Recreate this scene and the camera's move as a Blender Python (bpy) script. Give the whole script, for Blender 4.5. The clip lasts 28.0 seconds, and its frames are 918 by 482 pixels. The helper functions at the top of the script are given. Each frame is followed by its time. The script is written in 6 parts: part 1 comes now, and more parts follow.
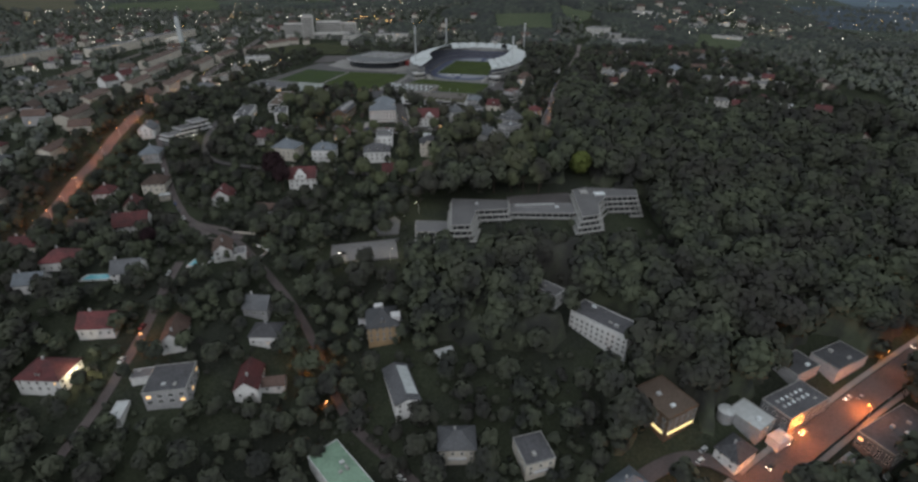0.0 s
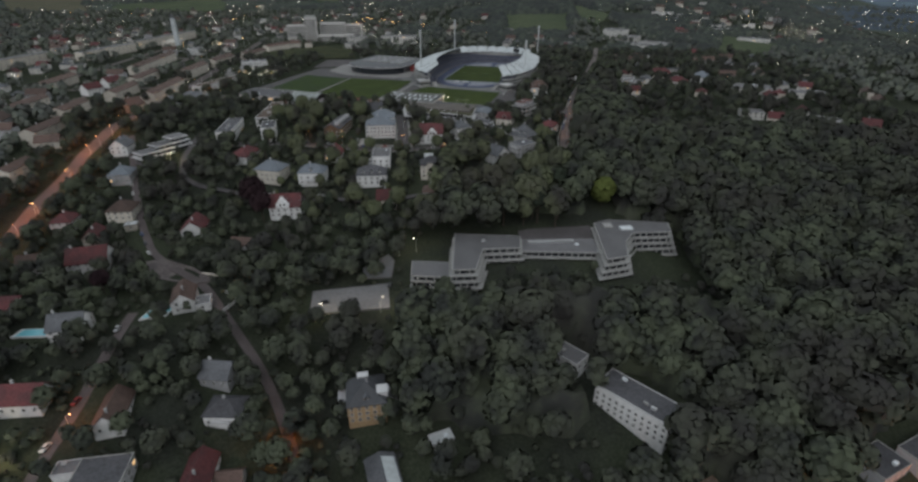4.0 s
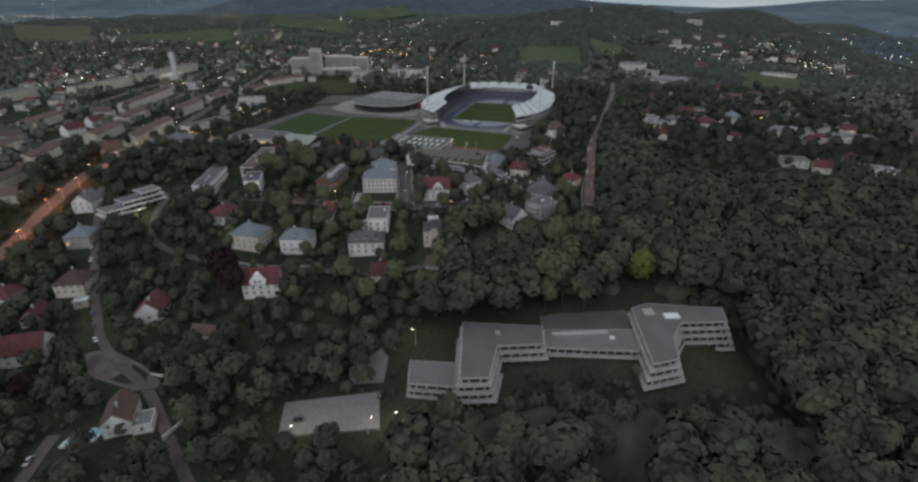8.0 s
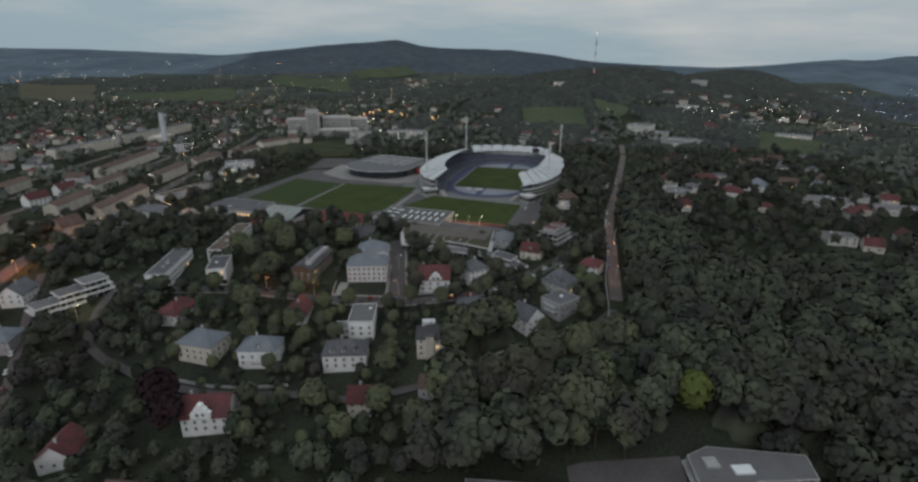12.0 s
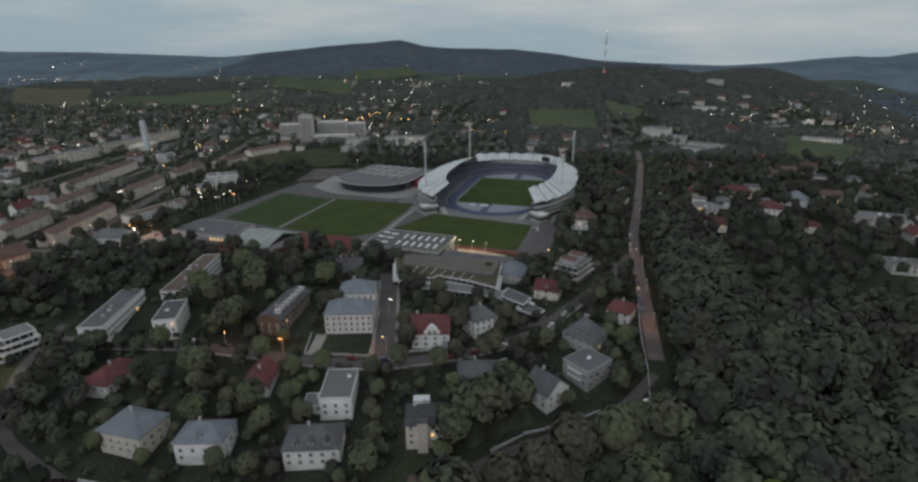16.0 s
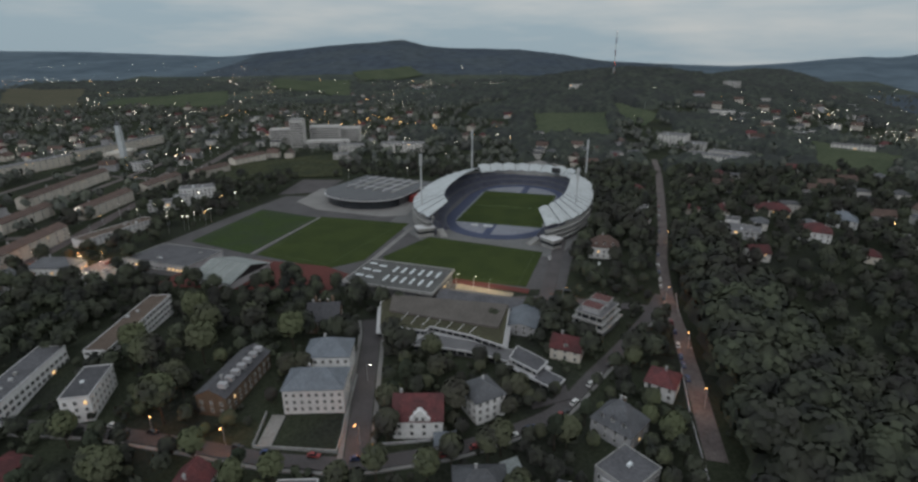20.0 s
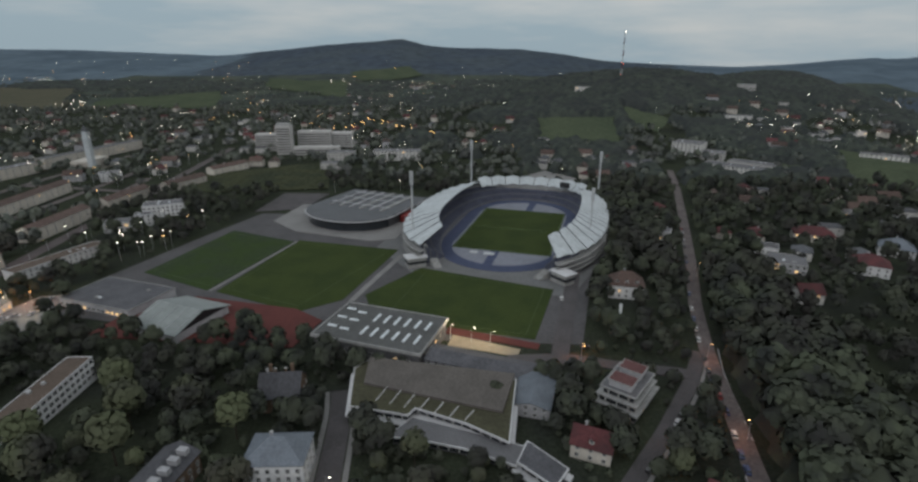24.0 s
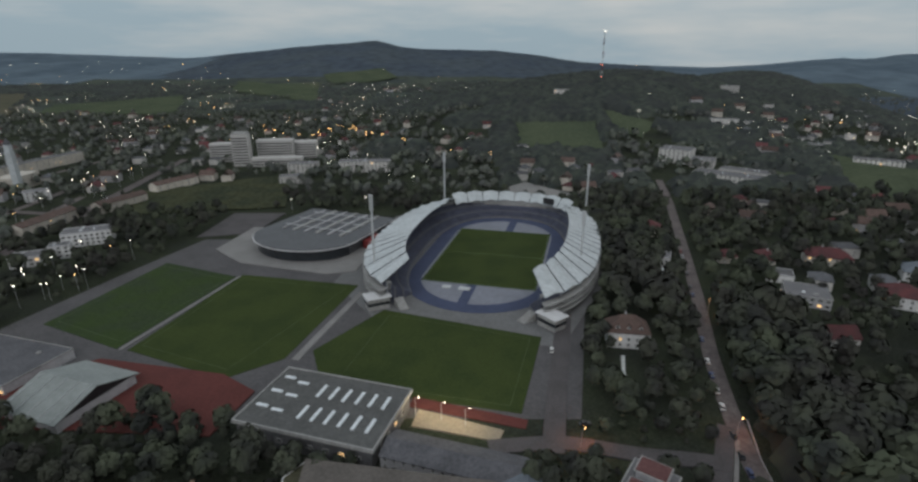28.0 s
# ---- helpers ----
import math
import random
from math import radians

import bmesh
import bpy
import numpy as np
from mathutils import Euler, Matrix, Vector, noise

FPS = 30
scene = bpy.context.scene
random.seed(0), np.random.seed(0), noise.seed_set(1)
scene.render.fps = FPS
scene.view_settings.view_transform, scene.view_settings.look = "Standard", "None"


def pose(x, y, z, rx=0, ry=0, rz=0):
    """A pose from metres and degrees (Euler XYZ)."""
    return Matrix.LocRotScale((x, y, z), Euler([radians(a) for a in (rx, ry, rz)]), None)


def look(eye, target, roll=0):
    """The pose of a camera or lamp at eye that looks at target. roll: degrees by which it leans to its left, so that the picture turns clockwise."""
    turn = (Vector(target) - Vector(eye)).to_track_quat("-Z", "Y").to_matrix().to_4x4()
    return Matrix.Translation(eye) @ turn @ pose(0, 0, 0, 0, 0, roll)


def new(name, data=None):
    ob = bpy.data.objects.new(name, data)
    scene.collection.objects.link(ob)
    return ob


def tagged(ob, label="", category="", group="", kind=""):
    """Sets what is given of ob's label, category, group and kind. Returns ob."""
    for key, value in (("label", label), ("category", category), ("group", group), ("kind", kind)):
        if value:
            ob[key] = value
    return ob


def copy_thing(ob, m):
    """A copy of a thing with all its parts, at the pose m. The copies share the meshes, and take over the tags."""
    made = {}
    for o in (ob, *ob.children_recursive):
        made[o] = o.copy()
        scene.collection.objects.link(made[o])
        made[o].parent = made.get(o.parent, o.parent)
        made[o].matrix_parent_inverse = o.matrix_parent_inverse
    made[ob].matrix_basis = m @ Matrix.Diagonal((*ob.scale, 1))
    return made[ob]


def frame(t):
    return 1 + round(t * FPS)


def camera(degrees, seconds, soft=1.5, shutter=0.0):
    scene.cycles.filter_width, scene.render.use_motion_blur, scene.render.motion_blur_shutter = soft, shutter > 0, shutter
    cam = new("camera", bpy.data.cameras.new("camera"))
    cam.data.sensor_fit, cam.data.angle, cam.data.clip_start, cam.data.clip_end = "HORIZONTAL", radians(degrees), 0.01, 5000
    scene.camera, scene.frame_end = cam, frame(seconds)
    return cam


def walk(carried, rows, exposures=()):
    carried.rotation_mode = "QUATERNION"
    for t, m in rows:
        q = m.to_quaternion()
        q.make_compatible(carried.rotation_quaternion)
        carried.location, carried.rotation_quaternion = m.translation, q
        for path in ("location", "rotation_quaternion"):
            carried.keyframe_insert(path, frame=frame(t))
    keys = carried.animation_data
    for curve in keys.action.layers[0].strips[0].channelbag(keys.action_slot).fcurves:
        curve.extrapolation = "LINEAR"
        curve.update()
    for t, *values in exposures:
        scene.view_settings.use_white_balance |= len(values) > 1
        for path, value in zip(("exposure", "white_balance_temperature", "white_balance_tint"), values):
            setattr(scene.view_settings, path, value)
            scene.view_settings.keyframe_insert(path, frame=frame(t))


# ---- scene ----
# the camera: a drone that flies ahead over a wooded slope towards a stadium
cam = camera(82.57, 28.0, soft=2.7)
# seconds, x, y, z, turn to the left, tilt up, roll
PATH = (
    (0.0, -0.00, -0.00, 121.07, -0.181, -27.638, 0.276),
    (0.5, 0.46, 6.08, 121.08, -0.222, -27.766, 0.227),
    (1.0, 0.93, 12.22, 121.07, -0.412, -27.848, 0.199),
    (1.5, 1.39, 18.49, 121.04, -0.712, -27.899, 0.174),
    (2.0, 1.85, 24.90, 120.97, -0.957, -27.895, 0.122),
    (2.5, 2.30, 31.47, 120.87, 0.361, -27.865, 0.242),
    (3.0, 2.74, 38.14, 120.75, 0.500, -27.832, 0.187),
    (3.5, 3.16, 44.86, 120.64, 0.765, -27.712, 0.201),
    (5.5, 3.65, 73.36, 122.15, 1.641, -27.823, -0.085),
    (6.0, 3.27, 80.86, 122.57, 1.733, -27.876, -0.012),
    (6.5, 2.86, 88.38, 122.98, 1.839, -27.922, 0.012),
    (7.0, 2.42, 95.90, 123.37, 1.958, -26.015, 0.049),
    (7.5, 1.98, 103.39, 123.71, 2.021, -25.035, 0.083),
    (8.0, 1.55, 110.89, 124.00, 2.038, -25.051, 0.178),
    (8.5, 1.14, 118.39, 124.24, 2.156, -19.354, 0.228),
    (9.0, 0.77, 125.92, 124.44, 2.169, -19.362, 0.264),
    (9.5, 0.43, 133.48, 124.61, 2.147, -19.374, 0.272),
    (10.0, 0.12, 141.02, 124.79, 2.166, -19.370, 0.238),
    (10.5, -0.15, 148.53, 125.00, 2.159, -19.382, 0.099),
    (11.0, -0.40, 155.98, 125.21, 2.266, -19.349, 0.142),
    (11.5, -0.61, 163.38, 125.44, 2.179, -19.356, 0.180),
    (12.0, -0.82, 170.73, 125.65, 2.227, -19.402, 0.198),
    (12.5, -1.01, 178.04, 125.87, 2.247, -19.441, 0.146),
    (14.5, -1.34, 206.19, 126.56, 2.625, -19.446, -0.231),
    (15.0, -1.43, 213.55, 126.59, 2.649, -19.427, -0.330),
    (15.5, -1.52, 220.95, 126.62, 2.712, -19.440, -0.324),
    (16.0, -1.61, 228.38, 126.63, 2.772, -19.427, -0.283),
    (16.5, -1.70, 235.84, 126.63, 2.800, -19.418, -0.270),
    (17.0, -1.79, 243.27, 126.61, 2.841, -19.431, -0.227),
    (17.5, -1.87, 250.68, 126.60, 2.903, -19.418, -0.209),
    (18.0, -1.95, 258.04, 126.61, 2.935, -19.421, -0.165),
    (18.5, -2.03, 265.37, 126.65, 3.002, -19.419, -0.177),
    (19.0, -2.12, 272.68, 126.73, 3.041, -19.409, -0.164),
    (19.5, -2.21, 279.98, 126.84, 3.064, -19.428, -0.125),
    (20.0, -2.31, 287.26, 126.99, 3.092, -19.424, -0.222),
    (20.5, -2.44, 294.53, 127.15, 3.066, -19.429, -0.153),
    (21.0, -2.58, 301.78, 127.31, 3.046, -19.437, -0.088),
    (21.5, -2.72, 309.04, 127.49, 3.029, -19.433, -0.052),
    (23.5, -3.09, 337.90, 128.58, 3.037, -19.463, 0.181),
    (24.0, -2.89, 344.91, 128.66, 3.119, -19.472, -0.015),
    (24.5, -2.68, 351.89, 128.72, 1.881, -19.423, -0.099),
    (25.0, -2.42, 358.84, 128.78, 1.728, -19.414, -0.092),
    (25.5, -2.10, 365.78, 128.84, 1.460, -19.405, -0.181),
    (26.0, -1.74, 372.71, 128.89, 1.296, -19.403, -0.253),
    (26.5, -1.34, 379.59, 128.94, 1.138, -19.350, -0.280),
    (27.0, -0.91, 386.43, 128.98, 1.001, -19.354, -0.347),
    (27.5, -0.46, 393.23, 129.01, 0.863, -19.324, -0.405),
    (28.0, 0.00, 400.00, 129.02, 0.749, -19.330, -0.230),
)
walk(cam, [(t, pose(x, y, z, 90 + tilt, 0, turn) @ pose(0, 0, 0, 0, 0, roll)) for t, x, y, z, turn, tilt, roll in PATH],
     exposures=((0.0, 0.42), (8.0, 0.42), (9.0, 0.30), (28.0, 0.30)))

# ---- world: an overcast sky after sunset ----
world = bpy.data.worlds.new("dusk_sky")
scene.world = world
world.use_nodes = True
wn, wl = world.node_tree.nodes, world.node_tree.links
wn.clear()
w_out, w_back = wn.new("ShaderNodeOutputWorld"), wn.new("ShaderNodeBackground")
sky = wn.new("ShaderNodeTexSky")
sky.sky_type, sky.sun_disc = "NISHITA", False
sky.sun_elevation, sky.sun_rotation = radians(30), radians(200)
sky.air_density, sky.dust_density, sky.ozone_density = 1.0, 2.0, 1.5
w_co, w_map = wn.new("ShaderNodeTexCoord"), wn.new("ShaderNodeMapping")
w_map.inputs["Scale"].default_value = (1.5, 1.5, 9.0)
clouds = wn.new("ShaderNodeTexNoise")
clouds.inputs["Scale"].default_value, clouds.inputs["Detail"].default_value, clouds.inputs["Roughness"].default_value = 1.5, 6.0, 0.55
c_ramp = wn.new("ShaderNodeValToRGB")
c_ramp.color_ramp.elements[0].position, c_ramp.color_ramp.elements[0].color = 0.36, (2.85, 3.65, 4.15, 1)
c_ramp.color_ramp.elements[1].position, c_ramp.color_ramp.elements[1].color = 0.76, (5.6, 5.5, 5.25, 1)
w_mix = wn.new("ShaderNodeMix")
w_mix.data_type, w_mix.inputs[0].default_value = "RGBA", 0.975
wl.new(w_co.outputs["Generated"], w_map.inputs["Vector"])
wl.new(w_map.outputs["Vector"], clouds.inputs["Vector"])
# the cloud thins to a clear teal band at the horizon
w_el, w_band, w_fac = wn.new("ShaderNodeSeparateXYZ"), wn.new("ShaderNodeMapRange"), wn.new("ShaderNodeMath")
w_band.inputs["From Min"].default_value, w_band.inputs["From Max"].default_value = 0.0, 0.13
w_band.inputs["To Min"].default_value, w_band.inputs["To Max"].default_value = -0.12, 0.03
w_fac.operation = "ADD"
wl.new(w_co.outputs["Generated"], w_el.inputs[0])
wl.new(w_el.outputs["Z"], w_band.inputs["Value"])
wl.new(clouds.outputs["Fac"], w_fac.inputs[0])
# the west is still a little lighter
w_side, w_sum = wn.new("ShaderNodeMapRange"), wn.new("ShaderNodeMath")
w_side.inputs["From Min"].default_value, w_side.inputs["From Max"].default_value = -0.6, 0.75
w_side.inputs["To Min"].default_value, w_side.inputs["To Max"].default_value = -0.05, 0.09
w_sum.operation = "ADD"
wl.new(w_el.outputs["X"], w_side.inputs["Value"])
wl.new(w_band.outputs["Result"], w_sum.inputs[0])
wl.new(w_side.outputs["Result"], w_sum.inputs[1])
wl.new(w_sum.outputs[0], w_fac.inputs[1])
wl.new(w_fac.outputs[0], c_ramp.inputs["Fac"])
wl.new(sky.outputs["Color"], w_mix.inputs[6])
wl.new(c_ramp.outputs["Color"], w_mix.inputs[7])
# an overcast sky is brightest overhead
w_sep, w_lift, w_mul = wn.new("ShaderNodeSeparateXYZ"), wn.new("ShaderNodeMapRange"), wn.new("ShaderNodeVectorMath")
w_lift.inputs["To Min"].default_value, w_lift.inputs["To Max"].default_value = 1.0, 1.4
w_mul.operation = "SCALE"
wl.new(w_co.outputs["Generated"], w_sep.inputs[0])
wl.new(w_sep.outputs["Z"], w_lift.inputs["Value"])
wl.new(w_mix.outputs[2], w_mul.inputs[0])
wl.new(w_lift.outputs["Result"], w_mul.inputs["Scale"])
wl.new(w_mul.outputs[0], w_back.inputs["Color"])
w_back.inputs["Strength"].default_value = 0.085
wl.new(w_back.outputs[0], w_out.inputs[0])

sun = new("sun", bpy.data.lights.new("sun", "SUN"))
sun.data.energy, sun.data.angle, sun.data.color = 0.62, radians(60), (1.0, 0.97, 0.95)
sun.matrix_world = look((0, 0, 0), (0.3, 0.8, -0.7))

# ---- materials ----


def material(name, colour, rough=0.8, vary=0.25, grain=2.0, large=0.12, bump=0.0, metal=0.0, second=None, by_object=0.0, rows=0.0, spec=0.3):
    """A surface with stains at a large and a fine scale; second: another colour that comes through in patches; rows: courses per metre of slope."""
    m = bpy.data.materials.new(name)
    m.use_nodes = True
    n, l = m.node_tree.nodes, m.node_tree.links
    b = n["Principled BSDF"]
    b.inputs["Roughness"].default_value, b.inputs["Metallic"].default_value = rough, metal
    b.inputs["Specular IOR Level"].default_value = spec
    co = n.new("ShaderNodeNewGeometry")
    fine, broad = n.new("ShaderNodeTexNoise"), n.new("ShaderNodeTexNoise")
    fine.inputs["Scale"].default_value, fine.inputs["Detail"].default_value = grain, 5
    broad.inputs["Scale"].default_value, broad.inputs["Detail"].default_value = large, 4
    l.new(co.outputs["Position"], fine.inputs["Vector"])
    l.new(co.outputs["Position"], broad.inputs["Vector"])
    two = n.new("ShaderNodeMix")
    two.data_type = "RGBA"
    r2 = n.new("ShaderNodeValToRGB")
    r2.color_ramp.elements[0].position, r2.color_ramp.elements[1].position = 0.42, 0.62
    l.new(broad.outputs["Fac"], r2.inputs["Fac"])
    l.new(r2.outputs["Color"], two.inputs[0])
    two.inputs[6].default_value = (*colour, 1)
    two.inputs[7].default_value = (*(second or [c * (1 - vary * 0.8) for c in colour]), 1)
    hsv = n.new("ShaderNodeHueSaturation")
    spread = n.new("ShaderNodeMapRange")
    spread.inputs["From Min"].default_value, spread.inputs["From Max"].default_value = 0.3, 0.7
    spread.inputs["To Min"].default_value, spread.inputs["To Max"].default_value = 1 - vary, 1 + vary
    l.new(fine.outputs["Fac"], spread.inputs["Value"])
    l.new(two.outputs[2], hsv.inputs["Color"])
    value = spread.outputs["Result"]
    if by_object:
        info, r3, mul = n.new("ShaderNodeObjectInfo"), n.new("ShaderNodeMapRange"), n.new("ShaderNodeMath")
        r3.inputs["To Min"].default_value, r3.inputs["To Max"].default_value = 1 - by_object, 1 + by_object
        mul.operation = "MULTIPLY"
        l.new(info.outputs["Random"], r3.inputs["Value"])
        l.new(r3.outputs["Result"], mul.inputs[0])
        l.new(value, mul.inputs[1])
        value = mul.outputs[0]
    l.new(value, hsv.inputs["Value"])
    l.new(hsv.outputs["Color"], b.inputs["Base Color"])
    if bump or rows:
        bp = n.new("ShaderNodeBump")
        bp.inputs["Strength"].default_value, bp.inputs["Distance"].default_value = bump or 0.6, 0.08
        height = fine.outputs["Fac"]
        if rows:
            wave = n.new("ShaderNodeTexWave")
            wave.bands_direction, wave.inputs["Scale"].default_value = "Z", rows
            wave.inputs["Distortion"].default_value = 0.6
            l.new(co.outputs["Position"], wave.inputs["Vector"])
            height = wave.outputs["Fac"]
        l.new(height, bp.inputs["Height"])
        l.new(bp.outputs["Normal"], b.inputs["Normal"])
    return m


def leafy(name, dark, light, island=False, brown=(0.036, 0.033, 0.030)):
    """Foliage: clumps differ in shade tree by tree and leaf by leaf; some crowns are duller and browner than others."""
    m = bpy.data.materials.new(name)
    m.use_nodes = True
    n, l = m.node_tree.nodes, m.node_tree.links
    b = n["Principled BSDF"]
    b.inputs["Roughness"].default_value, b.inputs["Specular IOR Level"].default_value = 0.85, 0.03
    geo, info = n.new("ShaderNodeNewGeometry"), n.new("ShaderNodeObjectInfo")
    crown, mottle, stand = n.new("ShaderNodeTexNoise"), n.new("ShaderNodeTexNoise"), n.new("ShaderNodeTexNoise")
    for tex, scale, detail in ((crown, 0.085, 2), (mottle, 0.75, 4), (stand, 0.022, 3)):
        tex.inputs["Scale"].default_value, tex.inputs["Detail"].default_value = scale, detail
        l.new(geo.outputs["Position"], tex.inputs["Vector"])

    def plus(a, factor, c):
        q = n.new("ShaderNodeMath")
        q.operation = "MULTIPLY_ADD"
        l.new(a, q.inputs[0])
        q.inputs[1].default_value = factor
        l.new(c, q.inputs[2])
        return q.outputs[0]
    wide = n.new("ShaderNodeMath")
    wide.operation = "MULTIPLY"
    wide.inputs[1].default_value = 1.25
    l.new(crown.outputs["Fac"], wide.inputs[0])
    v = plus(mottle.outputs["Fac"], 0.24, wide.outputs[0])
    v = plus(geo.outputs["Random Per Island"], 0.07, v)
    v = plus(info.outputs["Random"], 0.0 if island else 0.34, v)
    ramp = n.new("ShaderNodeValToRGB")
    ramp.color_ramp.elements[0].position, ramp.color_ramp.elements[0].color = (0.58 if island else 0.70), (*dark, 1)
    ramp.color_ramp.elements[1].position, ramp.color_ramp.elements[1].color = (0.94 if island else 1.0), (*light, 1)
    l.new(v, ramp.inputs["Fac"])
    dull = n.new("ShaderNodeMapRange")
    dull.inputs["From Min"].default_value, dull.inputs["From Max"].default_value = 0.42, 0.66
    dull.inputs["To Min"].default_value, dull.inputs["To Max"].default_value = 0.05, 0.75
    mix = n.new("ShaderNodeMix")
    mix.data_type = "RGBA"
    l.new(stand.outputs["Fac"], dull.inputs["Value"])
    l.new(dull.outputs["Result"], mix.inputs[0])
    l.new(ramp.outputs["Color"], mix.inputs[6])
    mix.inputs[7].default_value = (*brown, 1)
    l.new(mix.outputs[2], b.inputs["Base Color"])
    bp = n.new("ShaderNodeBump")
    bp.inputs["Strength"].default_value, bp.inputs["Distance"].default_value = 0.35, 0.5
    l.new(mottle.outputs["Fac"], bp.inputs["Height"])
    l.new(bp.outputs["Normal"], b.inputs["Normal"])
    return m


def glow(name, colour, strength):
    m = bpy.data.materials.new(name)
    m.use_nodes = True
    b = m.node_tree.nodes["Principled BSDF"]
    b.inputs["Base Color"].default_value = (*colour, 1)
    b.inputs["Emission Color"].default_value, b.inputs["Emission Strength"].default_value = (*colour, 1), strength
    return m


LAWN = material("rough_grass", (0.037, 0.043, 0.030), 0.95, 0.3, 0.9, 0.03, 0.5, second=(0.029, 0.032, 0.027), spec=0.0)
MEADOW = material("hill_meadow", (0.074, 0.088, 0.058), 0.95, 0.2, 0.2, 0.012, second=(0.060, 0.074, 0.050), spec=0.0)
PARK_GRASS = material("park_grass", (0.053, 0.057, 0.036), 0.95, 0.3, 0.25, 0.03, second=(0.040, 0.046, 0.032), spec=0.0)
STUBBLE = material("harvested_field", (0.092, 0.088, 0.066), 0.95, 0.16, 0.2, 0.010, second=(0.080, 0.080, 0.060), spec=0.0)
TURF = material("football_turf", (0.042, 0.057, 0.020), 0.95, 0.16, 1.2, 0.045, second=(0.034, 0.048, 0.018), spec=0.05)
TURF_WORN = material("worn_turf", (0.037, 0.056, 0.022), 0.95, 0.2, 1.0, 0.05, second=(0.036, 0.050, 0.028), spec=0.05)
ASPHALT = material("asphalt", (0.088, 0.082, 0.086), 0.85, 0.2, 1.6, 0.09, 0.2, spec=0.1)
ROAD_WARM = material("worn_asphalt", (0.100, 0.085, 0.087), 0.8, 0.2, 1.6, 0.09, 0.2, spec=0.1)
PAVING = material("pale_paving", (0.20, 0.195, 0.195), 0.85, 0.18, 1.2, 0.07)
LOT = material("car_park_asphalt", (0.150, 0.150, 0.162), 0.85, 0.14, 0.8, 0.06, spec=0.1)
CONCRETE = material("weathered_concrete", (0.30, 0.30, 0.30), 0.85, 0.2, 0.8, 0.12, 0.2)
CONCRETE_DARK = material("dark_concrete", (0.12, 0.12, 0.13), 0.85, 0.22, 0.8, 0.12, 0.2)
GRAVEL_ROOF = material("gravel_roof", (0.135, 0.133, 0.143), 0.95, 0.16, 1.5, 0.10, 0.4, by_object=0.2)
DARK_ROOF = material("dark_bitumen_roof", (0.075, 0.075, 0.085), 0.85, 0.25, 1.0, 0.12, 0.3, by_object=0.3)
BROWN_ROOF = material("brown_flat_roof", (0.10, 0.075, 0.062), 0.9, 0.2, 1.0, 0.12, 0.3)
SLATE = material("slate_tiles", (0.085, 0.088, 0.10), 0.6, 0.25, 1.5, 0.2, 0.5, by_object=0.3, rows=1.3)
BLUE_SLATE = material("pale_slate_tiles", (0.125, 0.142, 0.17), 0.55, 0.2, 1.5, 0.2, 0.5, by_object=0.15, rows=1.3)
RED_TILE = material("red_clay_tiles", (0.100, 0.032, 0.035), 0.8, 0.25, 1.2, 0.2, 0.6, second=(0.070, 0.028, 0.031), by_object=0.3, rows=1.3)
BROWN_TILE = material("brown_clay_tiles", (0.085, 0.056, 0.049), 0.75, 0.25, 1.2, 0.2, 0.6, by_object=0.3, rows=1.3)
COPPER = material("green_copper_roof", (0.17, 0.26, 0.20), 0.55, 0.18, 0.8, 0.12, rows=0.7)
METAL_WHITE = material("white_sheet_roof", (0.44, 0.46, 0.48), 0.45, 0.1, 0.6, 0.1)
MEMBRANE = material("white_roof_membrane", (0.42, 0.45, 0.475), 0.55, 0.14, 0.5, 0.06)
WHITE = material("white_render", (0.62, 0.62, 0.635), 0.8, 0.1, 0.7, 0.12, by_object=0.15)
CREAM = material("cream_render", (0.50, 0.465, 0.42), 0.8, 0.12, 0.7, 0.12, by_object=0.2)
OCHRE = material("ochre_brick", (0.36, 0.25, 0.15), 0.85, 0.18, 1.2, 0.12, rows=2.0)
GREY_WALL = material("grey_render", (0.34, 0.34, 0.36), 0.8, 0.14, 0.7, 0.12, by_object=0.2)
BROWN_WALL = material("brown_cladding", (0.13, 0.09, 0.065), 0.8, 0.2, 0.9, 0.2)
TRIM = material("white_trim", (0.52, 0.52, 0.54), 0.6, 0.08, 1.0, 0.2)
FRAME = material("window_frame", (0.5, 0.5, 0.5), 0.5, 0.08, 2.0, 0.3)
STEEL = material("galvanised_steel", (0.45, 0.46, 0.48), 0.45, 0.12, 1.0, 0.2, metal=0.4)
DARK_METAL = material("dark_metal", (0.05, 0.05, 0.055), 0.5, 0.2, 1.0, 0.2, metal=0.5)
GLASS = material("dark_window_glass", (0.022, 0.026, 0.032), 0.08, 0.2, 0.4, 0.2, spec=0.6)
SKYLIGHT = material("frosted_skylight", (0.62, 0.66, 0.70), 0.3, 0.08, 0.8, 0.2)
TRACK_BLUE = material("blue_running_track", (0.050, 0.062, 0.115), 0.85, 0.14, 0.8, 0.08)
SEAT_BLUE = material("blue_grey_seats", (0.075, 0.082, 0.12), 0.6, 0.3, 1.8, 0.2)
SEAT_GREY = material("grey_terrace", (0.14, 0.14, 0.155), 0.75, 0.2, 1.0, 0.15)
DZONE = material("grey_blue_apron", (0.19, 0.20, 0.24), 0.8, 0.12, 0.6, 0.08)
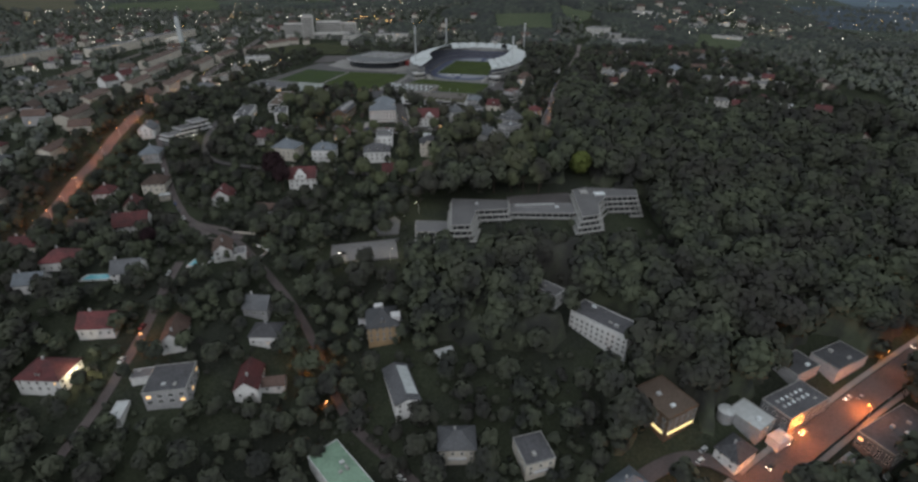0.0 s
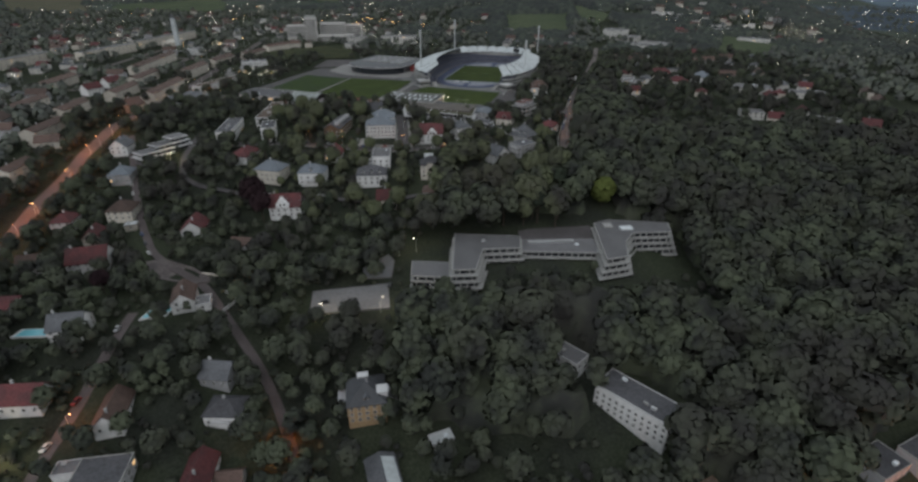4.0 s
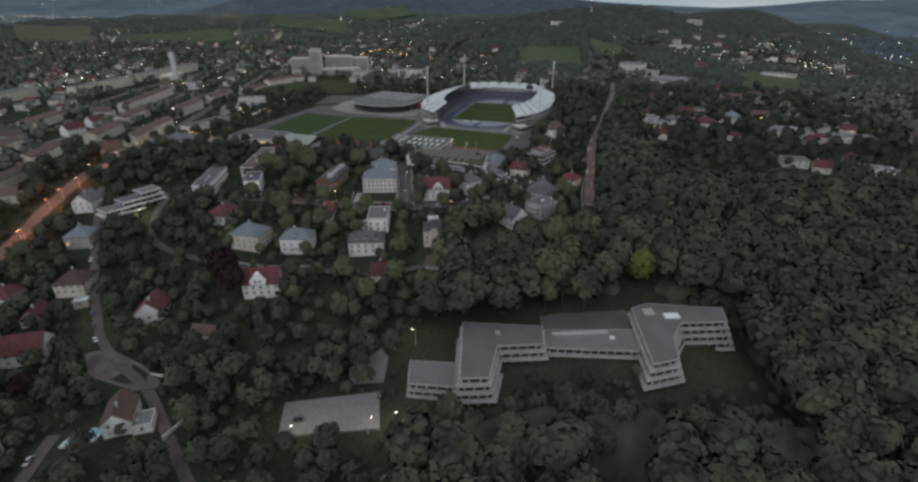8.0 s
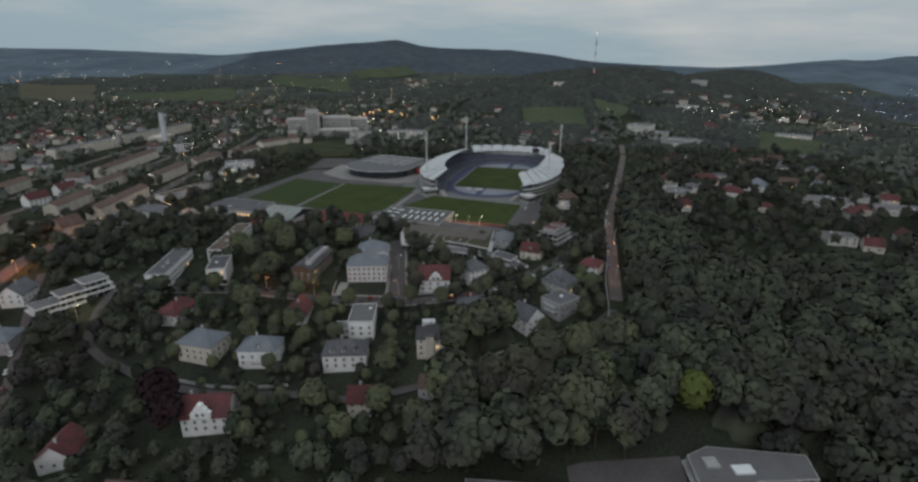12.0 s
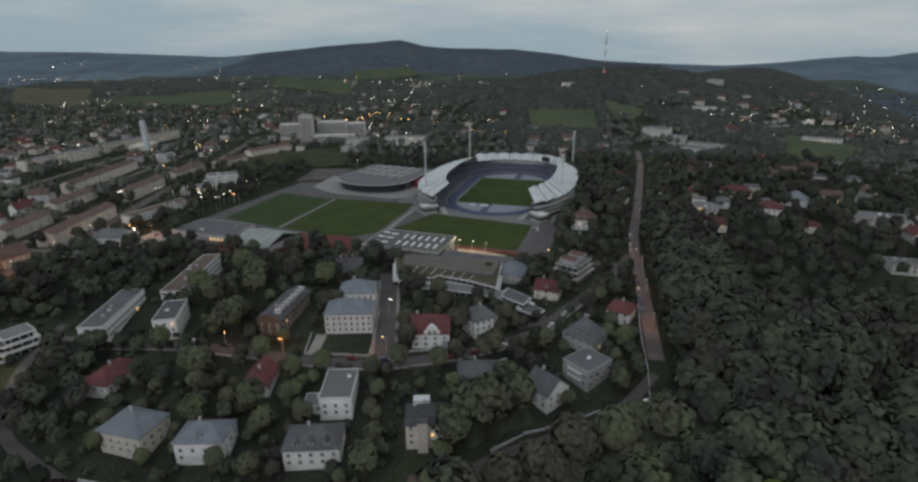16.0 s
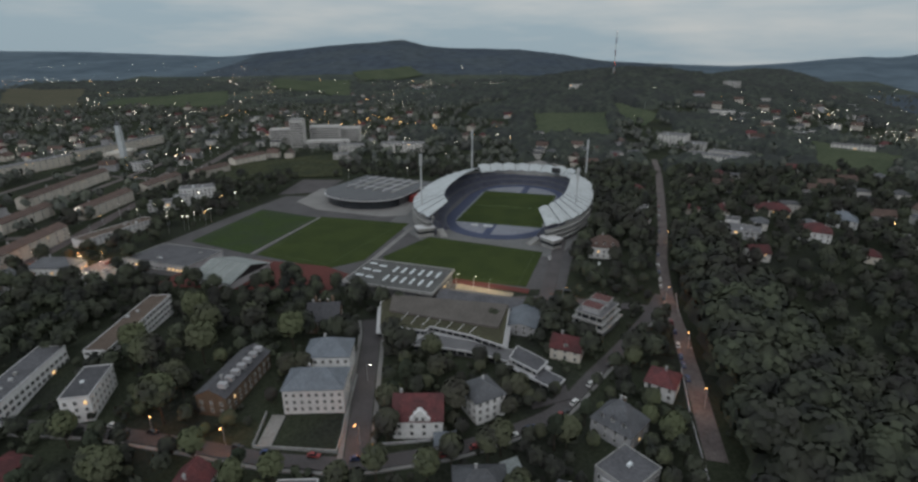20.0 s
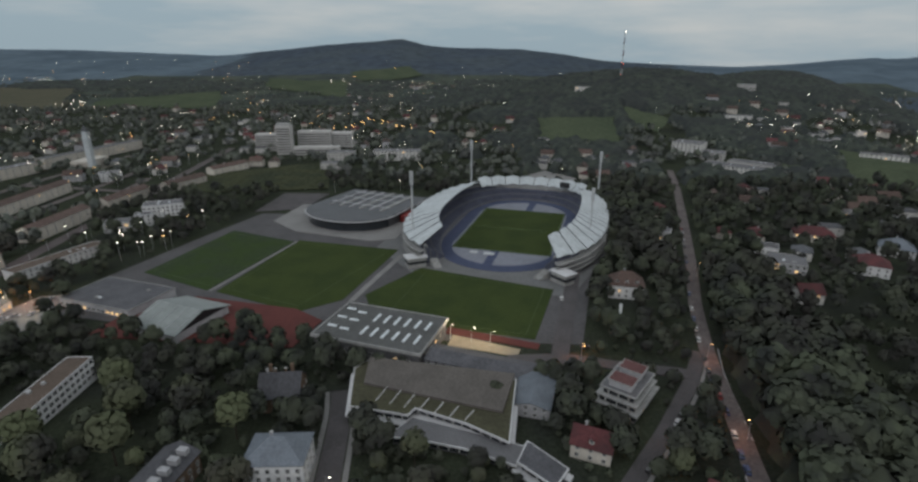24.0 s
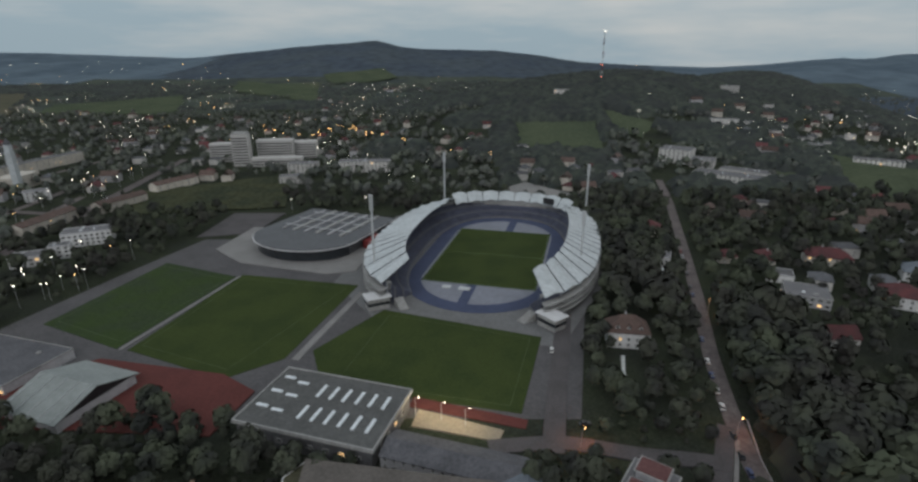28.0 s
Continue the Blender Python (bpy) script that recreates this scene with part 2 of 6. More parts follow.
CLAY = material("red_clay_court", (0.098, 0.028, 0.025), 0.9, 0.15, 0.8, 0.06)
RED_PANEL = material("dark_red_panels", (0.20, 0.035, 0.035), 0.6, 0.15, 0.8, 0.2)
ARENA_ROOF = material("grey_arena_roof", (0.085, 0.088, 0.098), 0.6, 0.14, 0.5, 0.08)
GREEN_ROOF = material("planted_roof", (0.060, 0.058, 0.036), 0.95, 0.25, 0.9, 0.14, 0.4)
# FARLAND and FAR_HILLS carry distance haze in their base colours, bluer and paler.
FARLAND = material("haze_tinted_far_hill", (0.058, 0.072, 0.092), 0.95, 0.2, 0.02, 0.0035, second=(0.066, 0.080, 0.094), spec=0.0)
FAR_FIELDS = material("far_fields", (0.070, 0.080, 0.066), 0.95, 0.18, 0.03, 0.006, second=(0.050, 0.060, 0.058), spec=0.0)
FAR_HILLS = material("haze_tinted_farthest_hills", (0.100, 0.130, 0.160), 0.95, 0.14, 0.012, 0.0028, second=(0.080, 0.106, 0.134), spec=0.0)
BARK = material("bark", (0.06, 0.048, 0.038), 0.95, 0.3, 3.0, 0.5)
POOL = material("pool_water", (0.16, 0.42, 0.50), 0.1, 0.08, 0.5, 0.2, spec=0.5)
CAR_PAINTS = [material("car_paint_" + k, c, 0.3, 0.05, 1.0, 0.2, spec=0.5) for k, c in
              (("white", (0.6, 0.6, 0.6)), ("black", (0.03, 0.03, 0.035)), ("silver", (0.35, 0.36, 0.38)), ("red", (0.22, 0.03, 0.03)), ("blue", (0.04, 0.06, 0.15)))]
RUBBER = material("tyre_rubber", (0.03, 0.03, 0.03), 0.9, 0.1, 2.0, 0.3)
LEAF = leafy("broadleaf", (0.037, 0.040, 0.035), (0.090, 0.102, 0.060), brown=(0.050, 0.045, 0.043))
LEAF_STUFF = leafy("broadleaf_wood", (0.031, 0.034, 0.032), (0.073, 0.084, 0.058), True, (0.041, 0.038, 0.038))
LEAF_YELLOW = leafy("bright_broadleaf", (0.040, 0.051, 0.018), (0.078, 0.094, 0.030), brown=(0.056, 0.062, 0.026))
LEAF_PURPLE = leafy("copper_beech", (0.018, 0.011, 0.014), (0.036, 0.022, 0.026), brown=(0.022, 0.014, 0.016))
CONIFER = leafy("conifer", (0.018, 0.024, 0.019), (0.044, 0.053, 0.038), brown=(0.022, 0.024, 0.020))
# distant foliage, its colour paled and blued to stand in for haze
LEAF_FAR = leafy("haze_paled_broadleaf", (0.070, 0.079, 0.076), (0.124, 0.137, 0.110), True, (0.080, 0.080, 0.080))
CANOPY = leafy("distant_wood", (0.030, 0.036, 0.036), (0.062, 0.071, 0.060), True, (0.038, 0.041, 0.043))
LAMP_WARM = glow("sodium_lamp", (1.0, 0.50, 0.16), 10)
LAMP_WHITE = glow("white_lamp", (1.0, 0.90, 0.72), 9)
# white render of distant walls, muted in its colour in place of haze
TOWN_WHITE = material("haze_muted_white_render", (0.50, 0.49, 0.48), 0.85, 0.16, 0.7, 0.12, by_object=0.25)
LAMP_RED = glow("red_lamp", (1.0, 0.12, 0.06), 10)
ROOM_LIGHT = glow("lit_room", (1.0, 0.62, 0.26), 0.9)
SHOP_LIGHT = glow("lit_shop", (1.0, 0.80, 0.36), 0.9)
HEADLIGHT = glow("headlight", (1.0, 0.9, 0.7), 12)

# ---- the lie of the land ----
PROFILE = ((-200, -84), (0, -78), (110, -68), (175, -50), (225, -36), (265, -26), (330, -16), (380, -5), (420, 2), (470, 4), (540, 1), (580, 0), (9000, 0))

# the skyline of the far hills: sideways over forward distance, height
RIDGE = ((-2.000, 179), (-0.912, 179), (-0.775, 173), (-0.630, 154), (-0.481, 131), (-0.408, 158), (-0.287, 205), (-0.201, 227), (-0.153, 242), (-0.114, 201), (-0.074, 185), (0.052, 175), (0.125, 142), (0.199, 97), (0.282, 76), (0.426, 55), (0.517, 73), (0.585, 100), (0.654, 118), (0.689, 102), (0.749, 140), (1.100, 150), (2.000, 150))
RIDGE_U, RIDGE_Z = [u for u, h in RIDGE], [h for u, h in RIDGE]


def smooth(a, b, v):
    v = min(1.0, max(0.0, (v - a) / (b - a)))
    return v * v * (3 - 2 * v)


def bell(x, y, cx, cy, rx, ry):
    return math.exp(-((x - cx) / rx) ** 2 - ((y - cy) / ry) ** 2)


def ground_height(x, y):
    """The slope that climbs from the valley road to the stadium's level, and the hills far behind."""
    z = PROFILE[0][1]
    for (a, za), (b, zb) in zip(PROFILE, PROFILE[1:]):
        if y >= a:
            z = za + (zb - za) * min(1.0, (y - a) / (b - a))
    z -= 16 * smooth(70, 170, x) * (1 - smooth(480, 640, y)) * smooth(230, 330, y)
    z += 11 * smooth(-60, -130, x) * smooth(300, 210, y)
    z -= 10 * smooth(-130, -200, x) * smooth(240, 300, y) * (1 - smooth(380, 470, y))
    if y > 900:
        z -= 62 * smooth(740, 1160, x - 0.25 * (y - 1500)) * smooth(900, 1300, y) * (1 - smooth(2600, 3400, y))
        z += 78 * bell(x, y, 250, 1560, 330, 330) + 34 * bell(x, y, 560, 1500, 300, 260) + 62 * bell(x, y, 915, 2080, 250, 420)
        z += 20 * smooth(1500, 2600, y) * (1 - smooth(2800, 4000, y)) + 8 * noise.noise((x / 260, y / 260, 3.0)) * smooth(1000, 1800, y) * (1 - smooth(2800, 3600, y))
        if y > 2700:
            u = x / 4000 * (4250 - 243) / max(y - 243, 1)
            z += np.interp(u, RIDGE_U, RIDGE_Z) * (smooth(2700, 4250, y) + 0.02 * noise.noise((x / 160, y / 160, 7.0)))
    return z


def part(name, data, mat, parent=None, label=""):
    """Links a mesh as one object under a thing or a part."""
    me = data.mesh(name) if isinstance(data, Geo) else data
    if mat is not None and not me.materials:
        for one in (mat if isinstance(mat, (list, tuple)) else [mat]):
            me.materials.append(one)
    ob = new(name, me)
    ob.parent = parent
    if label:
        ob["label"] = label
    return ob


def thing(name, x, y, z, turn=0.0, **tags):
    ob = new(name)
    ob.empty_display_size = 0.5
    ob.matrix_basis = pose(x, y, z, 0, 0, turn)
    return tagged(ob, **tags)


class Geo:
    """A mesh in the making."""

    def __init__(self):
        self.v, self.f, self.i, self.slot = [], [], [], 0

    def add(self, verts, faces):
        k = len(self.v)
        self.v.extend(verts)
        self.f.extend([tuple(a + k for a in f) for f in faces])
        self.i.extend([self.slot] * len(faces))
        return self

    def box(self, x, y, z, sx, sy, sz, turn=0.0):
        """A box that stands on z, centred on x and y."""
        c, s = math.cos(radians(turn)), math.sin(radians(turn))
        vs = []
        for dz in (0, sz):
            for dx, dy in ((-1, -1), (1, -1), (1, 1), (-1, 1)):
                px, py = dx * sx / 2, dy * sy / 2
                vs.append((x + c * px - s * py, y + s * px + c * py, z + dz))
        return self.add(vs, [(3, 2, 1, 0), (4, 5, 6, 7), (0, 1, 5, 4), (1, 2, 6, 5), (2, 3, 7, 6), (3, 0, 4, 7)])

    def prism(self, pts, z0, z1, z_top=None):
        """An upright prism over a plan outline, counter-clockwise; z_top: a height for each corner of its top."""
        n = len(pts)
        vs = [(x, y, z0) for x, y in pts] + [(x, y, z_top[k] if z_top else z1) for k, (x, y) in enumerate(pts)]
        fs = [tuple(range(n - 1, -1, -1)), tuple(range(n, 2 * n))]
        fs += [(k, (k + 1) % n, n + (k + 1) % n, n + k) for k in range(n)]
        return self.add(vs, fs)

    def rod(self, a, b, r0, r1=None, n=6):
        """A round bar from a to b."""
        a, b = Vector(a), Vector(b)
        q = (b - a).to_track_quat("Z", "Y")
        vs = []
        for p, r in ((a, r0), (b, r0 if r1 is None else r1)):
            for k in range(n):
                w = 2 * math.pi * k / n
                vs.append(tuple(p + q @ Vector((r * math.cos(w), r * math.sin(w), 0))))
        fs = [tuple(range(n - 1, -1, -1)), tuple(range(n, 2 * n))] + [(k, (k + 1) % n, n + (k + 1) % n, n + k) for k in range(n)]
        return self.add(vs, fs)

    def hip(self, w, d, z, rise, over=0.5, thick=0.25, ridge=None):
        """A hipped roof on a w by d plan, its ridge along the longer side."""
        a, b = w / 2 + over, d / 2 + over
        if ridge is None:
            ridge = abs(w - d) / 2
        top = [(-ridge, 0, z + rise), (ridge, 0, z + rise)] if w >= d else [(0, -ridge, z + rise), (0, ridge, z + rise)]
        e = [(-a, -b), (a, -b), (a, b), (-a, b)]
        vs = [(x, y, z - thick) for x, y in e] + [(x, y, z) for x, y in e] + top
        fs = [(3, 2, 1, 0)] + [(k, (k + 1) % 4, 4 + (k + 1) % 4, 4 + k) for k in range(4)]
        fs += [(4, 5, 9, 8), (5, 6, 9), (6, 7, 8, 9), (7, 4, 8)] if w >= d else [(4, 5, 8), (5, 6, 9, 8), (6, 7, 9), (7, 4, 8, 9)]
        return self.add(vs, fs)

    def gable(self, w, d, z, rise, over=0.5, thick=0.3, along=None):
        """A saddle roof with thickness, its ridge along the longer side."""
        along_x = w >= d if along is None else along
        L, B = (w, d) if along_x else (d, w)
        L, B = L / 2 + over, B / 2 + over
        drop = rise * over / (B - over)
        sec = [(-B, z - drop), (0, z + rise), (B, z - drop), (B, z - drop - thick), (0, z + rise - thick), (-B, z - drop - thick)]
        vs = [((s, p, q) if along_x else (p, s, q)) for s in (-L, L) for p, q in sec]
        fs = [tuple(range(6)), tuple(range(11, 5, -1))] + [(k, k + 6, (k + 1) % 6 + 6, (k + 1) % 6) for k in range(6)]
        return self.add(vs, fs)

    def mesh(self, name):
        me = bpy.data.meshes.new(name)
        me.from_pydata(self.v, [], self.f)
        if any(self.i):
            me.polygons.foreach_set("material_index", self.i)
        bm = bmesh.new()
        bm.from_mesh(me)
        bmesh.ops.recalc_face_normals(bm, faces=bm.faces)
        bm.to_mesh(me)
        bm.free()
        return me


def raw_mesh(name, verts, faces, normals=None):
    """A large mesh from arrays, all triangles."""
    me = bpy.data.meshes.new(name)
    me.vertices.add(len(verts))
    me.vertices.foreach_set("co", np.asarray(verts, np.float32).ravel())
    me.loops.add(len(faces) * 3)
    me.loops.foreach_set("vertex_index", np.asarray(faces, np.int32).ravel())
    me.polygons.add(len(faces))
    me.polygons.foreach_set("loop_start", np.arange(0, len(faces) * 3, 3, dtype=np.int32))
    me.update(calc_edges=True)
    if normals is not None:
        me.polygons.foreach_set("use_smooth", np.ones(len(faces), bool))
        me.normals_split_custom_set_from_vertices(np.asarray(normals, np.float32))
    return me


TAKEN = []  # round plots that trees keep off: x, y, radius
LANES = []  # strips that trees keep off: polyline, half width
PLOTS = []  # outlines that trees keep off

# ---- ground, one sheet from under the camera to the horizon ----


def spaced(lo, fine_lo, fine_hi, hi, step, grow):
    vals, v, s = [], fine_lo, step
    while v > lo:
        s *= grow
        v -= s
        vals.append(max(v, lo))
    vals.reverse()
    v = fine_lo
    while v < fine_hi:
        vals.append(v)
        v += step
    s = step
    while v < hi:
        vals.append(v)
        s *= grow
        v += s
    return vals + [hi]


gx, gy = spaced(-4600, -330, 330, 4600, 6.0, 1.055), spaced(-900, 60, 700, 4400, 6.0, 1.022)
gv = [(x, y, ground_height(x, y)) for y in gy for x in gx]
nx = len(gx)
gf = []
for j in range(len(gy) - 1):
    for i in range(nx - 1):
        a = j * nx + i
        gf += [(a, a + 1, a + nx + 1), (a, a + nx + 1, a + nx)]
ground_mesh = raw_mesh("ground", gv, gf)
ground_mesh.polygons.foreach_set("use_smooth", [True] * len(gf))
# slots 1 and 2 are the hill colours with haze mixed in, 3 the far fields
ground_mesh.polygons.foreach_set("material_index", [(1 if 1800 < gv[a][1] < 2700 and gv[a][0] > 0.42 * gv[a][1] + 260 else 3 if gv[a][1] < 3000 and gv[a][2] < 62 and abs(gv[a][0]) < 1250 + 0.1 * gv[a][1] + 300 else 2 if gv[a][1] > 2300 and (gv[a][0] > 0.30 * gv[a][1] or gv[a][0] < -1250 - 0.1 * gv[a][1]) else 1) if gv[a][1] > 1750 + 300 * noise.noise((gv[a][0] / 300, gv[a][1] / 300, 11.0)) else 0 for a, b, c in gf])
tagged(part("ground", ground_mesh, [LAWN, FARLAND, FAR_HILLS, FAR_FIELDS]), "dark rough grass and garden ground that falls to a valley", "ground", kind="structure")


def strip(name, pts, width, mat, lift=0.14, side=0.0, thick=0.5, step=4.0):
    """A band that lies on the ground along a line of plan points."""
    line = []
    for (ax, ay), (bx, by) in zip(pts, pts[1:]):
        n = max(1, int(math.hypot(bx - ax, by - ay) / step))
        line += [(ax + (bx - ax) * k / n, ay + (by - ay) * k / n) for k in range(n)]
    line.append(pts[-1])
    for _ in range(3):
        line = [line[0]] + [((a[0] + 2 * b[0] + c[0]) / 4, (a[1] + 2 * b[1] + c[1]) / 4) for a, b, c in zip(line, line[1:], line[2:])] + [line[-1]]
    g = Geo()
    rows = []
    for k, (x, y) in enumerate(line):
        ax, ay = line[max(0, k - 1)]
        bx, by = line[min(len(line) - 1, k + 1)]
        d = math.hypot(bx - ax, by - ay) or 1
        px, py = (by - ay) / d, -(bx - ax) / d
        ends = []
        for s in (-1, -0.33, 0.33, 1):
            qx, qy = x + px * (side + s * width / 2), y + py * (side + s * width / 2)
            ends.append((qx, qy))
        top = max(ground_height(*q) for q in ends) if width < 14 else None
        rows.append([(q[0], q[1], (top if top is not None else ground_height(*q)) + lift) for q in ends])
    for r in rows:
        for q in r:
            g.v.append(q)
        g.v.append((r[0][0], r[0][1], r[0][2] - thick))
        g.v.append((r[3][0], r[3][1], r[3][2] - thick))
    for k in range(len(rows) - 1):
        a, b = k * 6, k * 6 + 6
        g.f += [(a + s, a + s + 1, b + s + 1, b + s) for s in range(3)] + [(a + 4, a, b, b + 4), (a + 3, a + 5, b + 5, b + 3)]
    g.i = [0] * len(g.f)
    return part(name, g, mat)


def patch(name, outline, mat, lift=0.1, flat=None, thick=0.4):
    """A flat area over a plan outline: level, or lying on the slope."""
    g = Geo()
    if flat is not None:
        g.prism(outline, flat - thick, flat)
    else:
        g.prism(outline, 0, 0)
        n = len(outline)
        for k, (x, y) in enumerate(outline):
            z = ground_height(x, y) + lift
            g.v[k], g.v[n + k] = (x, y, z - thick), (x, y, z)
    return part(name, g, mat)

# ---- roads, squares and fields ----
ROAD_PALE = material("patched_asphalt", (0.135, 0.117, 0.116), 0.85, 0.25, 0.8, 0.12, 0.2, second=(0.10, 0.086, 0.088), spec=0.1)
VALLEY_ROAD = [(-20, 56), (60, 103), (121, 139), (148, 155), (183, 175), (218, 193.5), (300, 236), (420, 285)]
SIDE_STREET = [(115, 140), (103, 149), (90, 148), (74, 141), (52, 124), (30, 100)]
HILL_ROAD = [(-262, 450), (-227, 385), (-201, 343), (-179, 313), (-158, 294), (-130, 273), (-106, 246), (-85, 224), (-73, 208), (-64, 193), (-53, 172), (-42, 159), (-24, 145), (0, 124), (30, 100)]
GARDEN_LANE = [(-153, 250), (-150, 225), (-148, 201), (-149, 183), (-150, 160), (-156, 135)]
MAIN_STREET = [(-262, 240), (-271, 290), (-276, 339), (-280, 361), (-281, 399), (-283, 446), (-293, 504), (-304, 600), (-322, 720), (-350, 900), (-380, 1100)]
SHORT_STREET = [(-60, 520), (-56, 507), (-51, 473), (-47, 445), (-44, 424)]
CROSS_STREET = [(-215, 440), (-134, 432), (-101, 427), (-74, 422), (-43, 421), (-12, 429), (7, 438), (26, 450), (45, 477), (62, 501), (82, 533), (97, 562)]
EAST_ROAD = [(74, 428), (78, 450), (86, 490), (92, 515), (97, 545), (103, 572), (113, 612), (132, 672), (150, 733), (169, 799), (192, 880), (210, 960)]
WOOD_ROAD = [(-209, 450), (-207, 420), (-199, 396), (-179, 381), (-152, 366), (-136, 358), (-105, 354), (-80, 356), (-54, 353), (-39, 357), (-14, 366), (14, 381), (30, 386), (45, 393), (58, 404), (70, 418)]
for nm, line, wide, mat, lab in (
        ("road_valley", VALLEY_ROAD, 11.5, ROAD_WARM, "wide asphalt main road under orange street lamps"),
        ("road_side_street", SIDE_STREET, 7, ROAD_WARM, "short asphalt side street off a main road"),
        ("road_hill", HILL_ROAD, 4.2, ROAD_WARM, "narrow winding asphalt road between gardens"),
        ("road_garden_lane", GARDEN_LANE, 4.6, ROAD_WARM, "short asphalt lane between houses"),
        ("road_main_street", MAIN_STREET, 10, ROAD_WARM, "straight asphalt street lined with blocks of flats"),
        ("road_short_street", SHORT_STREET, 8, ASPHALT, "straight grey asphalt street beside a villa"),
        ("road_cross_street", CROSS_STREET, 6, ASPHALT, "bending grey asphalt street with parked cars"),
        ("road_east", EAST_ROAD, 7.0, ROAD_PALE, "asphalt road along the edge of a wood"),
        ("road_wood", WOOD_ROAD, 4.6, ASPHALT, "narrow asphalt road below gardens")):
    tagged(strip(nm, line, wide, mat), lab, "road", kind="structure")
    if nm == "road_hill":
        line = [q for q in line if q[1] > 200]
    LANES.append((line, wide / 2 + (-0.6 if nm == "road_garden_lane" else 1.5 if nm == "road_main_street" else -0.6 if nm == "road_wood" else 1.0 if wide > 6 else 0.2)))
for line in ([(-334, 470), (-336, 560), (-338, 640), (-356, 700), (-362, 800), (-380, 900)], [(-395, 560), (-398, 700), (-404, 800), (-412, 900), (-430, 1050)], [(-470, 560), (-478, 700), (-492, 850), (-494, 1000), (-480, 1150)],
             [(-290, 556), (-390, 548), (-480, 545)], [(-320, 648), (-366, 634), (-436, 626)], [(-330, 834), (-380, 842), (-427, 850), (-492, 858)]):
    tagged(strip("road_town_street", line, 7, ROAD_PALE, step=8.0), "grey asphalt street between blocks of flats", "road", kind="structure")
    LANES.append((line, 5))
for line, off, wide in ((SHORT_STREET, 5.3, 1.8), (SHORT_STREET, -5.3, 1.8), (CROSS_STREET, 4.0, 1.4), (VALLEY_ROAD, 7.0, 2.2), (VALLEY_ROAD, -7.0, 2.2)):
    tagged(strip("pavement", line, wide, PAVING, 0.28, off), "pale paved footway with a raised kerb", "pavement", kind="structure")
for off in (0.0, 3.0, -3.0):
    g = Geo()
    for (ax, ay), (bx, by) in zip(VALLEY_ROAD[1:], VALLEY_ROAD[2:-1]):
        L = math.hypot(bx - ax, by - ay)
        ux, uy = (bx - ax) / L, (by - ay) / L
        for k in range(int(L / 8)):
            x, y = ax + ux * k * 8 + uy * off, ay + uy * k * 8 - ux * off
            g.box(x, y, ground_height(x, y) + 0.35, 3.0, 0.2, 0.13, math.degrees(math.atan2(uy, ux)))
    tagged(part("lane_marking", g, TRIM), "worn white dashed lane line", "road marking", kind="structure")
# verges kept clear of tall trees below the winding road
LANES.append(([(x + 8, y - 3) for x, y in MAIN_STREET[:7]], 4.5))
LANES.append(([(x + 1.0, y - 5.0) for x, y in WOOD_ROAD if x > -60], 3.4))
LANES.append(([(x - 1.5, y - 4.5) for x, y in HILL_ROAD if y > 255], 3.0))
LANES.append(([(x - 2.5, y - 8.5) for x, y in HILL_ROAD if y > 265], 2.5))

G0 = 0.5  # the level of the sports ground
tagged(patch("sports_ground", [(-236, 629), (-228, 580), (-150, 566), (40, 548), (75, 700), (-60, 770), (-196, 770), (-217, 701)], material("gravelled_tarmac", (0.092, 0.089, 0.094), 0.9, 0.16, 0.7, 0.05, spec=0.1), flat=G0 - 0.1, thick=1.5),
       "grey tarmac round football fields", "pavement", kind="structure")
PLOTS.append([(-238, 629), (-232, 584), (-185, 572), (-80, 556), (-60, 542), (42, 544), (75, 700), (-60, 770), (-60, 840), (-200, 850), (-220, 701)])


def line_marks(name, corners, inset):
    """White touchlines, halfway line and boxes of a football field."""
    a, b, c, d = [Vector((*p, 0)) for p in corners]

    def at(u, v):
        p = a.lerp(b, u).lerp(d.lerp(c, u), v)
        return p.x, p.y
    g = Geo()

    def bar(u0, v0, u1, v1):
        (x0, y0), (x1, y1) = at(u0, v0), at(u1, v1)
        g.box((x0 + x1) / 2, (y0 + y1) / 2, G0 + 0.1, math.hypot(x1 - x0, y1 - y0), 0.16, 0.03, math.degrees(math.atan2(y1 - y0, x1 - x0)))
    i = inset
    for s in ((i, i, 1 - i, i), (1 - i, i, 1 - i, 1 - i), (1 - i, 1 - i, i, 1 - i), (i, 1 - i, i, i)):
        bar(*s)
    return part(name, g, CHALK)


CHALK = material("faint_chalk", (0.075, 0.098, 0.052), 0.9)
FIELDS = (("field_east", [(-60, 585), (21.5, 567), (37, 625), (-44, 654), (-71, 612)], TURF, "mown green training field beside a stadium"),
          ("field_middle", [(-158, 612), (-103, 589), (-82, 605), (-64, 686), (-140, 702)], TURF, "mown green football field"),
          ("field_west", [(-217, 637), (-164, 613), (-143, 699), (-199, 722)], TURF_WORN, "pale worn artificial turf field"))
for nm, outline, mat, lab in FIELDS:
    ob = tagged(patch(nm, outline, mat, flat=G0 + 0.1), lab, "football field", kind="structure")
    line_marks("field_marking", outline[:4] if nm == "field_east" else outline[:2] + outline[-2:], 0.06).parent = ob
tagged(strip("path_between_fields", [(-162, 612), (-141, 699)], 1.6, PAVING, 0.75), "straight pale path between two fields", "path", kind="structure")
